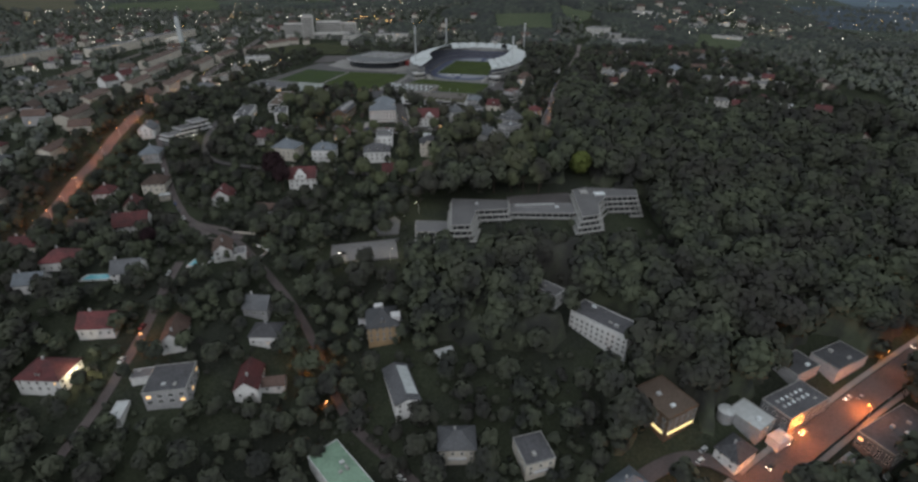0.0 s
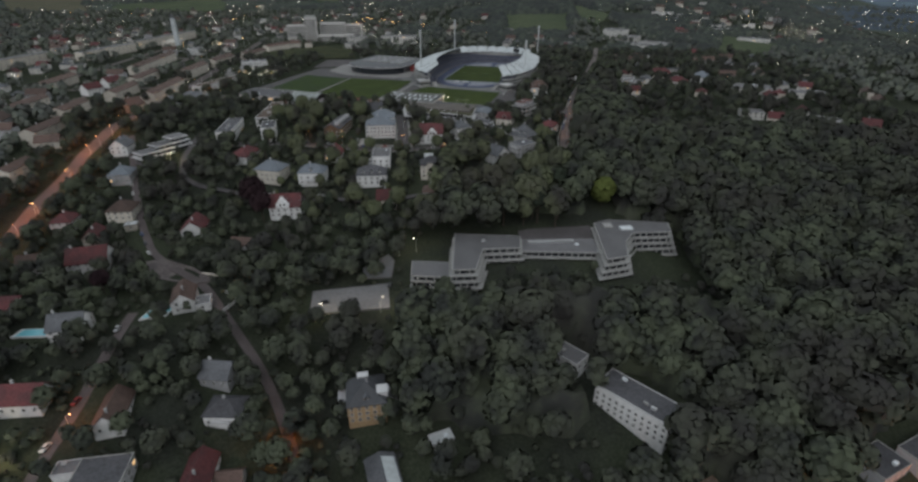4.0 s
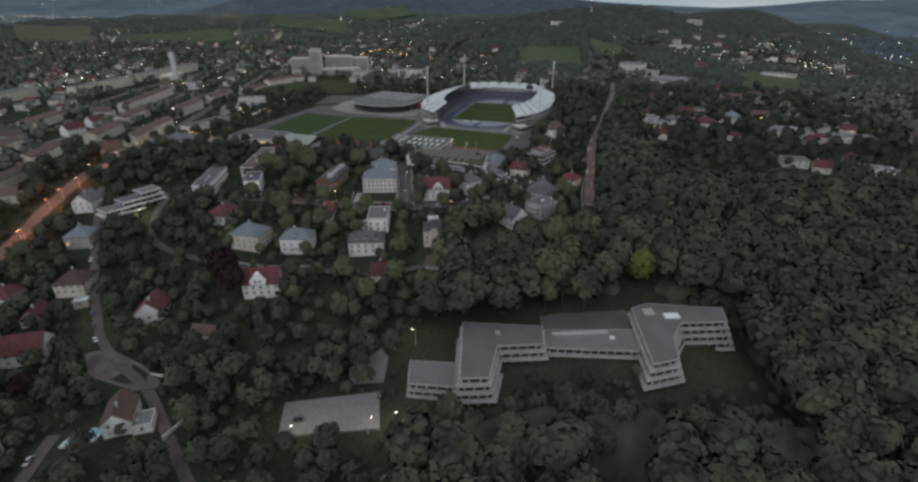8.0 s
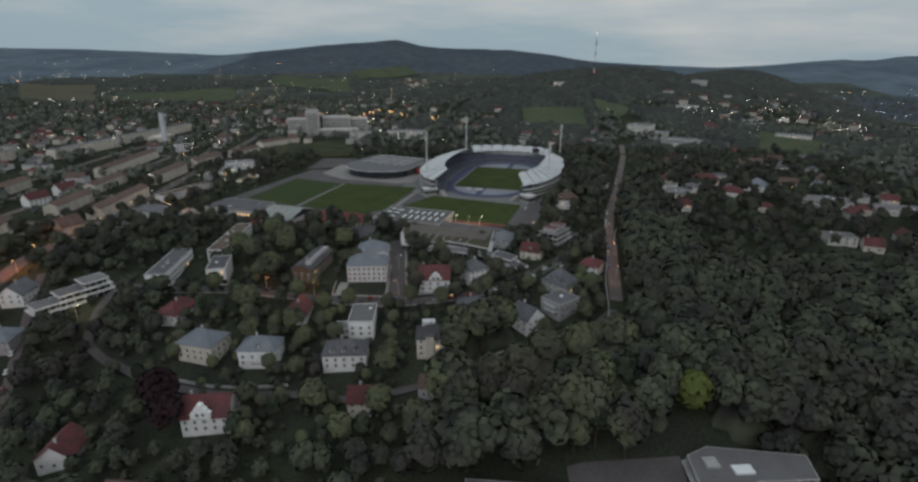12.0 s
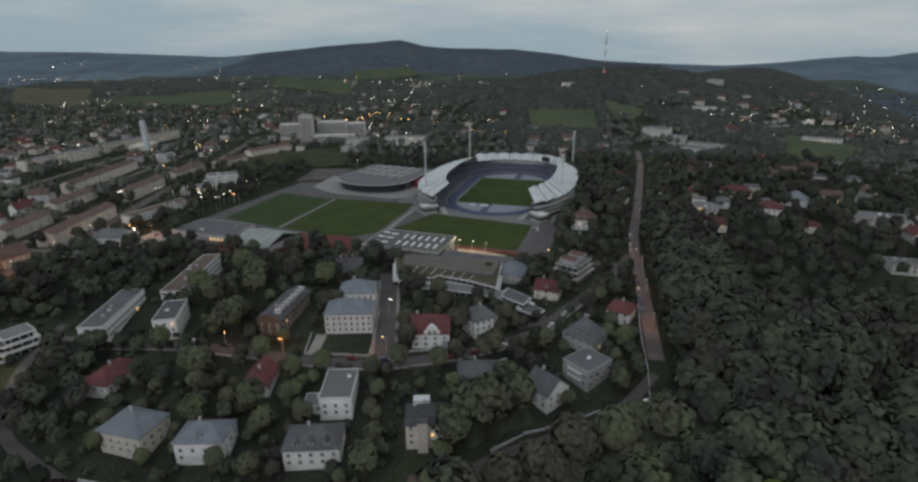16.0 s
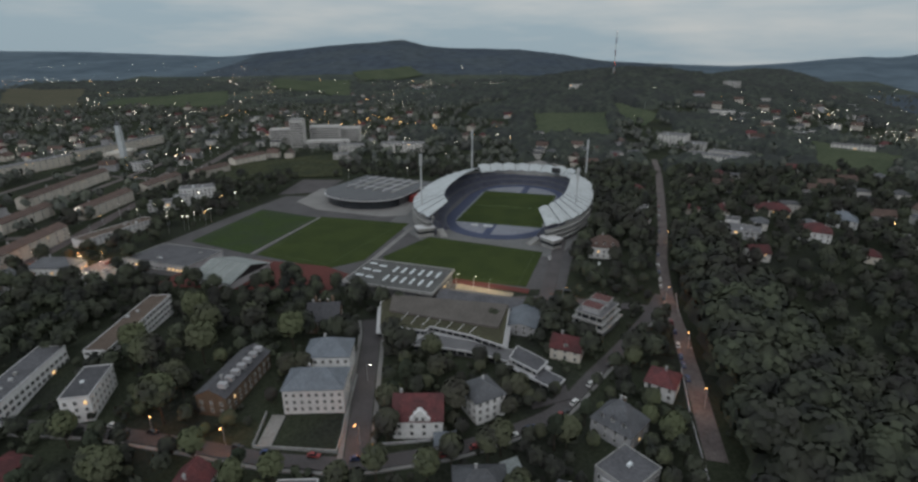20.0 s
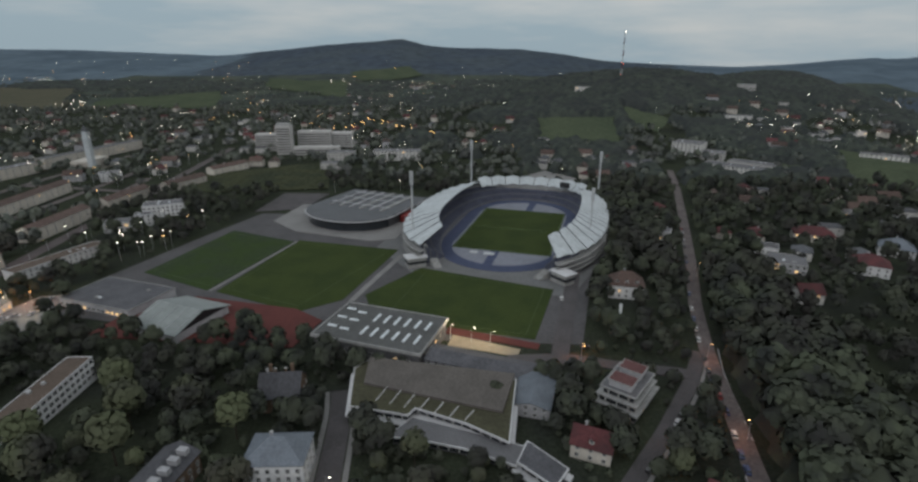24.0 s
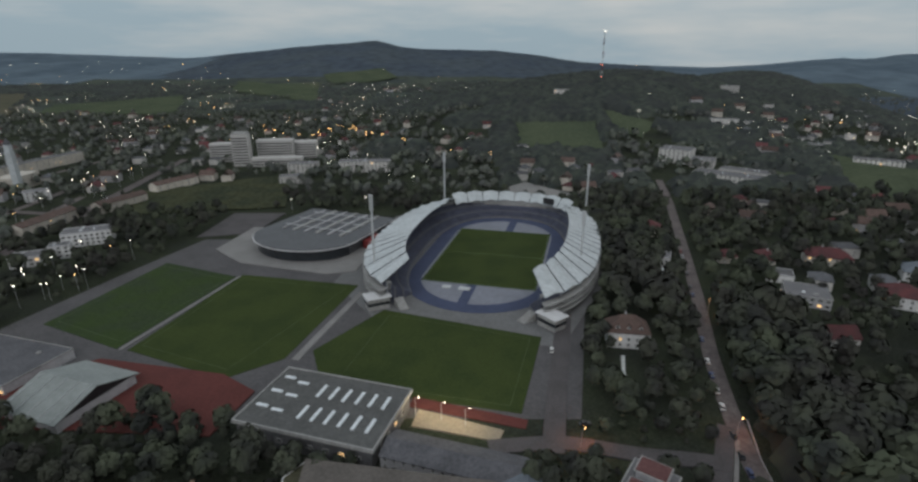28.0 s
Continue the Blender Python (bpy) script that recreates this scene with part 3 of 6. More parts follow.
tagged(strip("path_east_field", [(-77, 604), (-73, 622), (-60, 676)], 3.6, PAVING, 0.62), "pale gravel path beside a field", "path", kind="structure")
tagged(strip("service_road", [(30, 545), (36, 575), (45, 615), (52, 650)], 8, ASPHALT, 0.62), "grey service road beside a training field", "road", kind="structure")
tagged(strip("service_lane", [(88, 541), (61, 544), (35, 551), (8, 548)], 7, ASPHALT, 0.45), "grey lane that joins the sports ground to the road", "road", kind="structure")
LANES.append(([(88, 541), (61, 544), (35, 551), (8, 548)], 6))
tagged(patch("clay_court", [(-196, 558), (-92, 553), (-86, 580), (-104, 592), (-165, 604), (-190, 590)], CLAY, flat=G0 + 0.55), "dark red clay tennis courts", "tennis court", kind="structure")
PLOTS.append([(-196, 566), (-92, 566), (-86, 580), (-104, 592), (-165, 604), (-190, 590)])
tagged(patch("red_strip", [(-22, 571), (22, 558), (23.5, 563), (-20.5, 577)], CLAY, flat=G0 + 0.3), "red clay strip along the end of a field", "ground", kind="structure")
tagged(patch("lit_court", [(-20, 559), (12, 551), (14, 557), (-18, 569)], material("sandy_paving", (0.25, 0.215, 0.165), 0.9, 0.15, 0.8, 0.1), flat=G0 + 0.5, thick=1.5), "sandy yard under warm floodlights", "yard", kind="structure")
tagged(patch("car_park", [(-72, 256), (-34, 261), (-37, 278), (-74, 271)], LOT, 0.9, thick=2.5), "empty grey asphalt car park among trees", "car park", kind="structure")
tagged(patch("car_park_drive", [(-50, 282), (-36, 283.5), (-36, 297), (-40, 302), (-52, 290)], LOT, 0.9, thick=2.5), "grey asphalt drive above a car park", "car park", kind="structure")
PLOTS.append([(-76, 249), (-31, 253), (-35, 278.5), (-76, 272)])
PLOTS.append([(-48, 284), (-35, 283), (-34, 297), (-40, 303)])
tagged(patch("road_junction", [(-180, 303), (-165, 285), (-137, 273), (-125, 276), (-142, 289), (-168, 304)], ROAD_PALE, 0.9, thick=2.5), "wide pale asphalt bend where lanes meet", "road", kind="structure")
PLOTS.append([(-182, 300), (-165, 280), (-137, 268), (-122, 274), (-142, 290), (-168, 306)])
tagged(patch("shop_square", [(-262, 566), (-236, 556), (-226, 566), (-236, 582), (-238, 604), (-254, 600)], PAVING, 0.5, thick=1.5), "paved square with parked cars before a lit hall", "pavement", kind="structure")
PLOTS.append([(-266, 556), (-238, 546), (-222, 560), (-234, 582), (-238, 606), (-256, 602)])
for nm, outline in (("meadow_hill", [(74, 1130), (182, 1080), (205, 1165), (165, 1262), (85, 1268)][:2] + [(205, 1240), (80, 1268)]), ("meadow_east", [(382, 905), (430, 868), (540, 985), (470, 1092)]),
                    ("meadow_upper", [(222, 1190), (252, 1155), (290, 1222), (226, 1305)]), ("meadow_green", [(335, 940), (372, 930), (375, 985), (345, 1005)]), ("meadow_northwest", [(-1041, 1694), (-690, 1661), (-912, 2164), (-1137, 1862)]), ("meadow_high", [(-552, 2680), (-318, 2966), (-408, 3197), (-697, 3063)]),
                    ("meadow_far_north", [(-820, 2292), (-427, 1941), (-629, 2773), (-1039, 2856)]), ("field_far_west", [(-1343, 1696), (-1095, 1664), (-1506, 2254), (-1842, 2263)]), ("park_meadow", [(-300, 830), (-165, 860), (-205, 1000), (-335, 915)])):
    g = Geo()
    (x0, y0), (x1, y1), (x2, y2), (x3, y3) = (outline + [outline[0]])[:4] if len(outline) == 4 else (outline[0], outline[1], outline[2], outline[-1])
    N = 14
    for j in range(N + 1):
        for i in range(N + 1):
            u, v = i / N, j / N
            x = (x0 * (1 - u) + x1 * u) * (1 - v) + (x3 * (1 - u) + x2 * u) * v + 12 * noise.noise((u * 3, v * 3, 1.0)) * (x1 - x0) / 200
            y = (y0 * (1 - u) + y1 * u) * (1 - v) + (y3 * (1 - u) + y2 * u) * v + 12 * noise.noise((u * 3, v * 3, 5.0)) * (y3 - y0) / 200
            g.v.append((x, y, ground_height(x, y) + 1.2 + max(0, y - 1300) / 350))
    g.f = [(j * (N + 1) + i, j * (N + 1) + i + 1, (j + 1) * (N + 1) + i + 1, (j + 1) * (N + 1) + i) for j in range(N) for i in range(N)]
    g.i = [0] * len(g.f)
    tagged(part(nm, g, PARK_GRASS if nm == "park_meadow" else STUBBLE if nm == "field_far_west" else MEADOW), "rough dark grass of a park" if nm == "park_meadow" else "pale green mown meadow on a hillside", "meadow", kind="structure")
    PLOTS.append(outline)

# ---- houses ----


def window_mesh(name, w, h):
    """A framed window of two lights, its panes set back: with panes, as a bare frame, and the panes alone."""
    xs, zs = (-w / 2 - 0.1, -w / 2 + 0.05, -0.05, 0.05, w / 2 - 0.05, w / 2 + 0.1), (-0.1, 0.06, h - 0.05, h + 0.08)

    def build(panes):
        g = Geo()
        g.v = [(x, y, z) for y in (-0.10, -0.02, 0.06) for z in zs for x in xs]
        at = lambda i, j, k: k * 24 + j * 6 + i
        for j in range(3):
            for i in range(5):
                hole = j == 1 and i in (1, 3)
                if not hole:
                    g.f.append((at(i, j, 0), at(i + 1, j, 0), at(i + 1, j + 1, 0), at(i, j + 1, 0)))
                    g.i.append(0)
                else:
                    ring4 = ((i, j), (i + 1, j), (i + 1, j + 1), (i, j + 1))
                    for (a, b), (c, d) in zip(ring4, ring4[1:] + ring4[:1]):
                        g.f.append((at(a, b, 0), at(c, d, 0), at(c, d, 1), at(a, b, 1)))
                        g.i.append(0)
                    if panes:
                        g.f.append(tuple(at(a, b, 1) for a, b in ring4))
                        g.i.append(1)
        rim = [(i, 0) for i in range(5)] + [(5, j) for j in range(3)] + [(i, 3) for i in range(5, 0, -1)] + [(0, j) for j in range(3, 0, -1)]
        for (a, b), (c, d) in zip(rim, rim[1:] + rim[:1]):
            g.f.append((at(a, b, 0), at(c, d, 0), at(c, d, 2), at(a, b, 2)))
            g.i.append(0)
        me = g.mesh(name)
        me.materials.append(FRAME)
        if panes:
            me.materials.append(GLASS)
        return me
    p = Geo().box(0, 0.02, 0.0, w, 0.05, h).mesh(name + "_pane")
    p.materials.append(GLASS)
    shining = p.copy()
    shining.materials.clear()
    shining.materials.append(ROOM_LIGHT)
    return build(False), p, build(True), shining


WIN, WIN_WIDE = window_mesh("window", 1.1, 1.5), window_mesh("wide_window", 1.9, 1.5)
rnd = random.Random(11)


def add_window(parent, x, y, z, turn, wide=False, lit=False, near=False):
    f, p, one, shining = WIN_WIDE if wide else WIN
    ob = part("window", f if near or lit else one, None, parent)
    ob.matrix_basis = pose(x, y, z, 0, 0, turn)
    if near or lit:
        part("pane", shining if lit else p, None, ob, "lit window pane" if lit else "")
    return ob


def windows_round(parent, w, d, h, base, step=3.2, lit=0.05, wide=False, sides="swe", floor=2.9, near=False):
    """Windows on the storeys of a house's visible sides."""
    n_floor = max(1, int((h + 0.4) / floor))
    for s in sides:
        L = w if s in "sn" else d
        n = max(1, int((L - 1.2) / step))
        for k in range(n):
            off = (k - (n - 1) / 2) * (L / n)
            for fl in range(n_floor):
                z = base + 0.95 + fl * floor
                if z + 1.6 > base + h:
                    continue
                x, y, t = {"s": (off, -d / 2 - 0.03, 0), "n": (-off, d / 2 + 0.03, 180), "e": (w / 2 + 0.03, off, 90), "w": (-w / 2 - 0.03, -off, -90)}[s]
                add_window(parent, x, y, z, t, wide, rnd.random() < lit, near)


def house(x, y, w, d, turn, h, roof="hip", wall=None, tiles=None, label="", rise=None, chimneys=1, dormers=0, lit=0.03, step=3.2, balcony=0, sides="swe", extra=None, base=None, name="house", over=0.5, wide=False, group=""):
    """A house with its walls, roof, windows, chimneys and balconies, standing in the slope."""
    wall, tiles = wall or WHITE, tiles or SLATE
    z = ground_height(x, y) if base is None else base
    ob = thing(name, x, y, z, turn, label=label, category="house", group=group)
    body = Geo().box(0, 0, -6, w, d, h + 6)
    rise = rise if rise is not None else min(w, d) * (0.36 if roof == "hip" else 0.42)
    top = Geo()
    if roof == "hip":
        top.hip(w, d, h + 0.05, rise, over)
    elif roof == "gable":
        if w >= d:
            body.add([(sx * w / 2, sy * d / 2, h) for sx in (-1, 1) for sy in (-1, 1)] + [(-w / 2, 0, h + rise - 0.32), (w / 2, 0, h + rise - 0.32)], [(0, 1, 4), (2, 3, 5), (0, 4, 5, 2), (1, 3, 5, 4)])
        else:
            body.add([(sx * w / 2, sy * d / 2, h) for sy in (-1, 1) for sx in (-1, 1)] + [(0, -d / 2, h + rise - 0.32), (0, d / 2, h + rise - 0.32)], [(0, 1, 4), (2, 3, 5), (0, 4, 5, 2), (1, 3, 5, 4)])
        top.gable(w, d, h, rise, over)
    else:
        top.box(0, 0, h + 0.02, w - 0.3, d - 0.3, 0.1)
        rim = Geo()
        for px, py, sx, sy in ((0, -d / 2, w + 0.26, 0.26), (0, d / 2, w + 0.26, 0.26), (-w / 2, 0, 0.26, d - 0.26), (w / 2, 0, 0.26, d - 0.26)):
            rim.box(px, py, h - 0.3, sx, sy, 0.7)
        part("parapet", rim, BROWN_WALL if wall is BROWN_WALL else TRIM if wall is WHITE else CONCRETE, ob)
        for k in range(max(1, min(3, int(w * d / 130)))):
            part("roof_hatch", Geo().box(rnd.uniform(-0.3, 0.3) * w, rnd.uniform(-0.3, 0.3) * d, h + 0.1, rnd.uniform(0.9, 2.2), rnd.uniform(0.9, 1.8), rnd.uniform(0.5, 1.3)), rnd.choice([STEEL, SKYLIGHT, CONCRETE]), ob)
    part("wall", body, wall, ob)
    part("roof", top, tiles, ob)
    if roof != "flat":
        ridge = abs(w - d) / 2 + (0 if roof == "hip" else min(w, d) / 2)
        for k in range(chimneys):
            s = rnd.uniform(0.15, 0.8) * ridge * (1 if k % 2 else -1)
            cx, cy = (s, 0.6) if w >= d else (0.6, s)
            stack = part("chimney", Geo().box(cx, cy, h + rise * 0.55, 0.8, 0.7, rise * 0.45 + 1.1), BROWN_WALL if k else GREY_WALL, ob)
            part("chimney_cap", Geo().box(cx, cy, h + rise + 1.1, 1.0, 0.9, 0.12), CONCRETE, stack)
        for k in range(dormers):
            s = (k - (dormers - 1) / 2) * (w / (dormers + 0.6))
            dz = h + rise * 0.2
            dy = -d / 2 * 0.72
            dorm = part("dormer", Geo().box(s, dy + 0.6, dz, 1.7, 2.6, 1.5), wall, ob)
            g2 = Geo().gable(2.0, 3.2, dz + 1.5, 0.7, 0.15, 0.15, along=False)
            g2.v = [(a + s, b + dy + 0.7, c) for a, b, c in g2.v]
            part("dormer_roof", g2, tiles, dorm)
            add_window(ob, s, dy - 0.74, dz + 0.1, 0)
    for k in range(balcony):
        bz = 2.7 + k * 2.9
        if bz > h - 0.5:
            break
        b = part("balcony", Geo().box(0, -d / 2 - 0.75, bz - 0.1, w * 0.5, 1.5, 0.18).box(0, -d / 2 - 1.45, bz + 0.08, w * 0.5, 0.1, 0.95), TRIM, ob)
    windows_round(ob, w, d, h, 0.2, step, lit, wide, sides, near=abs(x) < 70 and 390 < y < 460)
    TAKEN.append((x, y, math.hypot(w, d) * 0.45 + 0.5))
    if y < 480 and x < 70:
        TAKEN.append((x, y - min(w, d) * 0.5 - h * 0.5, min(w, d) * 0.42))
    return ob


RED_LAB, SLATE_LAB, FLAT_LAB = "white rendered house with a red tiled roof among trees", "white rendered house with a dark slate roof", "pale rendered house with a flat grey roof"
# the slope above the valley road
house(-168, 201, 16, 12, 5, 5, "gable", WHITE, RED_TILE, "long white house under a dark red saddle roof", lit=0)
house(-176, 174, 19, 14, -2, 6.5, "hip", WHITE, RED_TILE, "large white house with a dark red hipped roof and lit yard", dormers=1)
house(-131, 196, 10, 17, 14, 4.5, "gable", WHITE, BROWN_TILE, "small white house with a red-brown roof beside a lane")
house(-122, 170, 17, 17, 10, 7, "flat", GREY_WALL, DARK_ROOF, "grey house with a dark flat roof and a side terrace", wide=True)
house(-137, 175, 8, 6, 12, 3, "flat", WHITE, GRAVEL_ROOF, "low white garage with a flat roof", sides="", name="garage")
house(-139, 158, 5, 10, 8, 3, "flat", WHITE, METAL_WHITE, "low white outbuilding beside a house", sides="", name="garage")
house(-91, 202, 14, 11, 0, 5, "hip", WHITE, DARK_ROOF, "white house with a dark hipped roof and a terrace", balcony=1)
house(-99, 217, 12, 11, -5, 4.5, "gable", GREY_WALL, SLATE, "grey house half hidden under trees")
house(-92, 177, 10, 16, 8, 5, "gable", WHITE, RED_TILE, "white house with a steep dark red roof", dormers=0)
house(-82, 178, 10, 6, 8, 4, "gable", WHITE, BROWN_TILE, "low white wing with a brown roof", chimneys=0)
metal_house = house(-25, 177, 11, 24, 20, 6, "gable", WHITE, SLATE, "narrow house, its slate roof half covered with white sheet metal", rise=2.2, chimneys=0)
part("sheet_metal", Geo().add([(0.3, -9, 8.25), (5.2, -9, 6.3), (5.2, 10, 6.3), (0.3, 10, 8.25), (0.3, -9, 8.45), (5.2, -9, 6.5), (5.2, 10, 6.5), (0.3, 10, 8.45)], [(3, 2, 1, 0), (4, 5, 6, 7), (0, 1, 5, 4), (1, 2, 6, 5), (2, 3, 7, 6), (3, 0, 4, 7)]), MEMBRANE, metal_house, "white sheet metal roof half")
block = house(89.5, 168, 17.5, 20, 28, 10, "flat", BROWN_WALL, BROWN_ROOF, "brown block with a flat roof and lit ground floor", wide=True, sides="swe", lit=0.0)
for x, y, sx, sy in ((0, -10.15, 15, 0.2), (-8.9, 0, 0.2, 17)):
    part("lit_shop_front", Geo().box(x, y, 0.4, sx, sy, 1.3), SHOP_LIGHT, block)
house(31, 148, 12.5, 14, 17, 7, "flat", CREAM, DARK_ROOF, "cream house with a dark flat roof", balcony=1)
house(0, 152, 15, 12, 2, 7, "hip", CREAM, SLATE, "cream house with a dark hipped roof and a terrace", balcony=1)
house(-43, 136, 34, 13, -48, 9, "flat", WHITE, COPPER, "long white building under a green copper roof", sides="swen")
house(126, 163.5, 12, 14.5, 33, 5.5, "flat", GREY_WALL, METAL_WHITE, "low hall with a pale sheet roof beside a main road", sides="s", name="workshop")
drum = thing("storage_tank", 116.5, 166, ground_height(116.5, 166), 0, label="low round pale tank beside a hall", category="tank")
part("shell", Geo().rod((0, 0, -3), (0, 0, 5), 3.4, n=20), GREY_WALL, drum)
part("lid", Geo().rod((0, 0, 5), (0, 0, 5.8), 3.6, 0.4, n=20), METAL_WHITE, drum)
office = house(147, 169, 26, 13, 27, 7.5, "flat", CONCRETE_DARK, DARK_ROOF, "office block with a dark flat roof and rows of skylights", wide=True)
for k in range(12):
    part("skylight", Geo().box(-9 + 3.1 * (k % 6), 2.4 - 3.2 * (k // 6), 7.6, 1.1, 1.3, 0.5), SKYLIGHT if k % 3 else STEEL, office)
house(113.5, 149, 13, 10, 33, 5.5, "hip", WHITE, DARK_ROOF, "white house with a dark roof beside a main road")
house(184, 156, 34, 14, 27, 7.5, "flat", CONCRETE_DARK, DARK_ROOF, "dark flat-roofed block along a main road", wide=True)
house(157, 138.5, 13, 14, 30, 7.5, "flat", GREY_WALL, GRAVEL_ROOF, "pale flat-roofed block beside a main road")
house(134.5, 155, 8, 5.5, 27, 4, "flat", WHITE, METAL_WHITE, "small white kiosk at the roadside", sides="", name="kiosk")
house(66, 135, 14, 10, 35, 6, "hip", WHITE, BLUE_SLATE, "pale house with a grey roof")
house(180, 193, 22, 13, 26, 5, "flat", GREY_WALL, DARK_ROOF, "low dark-roofed hall below a wood", sides="s", name="workshop")
house(158, 189, 16, 12, 26, 5, "flat", GREY_WALL, DARK_ROOF, "low shed with a dark flat roof", sides="s", name="workshop")
house(72, 208, 31, 13, -44, 11, "flat", WHITE, DARK_ROOF, "long white four-storey clinic with a dark roof", step=2.6)
house(48, 231, 14, 9, -44, 7, "flat", WHITE, GRAVEL_ROOF, "low white wing half hidden by trees")
tower_house = house(-37, 210, 15, 16, 12, 9, "hip", OCHRE, SLATE, "ochre brick villa with a slate roof and white roof terraces", rise=5.5, chimneys=2, dormers=1, step=2.6)
part("roof_terrace", Geo().box(6.5, -3, 9.2, 4, 4, 2.6).box(6.5, -3, 11.8, 4.6, 4.6, 0.25), TRIM, tower_house)
part("roof_terrace", Geo().box(-1, 6.2, 9.5, 4.5, 3, 2.8), TRIM, tower_house)
part("side_wing", Geo().box(9.5, 1, -6, 6, 10, 10.5), GREY_WALL, tower_house)
part("side_wing", Geo().box(-9, 2, -6, 5, 9, 11.5), GREY_WALL, tower_house)
house(-6, 196, 9, 5, 25, 3, "flat", WHITE, METAL_WHITE, "low white garden pavilion", sides="s", name="pavilion")
# the western gardens
house(-172, 236, 14, 12, 12, 6, "gable", WHITE, SLATE, "white terraced house with balconies", balcony=2)
house(-217, 227, 13, 10, 10, 5, "gable", WHITE, BLUE_SLATE, "small white house with a pale roof")
house(-216, 248, 15, 14, 10, 5, "hip", WHITE, RED_TILE, RED_LAB)
house(-209, 304, 20, 15, 18, 6, "gable", WHITE, RED_TILE, "white house with a broad red saddle roof")
house(-222, 329, 10, 13, 18, 4, "gable", CREAM, RED_TILE, "small cream house with a red roof")
house(-216, 352, 15, 15, 8, 6, "hip", CREAM, BROWN_TILE, "cream house with a brown hipped roof at a bend")
house(-205, 339, 7, 5, 20, 3.5, "flat", CREAM, METAL_WHITE, "low cream annex at the roadside", sides="s", name="garage")
house(-131, 257, 10, 14, 20, 6, "gable", WHITE, BROWN_TILE, "white gabled house with a dark roof, terraces and a pool", balcony=1)
house(-122, 256, 7, 8, 20, 3.5, "flat", WHITE, GRAVEL_ROOF, "low white annex with a walled terrace", sides="s", name="annex")
house(-158, 327, 13, 14, 10, 5, "gable", WHITE, RED_TILE, "white house with a dark red roof among trees")
gable_villa = house(-107, 342, 18, 14, 8, 7, "gable", WHITE, RED_TILE, "white villa with a steep red roof and a front gable", dormers=0)
house(-123, 309, 11, 7, -5, 3, "gable", GREY_WALL, BROWN_TILE, "low garden house with a reddish roof", chimneys=0, sides="s")
house(-240, 300, 12, 11, 15, 5, "gable", WHITE, BROWN_TILE, RED_LAB)
house(-246, 340, 12, 14, 10, 6, "hip", WHITE, RED_TILE, RED_LAB)
house(-252, 270, 14, 11, 10, 5, "gable", CREAM, RED_TILE, "cream house with a red roof near a street")
house(-238, 392, 14, 14, 10, 6, "hip", GREY_WALL, BLUE_SLATE, "grey house with a pale slate roof")
house(-255, 425, 12, 14, 8, 6, "gable", WHITE, SLATE, SLATE_LAB)
# round the cross street
house(-184, 453, 11, 42, 9, 8, "flat", WHITE, DARK_ROOF, "long white three-storey block of flats", step=2.8, wide=True)
house(-151, 447, 10, 21, 15, 10, "flat", WHITE, DARK_ROOF, "white three-storey block of flats", step=2.8)
house(-166.5, 496, 10, 54, 5, 9, "flat", WHITE, BROWN_ROOF, "long white block of flats with balconies", step=2.8, wide=True)

house(-157, 411, 13, 19, -12, 4, "hip", WHITE, RED_TILE, "low white house with a bright red hipped roof")
house(-127, 379, 18, 14, -12, 8, "hip", CREAM, BLUE_SLATE, "large cream villa with a pale blue-grey roof")
house(-99, 376, 17, 12, 3, 8, "hip", WHITE, BLUE_SLATE, "large white villa with a grey roof and terrace", balcony=1, dormers=1)
house(-92, 408, 11, 15, 3, 4, "gable", WHITE, RED_TILE, "white house with a dark red roof in a garden")
house(-57, 400, 12, 19, 5, 8, "flat", WHITE, GRAVEL_ROOF, "white cubic house with a flat grey roof")
house(-64, 397, 12, 8, 5, 3, "flat", WHITE, GRAVEL_ROOF, "low white annex of a house", sides="s", name="garage")
house(-65, 452, 22, 14, 5, 10, "hip", WHITE, BLUE_SLATE, "large white villa with a pale blue-grey hipped roof", step=2.6)
house(-66, 473, 18, 14, 5, 10, "hip", WHITE, BLUE_SLATE, "white villa with a grey hipped roof", step=2.6)
dormer_house = house(-99.5, 458, 12, 32, -6, 8, "gable", BROWN_WALL, DARK_ROOF, "long brown house with a row of dormers", rise=3.0)
chimney_house = house(-80, 512, 15, 15, 8, 7, "gable", BROWN_WALL, DARK_ROOF, "large dark brown house with tall chimneys", chimneys=3)
gable_house = house(-25, 441, 17, 14, 3, 7.5, "gable", WHITE, RED_TILE, "white house with a red roof and a curved front gable", dormers=0)
house(-15, 431, 7, 6, 8, 3.5, "gable", GREY_WALL, BLUE_SLATE, "small grey garage with a pale roof", chimneys=0, sides="s", name="garage")
house(-3, 450, 13, 12, -58, 9, "hip", WHITE, SLATE, "tall white house with a dark hipped roof", step=2.6)
house(-3, 412, 16, 12, 5, 6, "hip", CREAM, SLATE, "cream house with a grey roof and dark balcony", balcony=2)
house(24, 404, 12, 12, -49, 7, "gable", WHITE, SLATE, "white house with a blue-grey saddle roof")
house(42, 417, 13, 15, -49, 7.5, "flat", GREY_WALL, DARK_ROOF, "modern grey house with a flat roof and terraces", wide=True, balcony=2)
house(45, 440, 15, 13, -42, 6, "hip", GREY_WALL, SLATE, "grey house with a steep slate roof and dormers", rise=7.5, dormers=3, chimneys=2)
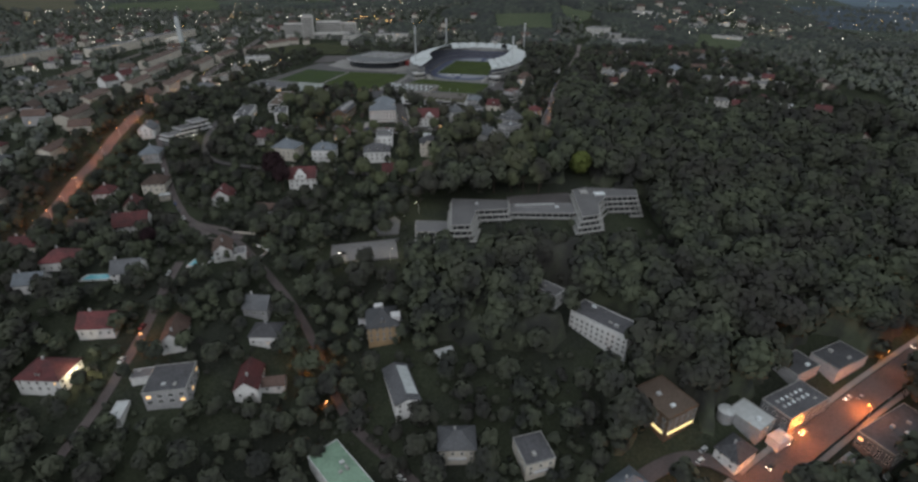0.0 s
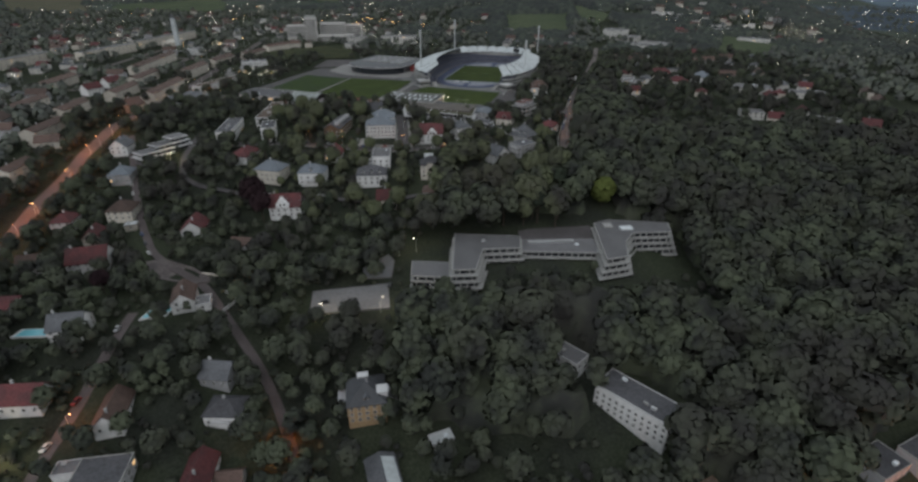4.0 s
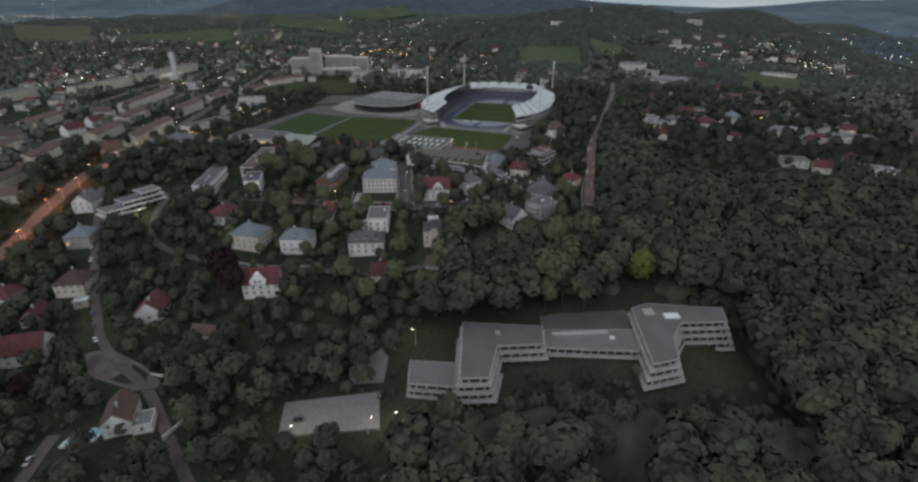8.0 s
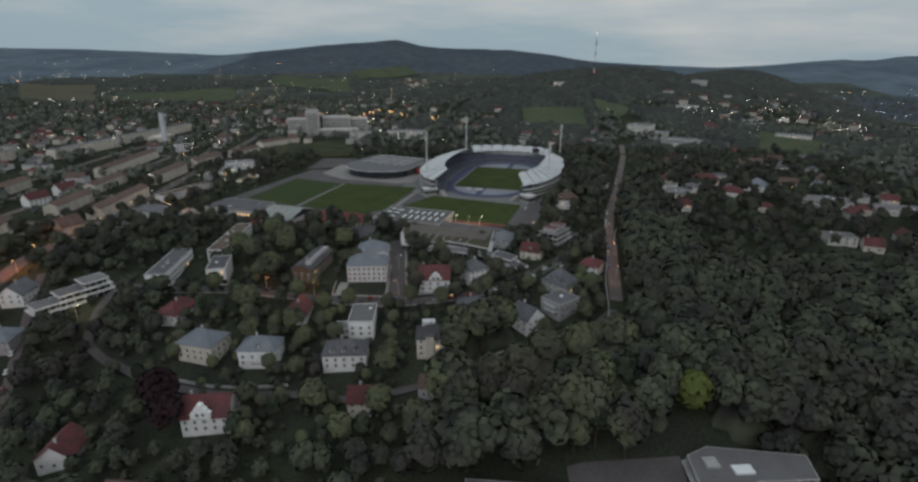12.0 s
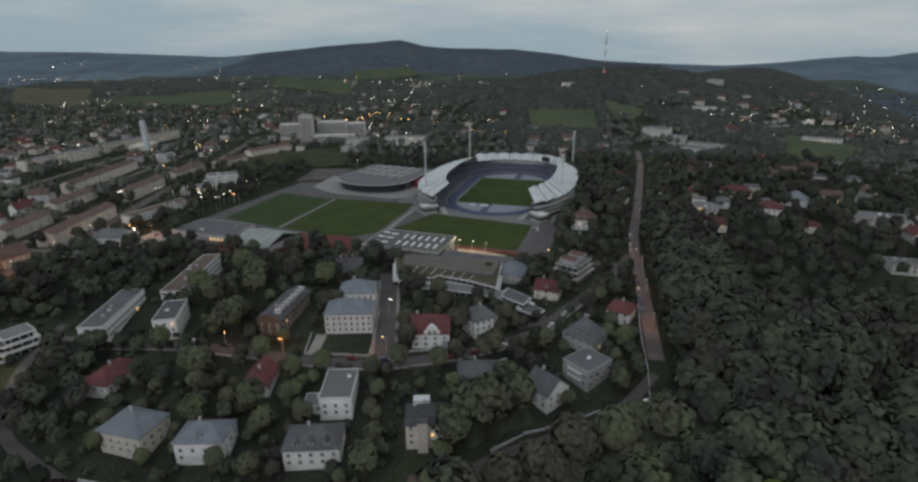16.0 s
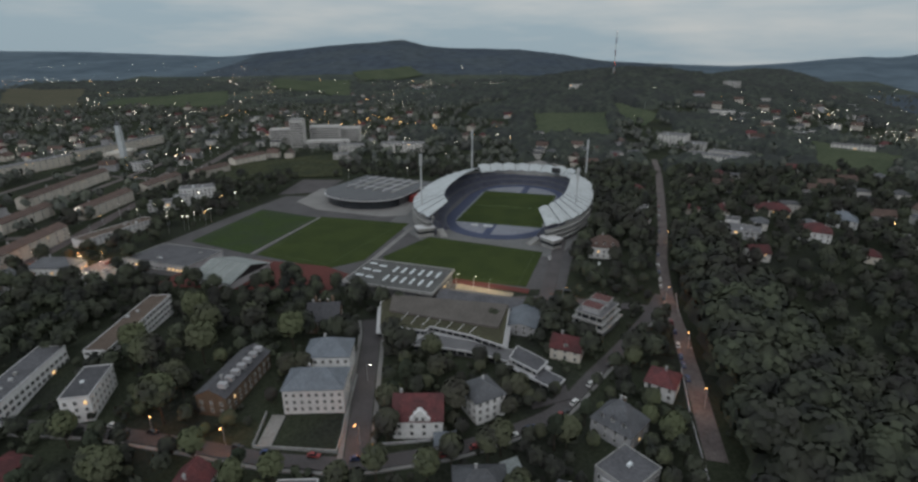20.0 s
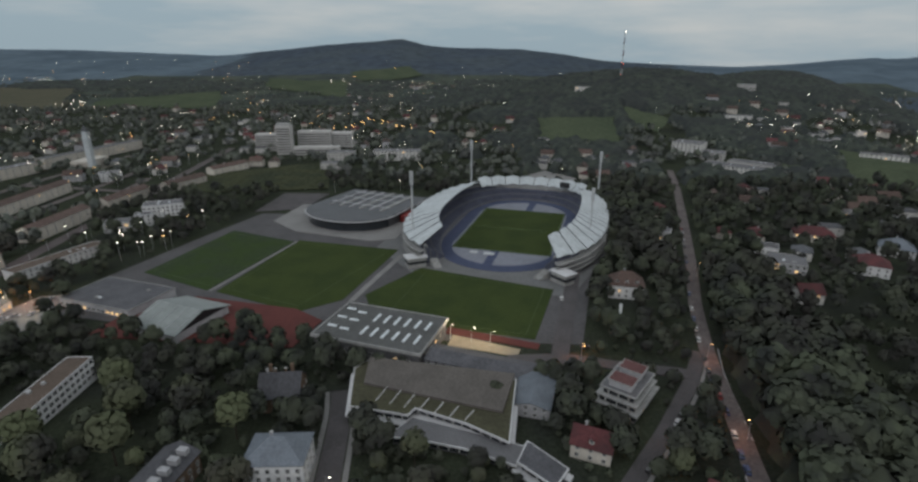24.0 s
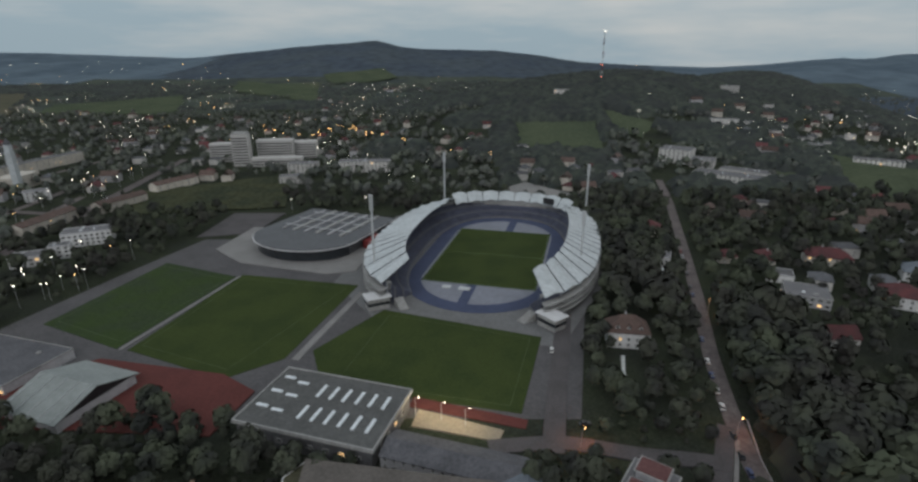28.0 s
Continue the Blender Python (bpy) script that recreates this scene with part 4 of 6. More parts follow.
house(67, 464, 11, 12, -30, 6, "hip", WHITE, RED_TILE, "white house with a red hipped roof beside a road")
house(34, 489, 13, 10, -20, 6, "gable", CREAM, RED_TILE, "cream house with a red roof", dormers=1)
stair_house = house(-21, 385, 15, 12, 5, 9, "hip", CREAM, DARK_ROOF, "cream house with a dark roof, a front tower and lit windows", lit=0.2)
house(-60, 376, 19, 13, 6, 7, "hip", WHITE, DARK_ROOF, "white house with a dark roof and dormers", dormers=3)
house(-47, 351, 12, 11, 6, 6, "gable", CREAM, RED_TILE, "cream house with a faded red roof among trees")
house(-20, 360, 10, 10, 0, 5, "hip", GREY_WALL, BROWN_TILE, "small grey house hidden by trees")
house(77, 622, 19, 13, -8, 8, "hip", WHITE, BROWN_TILE, "white villa with a brown mansard roof and dormers", dormers=3, rise=6.5)
house(17, 517, 14, 21, -14, 5.5, "gable", GREY_WALL, BLUE_SLATE, "shed with a pale blue sheet roof", rise=1.6, chimneys=0, sides="s", name="workshop")
house(-2, 536, 50, 13, -17, 6, "gable", GREY_WALL, DARK_ROOF, "long dark-roofed school wing", rise=2.0, chimneys=0)
house(-280, 765, 31, 16, 25, 10, "flat", WHITE, GRAVEL_ROOF, "white flat-roofed three-storey office building", wide=True)
house(-288, 722, 24, 13, 25, 7, "flat", WHITE, GRAVEL_ROOF, "white stepped house by the sports ground", wide=True)
house(-279, 735, 12, 10, 25, 9, "flat", WHITE, GRAVEL_ROOF, "white cubic upper house by the sports ground", wide=True)


house(128, 722, 12, 13, -24, 7, "flat", WHITE, GRAVEL_ROOF, "white cubic house beside a road")
house(123, 700, 15, 12, -24, 4, "flat", WHITE, METAL_WHITE, "low white cubic house beside a road")
house(190, 668, 22, 20, -25, 6, "flat", GREY_WALL, GRAVEL_ROOF, "low modern house with lit windows", lit=0.25, wide=True)
house(196, 722, 12, 16, -26, 6, "hip", CREAM, RED_TILE, "cream house with a red roof on a hillside")
house(238, 724, 26, 14, -20, 6, "hip", CREAM, RED_TILE, "long cream house with a red roof", lit=0.15)
house(238, 663, 20, 15, -28, 7, "hip", WHITE, RED_TILE, "white house with a red hipped roof", lit=0.1)
house(278, 697, 20, 16, -30, 6, "hip", WHITE, BLUE_SLATE, "white house with a pale roof on a hillside")
house(192, 697, 14, 12, -26, 5, "flat", WHITE, GRAVEL_ROOF, "white flat-roofed house on a hillside")
house(141, 786, 18, 14, -20, 6, "hip", CREAM, RED_TILE, "cream house with a red roof beside a road")
house(-206, 598, 50, 30, -16, 5, "flat", GREY_WALL, DARK_ROOF, "low grey hall beside tennis courts, its front lit", sides="s", lit=0.6, wide=True, name="sports_hall")
house(-280, 549, 12, 14, 2, 6, "gable", WHITE, SLATE, "white house with a dark saddle roof near a street")
house(-271, 578, 28, 14, 2, 5, "hip", WHITE, SLATE, "low white house with a dark roof and bright lamps", lit=0.4)
house(-305, 528, 16, 14, 70, 7, "gable", CREAM, BROWN_TILE, "cream house with a brown roof near a street")


# the hillside east of the wood
for x, y, w, d, turn, h, roof, wall, tiles, lab in ((325, 512, 34, 16, -35, 7, "flat", WHITE, GRAVEL_ROOF, "white stepped flat-roofed house on a wooded hillside"), (332, 536, 24, 14, -35, 8, "flat", WHITE, GRAVEL_ROOF, "white cubic house on a wooded hillside"),
                                                    (358, 500, 22, 14, -30, 6, "flat", GREY_WALL, GRAVEL_ROOF, "grey flat-roofed house on a wooded hillside"), (368, 528, 14, 12, -30, 6, "gable", CREAM, RED_TILE, "cream house with a red roof on a wooded hillside"),
                                                    (350, 442, 16, 11, 60, 6, "gable", CREAM, RED_TILE, "cream house with a red roof beside a hillside road"), (333, 414, 15, 12, -30, 6, "gable", WHITE, RED_TILE, "white house with a red roof beside a hillside road"),
                                                    (374, 416, 16, 12, -40, 6, "hip", WHITE, BLUE_SLATE, "white house with a pale roof on a wooded hillside"), (292, 548, 13, 11, -20, 5, "gable", CREAM, RED_TILE, "small cream house with a red roof")):
    house(x, y, w, d, turn, h, roof, wall, tiles, lab, lit=0.05, wide=True, step=4.5)
    TAKEN.append((x - 8, y - 14, 12))


def front_gable(ob, x, y, w, z0, z1, mat):
    """A shaped white gable on a house front, its shoulders curved."""
    pts = [(-w / 2, z0), (w / 2, z0), (w / 2, z0 + (z1 - z0) * 0.35), (w * 0.36, z0 + (z1 - z0) * 0.42), (w * 0.30, z0 + (z1 - z0) * 0.66), (w * 0.18, z0 + (z1 - z0) * 0.74),
           (w * 0.14, z0 + (z1 - z0) * 0.92), (0, z1), (-w * 0.14, z0 + (z1 - z0) * 0.92), (-w * 0.18, z0 + (z1 - z0) * 0.74), (-w * 0.30, z0 + (z1 - z0) * 0.66), (-w * 0.36, z0 + (z1 - z0) * 0.42), (-w / 2, z0 + (z1 - z0) * 0.35)]
    g = Geo()
    n = len(pts)
    g.v = [(x + px, y, pz) for px, pz in pts] + [(x + px, y + 2.2, pz) for px, pz in pts]
    g.f = [tuple(range(n)), tuple(range(2 * n - 1, n - 1, -1))] + [(k, (k + 1) % n, n + (k + 1) % n, n + k) for k in range(n)]
    g.i = [0] * len(g.f)
    gable = part("front_gable", g, mat, ob)
    for dx in (-1.1, 1.1):
        add_window(ob, x + dx, y - 0.03, z0 + (z1 - z0) * 0.18, 0, near=True)


front_gable(gable_villa, -1.0, -7.6, 7.5, 6.5, 13.0, WHITE)
front_gable(gable_house, 0.8, -7.4, 7.0, 6.5, 11.3, WHITE)
for k in range(7):
    slope = part("dormer", Geo().box(3.4, -12.6 + k * 4.2, 9.6, 3.2, 2.0, 2.0), GREY_WALL, dormer_house)
for dx, dy in ((-4, 2), (4, 2)):
    part("tall_chimney", Geo().box(dx, dy, 9.5, 1.2, 1.0, 6), BROWN_WALL, chimney_house)
part("stair_tower", Geo().box(-1.5, -6.6, -5, 3.6, 2.4, 16.2), CREAM, stair_house)
part("stair_tower_roof", Geo().box(-1.5, -6.6, 11.2, 4.0, 2.8, 0.3), DARK_ROOF, stair_house)
part("roof_pavilion", Geo().box(-2, 3.5, 9, 6, 3.5, 4.5), METAL_WHITE, stair_house)


def low_wall(line, h, mat, label, name="garden_wall", thick=0.35):
    """A garden wall or fence that steps down the slope."""
    ob = thing(name, 0, 0, 0, label=label, category="wall")
    for (ax, ay), (bx, by) in zip(line, line[1:]):
        L = math.hypot(bx - ax, by - ay)
        n = max(1, int(L / 8))
        for k in range(n):
            p, q = (k + 0.5) / n, L / n
            x, y = ax + (bx - ax) * p, ay + (by - ay) * p
            z = ground_height(x, y)
            part("wall_panel", Geo().box(x, y, z - 1.0, q, thick, h + 1.0, math.degrees(math.atan2(by - ay, bx - ax))), mat, ob)
    return ob


low_wall([(-82, 444), (-80, 427), (-51, 426), (-51.5, 436), (-54, 468)], 1.3, CONCRETE, "pale rendered garden wall round a villa")
low_wall([(-38, 430), (-20, 433)], 1.0, GREY_WALL, "grey garden wall along a street")
low_wall([(-138, 362.5), (-116, 358.6), (-96, 358.4), (-82, 360.5)], 1.4, GREY_WALL, "long grey rendered garden wall along a road")
low_wall([(2, 378), (14, 386), (30, 391), (44, 398)], 1.0, GREY_WALL, "low stone wall along a road")
low_wall([(64, 402), (68, 420), (73, 450), (80, 480)], 1.0, GREY_WALL, "low wall beside a road")
low_wall([(90, 492), (96, 520), (101, 545), (107, 566)], 0.8, GREY_WALL, "pale wall along the edge of a wood")
low_wall([(-118, 268), (-108, 262), (-112, 250)], 1.6, WHITE, "white terrace wall beside a house")
low_wall([(-135, 283), (-122, 281)], 1.4, CREAM, "pale wall at a road bend")
tagged(patch("garden_terrace", [(-79, 428), (-74, 428), (-74.5, 443), (-79.5, 443)], material("terrace_slabs", (0.22, 0.215, 0.21), 0.85, 0.15, 1.0, 0.2), 0.5, thick=1.0), "pale paved garden terrace beside a villa", "terrace", kind="structure")
tagged(patch("pool_terrace", [(3, 424), (9, 427), (13, 415), (8, 413)], material("pool_slabs", (0.30, 0.33, 0.34), 0.7, 0.15, 1.0, 0.2), 0.5, thick=1.0), "pale slabs in a garden", "terrace", kind="structure")
tagged(strip("garden_path", [(72, 609), (67, 590), (64.5, 577)], 1.5, material("pale_gravel", (0.5, 0.52, 0.52), 0.9, 0.1, 1.0, 0.2), 0.3), "pale gravel garden path before a villa", "path", kind="structure")
PLOTS.append([(-82, 426), (-50, 424), (-52, 444), (-82, 445)])
PLOTS.append([(60, 574), (70, 572), (80, 612), (68, 612)])
for nm, pts, z in (("pool", [(-146, 245), (-137, 248), (-136, 254), (-145, 252)], 0.0), ("pool_west", [(-196, 232), (-183, 233), (-182, 238), (-195, 237)], 0.0)):
    ob = thing("swimming_pool", 0, 0, 0, label="pale blue lit garden swimming pool", category="pool")
    top = max(ground_height(x, y) for x, y in pts) + 0.3
    part("rim", Geo().prism([((x - sum(p[0] for p in pts) / 4) * 1.18 + sum(p[0] for p in pts) / 4, (y - sum(p[1] for p in pts) / 4) * 1.18 + sum(p[1] for p in pts) / 4) for x, y in pts], top - 2.5, top), TRIM, ob)
    part("water", Geo().prism(pts, top - 2, top + 0.05), POOL, ob)
    PLOTS.append([(x + sx, y - 8 if k < 2 else y + 3) for k, ((x, y), sx) in enumerate(zip(pts, (-3, 3, 3, -3)))])

# ---- larger buildings ----


def offset(outline, by):
    """The outline pushed outwards by a distance; its corners run counter-clockwise."""
    out, n = [], len(outline)
    for k in range(n):
        (ax, ay), (bx, by2), (cx, cy) = outline[k - 1], outline[k], outline[(k + 1) % n]
        d1, d2 = math.hypot(bx - ax, by2 - ay), math.hypot(cx - bx, cy - by2)
        n1, n2 = ((by2 - ay) / d1, -(bx - ax) / d1), ((cy - by2) / d2, -(cx - bx) / d2)
        m = (n1[0] + n2[0], n1[1] + n2[1])
        q = 1 + n1[0] * n2[0] + n1[1] * n2[1]
        q = max(q, 0.35)
        out.append((bx + m[0] / q * by, by2 + m[1] / q * by))
    return out


def banded(ob, outline, top, floors, roof_mat, band=TRIM, glass=GLASS, spread=1.2, storey=3.1, posts=3.4):
    """A block of storeys: at each level a pale parapet band stands out before a recessed window wall with mullions."""
    part("roof", Geo().prism(offset(outline, -0.4), top - 0.2, top), roof_mat, ob)
    for k in range(floors):
        z = top - storey * (k + 1)
        o = offset(outline, spread * k)
        inner = offset(outline, spread * k - 1.3)
        deck = part("parapet_band", Geo().prism(o, z + storey - 0.75, z + storey - (0.06 if k == 0 else 0.12)), band, ob)
        part("window_wall", Geo().prism(inner, z - 0.2, z + storey - 0.75), glass, ob)
        g = Geo()
        for a, b in zip(inner, inner[1:] + inner[:1]):
            L = math.hypot(b[0] - a[0], b[1] - a[1])
            n = int(L / posts)
            for j in range(n):
                s = (j + 0.5) / n
                g.box(a[0] + (b[0] - a[0]) * s, a[1] + (b[1] - a[1]) * s, z - 0.1, 0.35, 0.35, storey - 0.7, math.degrees(math.atan2(b[1] - a[1], b[0] - a[0])))
        tagged(part("mullions", g, FRAME, ob), kind="stuff")
    part("wall", Geo().prism(offset(outline, spread * (floors - 1) - 1.3), top - storey * floors - 8, top - storey * floors - 0.1), CONCRETE_DARK, ob)


clinic = thing("terraced_clinic", 40, 305, -28, 0, label="long stepped concrete clinic with balcony bands and flat grey roofs", category="building")
clinic.matrix_basis = pose(0, 0, 0)
WEST = [(-4, 275), (8, 276), (12, 297), (32, 299), (33, 313), (-4, 315)]
EAST = [(75, 286), (87, 290), (90, 306), (97, 317), (119, 319), (121, 331), (86, 334), (77, 329)]
LINK = [(32, 301), (74, 300), (77, 317), (32, 315)]
LOW = [(-25, 277), (-5.6, 275.5), (-6, 291), (-26, 292)]
banded(clinic, WEST, -12.7, 4, GRAVEL_ROOF, CONCRETE)
banded(clinic, EAST, -12.0, 5, GRAVEL_ROOF, CONCRETE)
banded(clinic, LINK, -16.0, 4, GRAVEL_ROOF, CONCRETE)
banded(clinic, LOW, -17.5, 3, GRAVEL_ROOF, CONCRETE, spread=0.4)
for x, y, sx, sy, z, m in ((94, 322, 7, 4, -12.0, SKYLIGHT), (84, 325, 5, 5, -12.0, CONCRETE), (50, 312, 26, 2.2, -16.0, STEEL), (12, 306, 2, 2, -12.7, STEEL), (64, 309, 2, 1.5, -16.0, SKYLIGHT)):
    part("roof_light", Geo().box(x, y, z, sx, sy, 0.9, 6), m, clinic)
PLOTS.append([(-30, 274), (-28, 264), (14, 262), (22, 288), (70, 290), (74, 276), (96, 280), (128, 292), (133, 336), (84, 337), (70, 332), (34, 328), (30, 317), (-30, 316)])
tagged(patch("clinic_yard", [(33, 316), (40, 316), (75, 319), (76, 332), (40, 328), (33, 326)], ASPHALT, 0.5, thick=3.0), "grey paved yard behind a clinic", "pavement", kind="structure")

school = thing("terraced_school", 0, 0, 0, 0, label="white terraced school with balcony bands and planted roofs", category="building")
banded(school, [(-51, 500), (-29, 496), (-27, 500), (-9, 493), (6, 484), (10, 520), (-50, 531), (-55, 524)], 10.2, 2, GREEN_ROOF, spread=1.5)
banded(school, [(-36, 488), (-27, 488), (-9, 484), (8, 477), (12, 486), (-9, 493), (-28, 499)], 7.2, 1, GRAVEL_ROOF, spread=1.5)
banded(school, [(8, 477), (19, 467), (24, 475), (12, 487)], 9.0, 2, DARK_ROOF, spread=1.3)
banded(school, [(17, 466), (25, 459), (30, 466), (22, 474)], 6.6, 1, DARK_ROOF, spread=1.0)
part("upper_roof", Geo().prism([(-48.5, 513), (4, 498.5), (9.5, 522), (-50, 531)], 10.1, 11.2), material("brown_grey_felt", (0.105, 0.094, 0.088), 0.9, 0.2, 0.9, 0.1), school)
for k in range(7):
    part("roof_truss", Geo().rod((-39 + k * 5.5, 510.2 - k * 2.0, 11.5), (-42 + k * 5.5, 503.2 - k * 1.5, 10.3), 0.16), TRIM, school)
tagged(patch("school_yard", [(16, 451), (31, 457), (30, 466), (24, 456), (15, 462)], ASPHALT, 0.6, thick=1.5), "grey asphalt yard beside school steps", "yard", kind="structure")
TAKEN += [(-40, 510, 19), (-18, 503, 19), (4, 495, 18), (20, 470, 12), (30, 452, 8)]

terraces = thing("terraced_flats", -224, 424, ground_height(-224, 424), 58, label="white terraced block of flats stepping down a slope", category="building")
for x, top, floors, half in ((-13, 4.5, 2, 6.4), (-1, 7.5, 3, 6.8), (11, 10.5, 3, 6.4)):
    banded(terraces, [(x - half, -6), (x + half, -6), (x + half, 6), (x - half, 6)], top, floors, GRAVEL_ROOF, TRIM, spread=0.9)
TAKEN += [(-231, 413, 10), (-224, 424, 11), (-218, 434, 11), (-226, 410, 7)]

RED_BROWN = material("red_brown_roof_felt", (0.11, 0.05, 0.05), 0.9, 0.2, 0.8, 0.2)
flats = thing("penthouse_block", 52, 518, 2, -35, label="white terraced block of flats with two roof pavilions", category="building")
banded(flats, [(-7, -10), (7, -10), (7, 10), (-7, 10)], 11, 3, GRAVEL_ROOF, CONCRETE, spread=0.9)
for y in (-5, 5):
    pav = part("roof_pavilion", Geo().box(0, y, 11, 8.4, 6, 2.6), GREY_WALL, flats)
    part("pavilion_roof", Geo().box(0, y, 13.6, 9.6, 7.2, 0.3), CONCRETE, pav)
    part("pavilion_roof", Geo().box(0, y, 13.9, 8.8, 6.5, 0.12), RED_BROWN, pav)
TAKEN.append((52, 518, 15))

HALL_ROOF = material("grey_felt_roof", (0.092, 0.093, 0.094), 0.9, 0.2, 0.9, 0.1)
hall = thing("skylight_hall", -51, 560, 0.5, -16, label="large sports hall, its grey roof set with rows of skylights", category="building")
part("wall", Geo().box(0, 0, -4, 52, 33, 12.6), CONCRETE_DARK, hall)
part("roof", Geo().box(0, 0, 8.6, 53, 34, 0.5), HALL_ROOF, hall)
for x, y, sx, sy in ((0, -17.1, 54.4, 0.5), (0, 17.1, 54.4, 0.5), (-26.9, 0, 0.5, 33.7), (26.9, 0, 0.5, 33.7)):
    part("fascia", Geo().box(x, y, 8.0, sx, sy, 1.5), CONCRETE, hall)
for k in range(6):
    for y in (-6.5, 6.5):
        part("skylight", Geo().prism([(-6 + k * 5.3, y - 3.6), (-4.8 + k * 5.3, y - 3.6), (-4.8 + k * 5.3, y + 3.6), (-6 + k * 5.3, y + 3.6)], 9.1, 9.6), SKYLIGHT, hall)
for x, y in ((-22, 11), (-22, 2), (-22, -7), (-15, 9), (-15, 1), (-15, -8)):
    part("skylight", Geo().box(x, y, 9.1, 4.6, 1.2, 0.5), SKYLIGHT, hall)
for k in range(8):
    add_window(hall, -21 + k * 6, -16.56, 3.5, 0, True, k == 6)
for k in range(4):
    add_window(hall, 26.06, -9 + k * 6, 3.5, 90, True, k == 2)
TAKEN += [(-68, 565, 20), (-52, 560, 20), (-36, 555, 20)]

BARN_ROOF = material("weathered_sheet_roof", (0.22, 0.24, 0.24), 0.6, 0.14, 0.6, 0.1)
barn = thing("riding_hall", -156, 574, 0.6, -18, label="pale sheet-roofed tennis hall with open gable ends", category="building")
part("wall", Geo().box(0, 0, -3, 28, 33, 7.5), GREY_WALL, barn)
part("roof", Geo().gable(29, 34, 5.0, 5.2, 0.8, 0.4, along=True), BARN_ROOF, barn)
part("gable_wall", Geo().prism([(13.6, -15.5), (14.0, -15.5), (14.0, 15.5), (13.6, 15.5)], 4.4, 4.6, ).add([(13.8, -16, 4.5), (13.8, 16, 4.5), (13.8, 0, 9.6)], [(0, 1, 2)]), DARK_METAL, barn)
for k in range(5):
    part("roof_seam", Geo().rod((-13 + k * 6.5, -17.2, 5.35), (-13 + k * 6.5, 0, 10.35), 0.09), STEEL, barn)
TAKEN.append((-156, 574, 24))

# ---- the stadium ----
S_X, S_Y, S_TURN = 19.0, 737.5, -13.2


def ring(a, b, k=2.5, right=None):
    """A rounded oval: the point for an angle from the far end."""
    def at(w):
        c, s = math.sin(w), math.cos(w)
        r = (abs(c / (right if right and c > 0 else a)) ** k + abs(s / b) ** k) ** (-1 / k)
        return r * c, r * s
    return at


stadium = thing("stadium", S_X, S_Y, G0, S_TURN, label="oval stadium with white membrane roofs, open towards a training field", category="stadium")
PLOTS.append([(-75, 640), (50, 610), (78, 680), (94, 750), (88, 825), (40, 850), (-60, 840)])
tagged(patch("stadium_ground", [(-80, 690), (-45, 640), (45, 615), (84, 690), (100, 780), (85, 850), (0, 865), (-60, 830)], material("stadium_tarmac", (0.14, 0.14, 0.145), 0.9, 0.15, 0.7, 0.06), flat=G0 - 0.02, thick=1.2), "grey tarmac round a stadium", "pavement", kind="structure")


def oval_outline(half_straight, r, n=20):
    pts = [(r * math.cos(math.pi * k / n), half_straight + r * math.sin(math.pi * k / n)) for k in range(n + 1)]
    return pts + [(-x, -y) for x, y in pts]


part("running_track", Geo().prism(oval_outline(42.2, 46.5), 0.0, 0.10), TRACK_BLUE, stadium, "blue running track")
part("apron", Geo().prism(oval_outline(42.2, 36.5), 0.0, 0.16), DZONE, stadium, "grey-blue apron inside the track")
part("pitch", Geo().prism([(-35, -53), (35, -53), (35, 53), (-35, 53)], 0.0, 0.22), TURF, stadium, "mown green football pitch")
marks = Geo()
for x, y, sx, sy in ((0, -52, 68, 0.18), (0, 52, 68, 0.18), (-34, 0, 0.18, 104), (34, 0, 0.18, 104), (0, 0, 68, 0.18)):
    marks.box(x, y, 0.22, sx, sy, 0.02)
part("pitch_marking", marks, material("faint_chalk", (0.2, 0.26, 0.16), 0.9), stadium)
for y in (1, -1):
    part("runway", Geo().box(3 * y, y * 67, 0.0, 6, 28, 0.2), TRACK_BLUE, stadium)
for x, w in ((-17, 5), (-6, 7)):
    part("landing_mat", Geo().box(x, -60, 0.16, w, 3.5, 0.8), METAL_WHITE, stadium)
W0 = radians(155)
STEPS = 15


def band(inner, outer, z0, z1, n=72):
    """One curved band between two ovals, from end to end of the opening."""
    g = Geo()
    for k in range(n + 1):
        w = -W0 + 2 * W0 * k / n
        a, b = inner(w), outer(w)
        g.v += [(a[0], a[1], z0), (b[0], b[1], z0), (b[0], b[1], z1), (a[0], a[1], z1)]
    for k in range(n):
        for j in range(4):
            g.f.append((k * 4 + j, k * 4 + (j + 1) % 4, k * 4 + 4 + (j + 1) % 4, k * 4 + 4 + j))
    g.f += [(0, 1, 2, 3), (n * 4 + 3, n * 4 + 2, n * 4 + 1, n * 4)]
    g.i = [0] * len(g.f)
    return g


def between(f, s=1.0):
    return lambda w: tuple((p + (q - p) * f) * s for p, q in zip(front(w), back(w)))


front, back = ring(48.5, 90), ring(76, 104, right=70)
N_SEG = 72
for row in range(STEPS):
    part("terrace_step", band(between(row / STEPS * 0.86), between((row + 1) / STEPS * 0.86), 0.0, 1.2 + row * 0.82), SEAT_BLUE if row % 5 else SEAT_GREY, stadium)
part("outer_wall", band(between(1, 0.94), between(1, 0.965), 0, 13.5), CONCRETE, stadium)
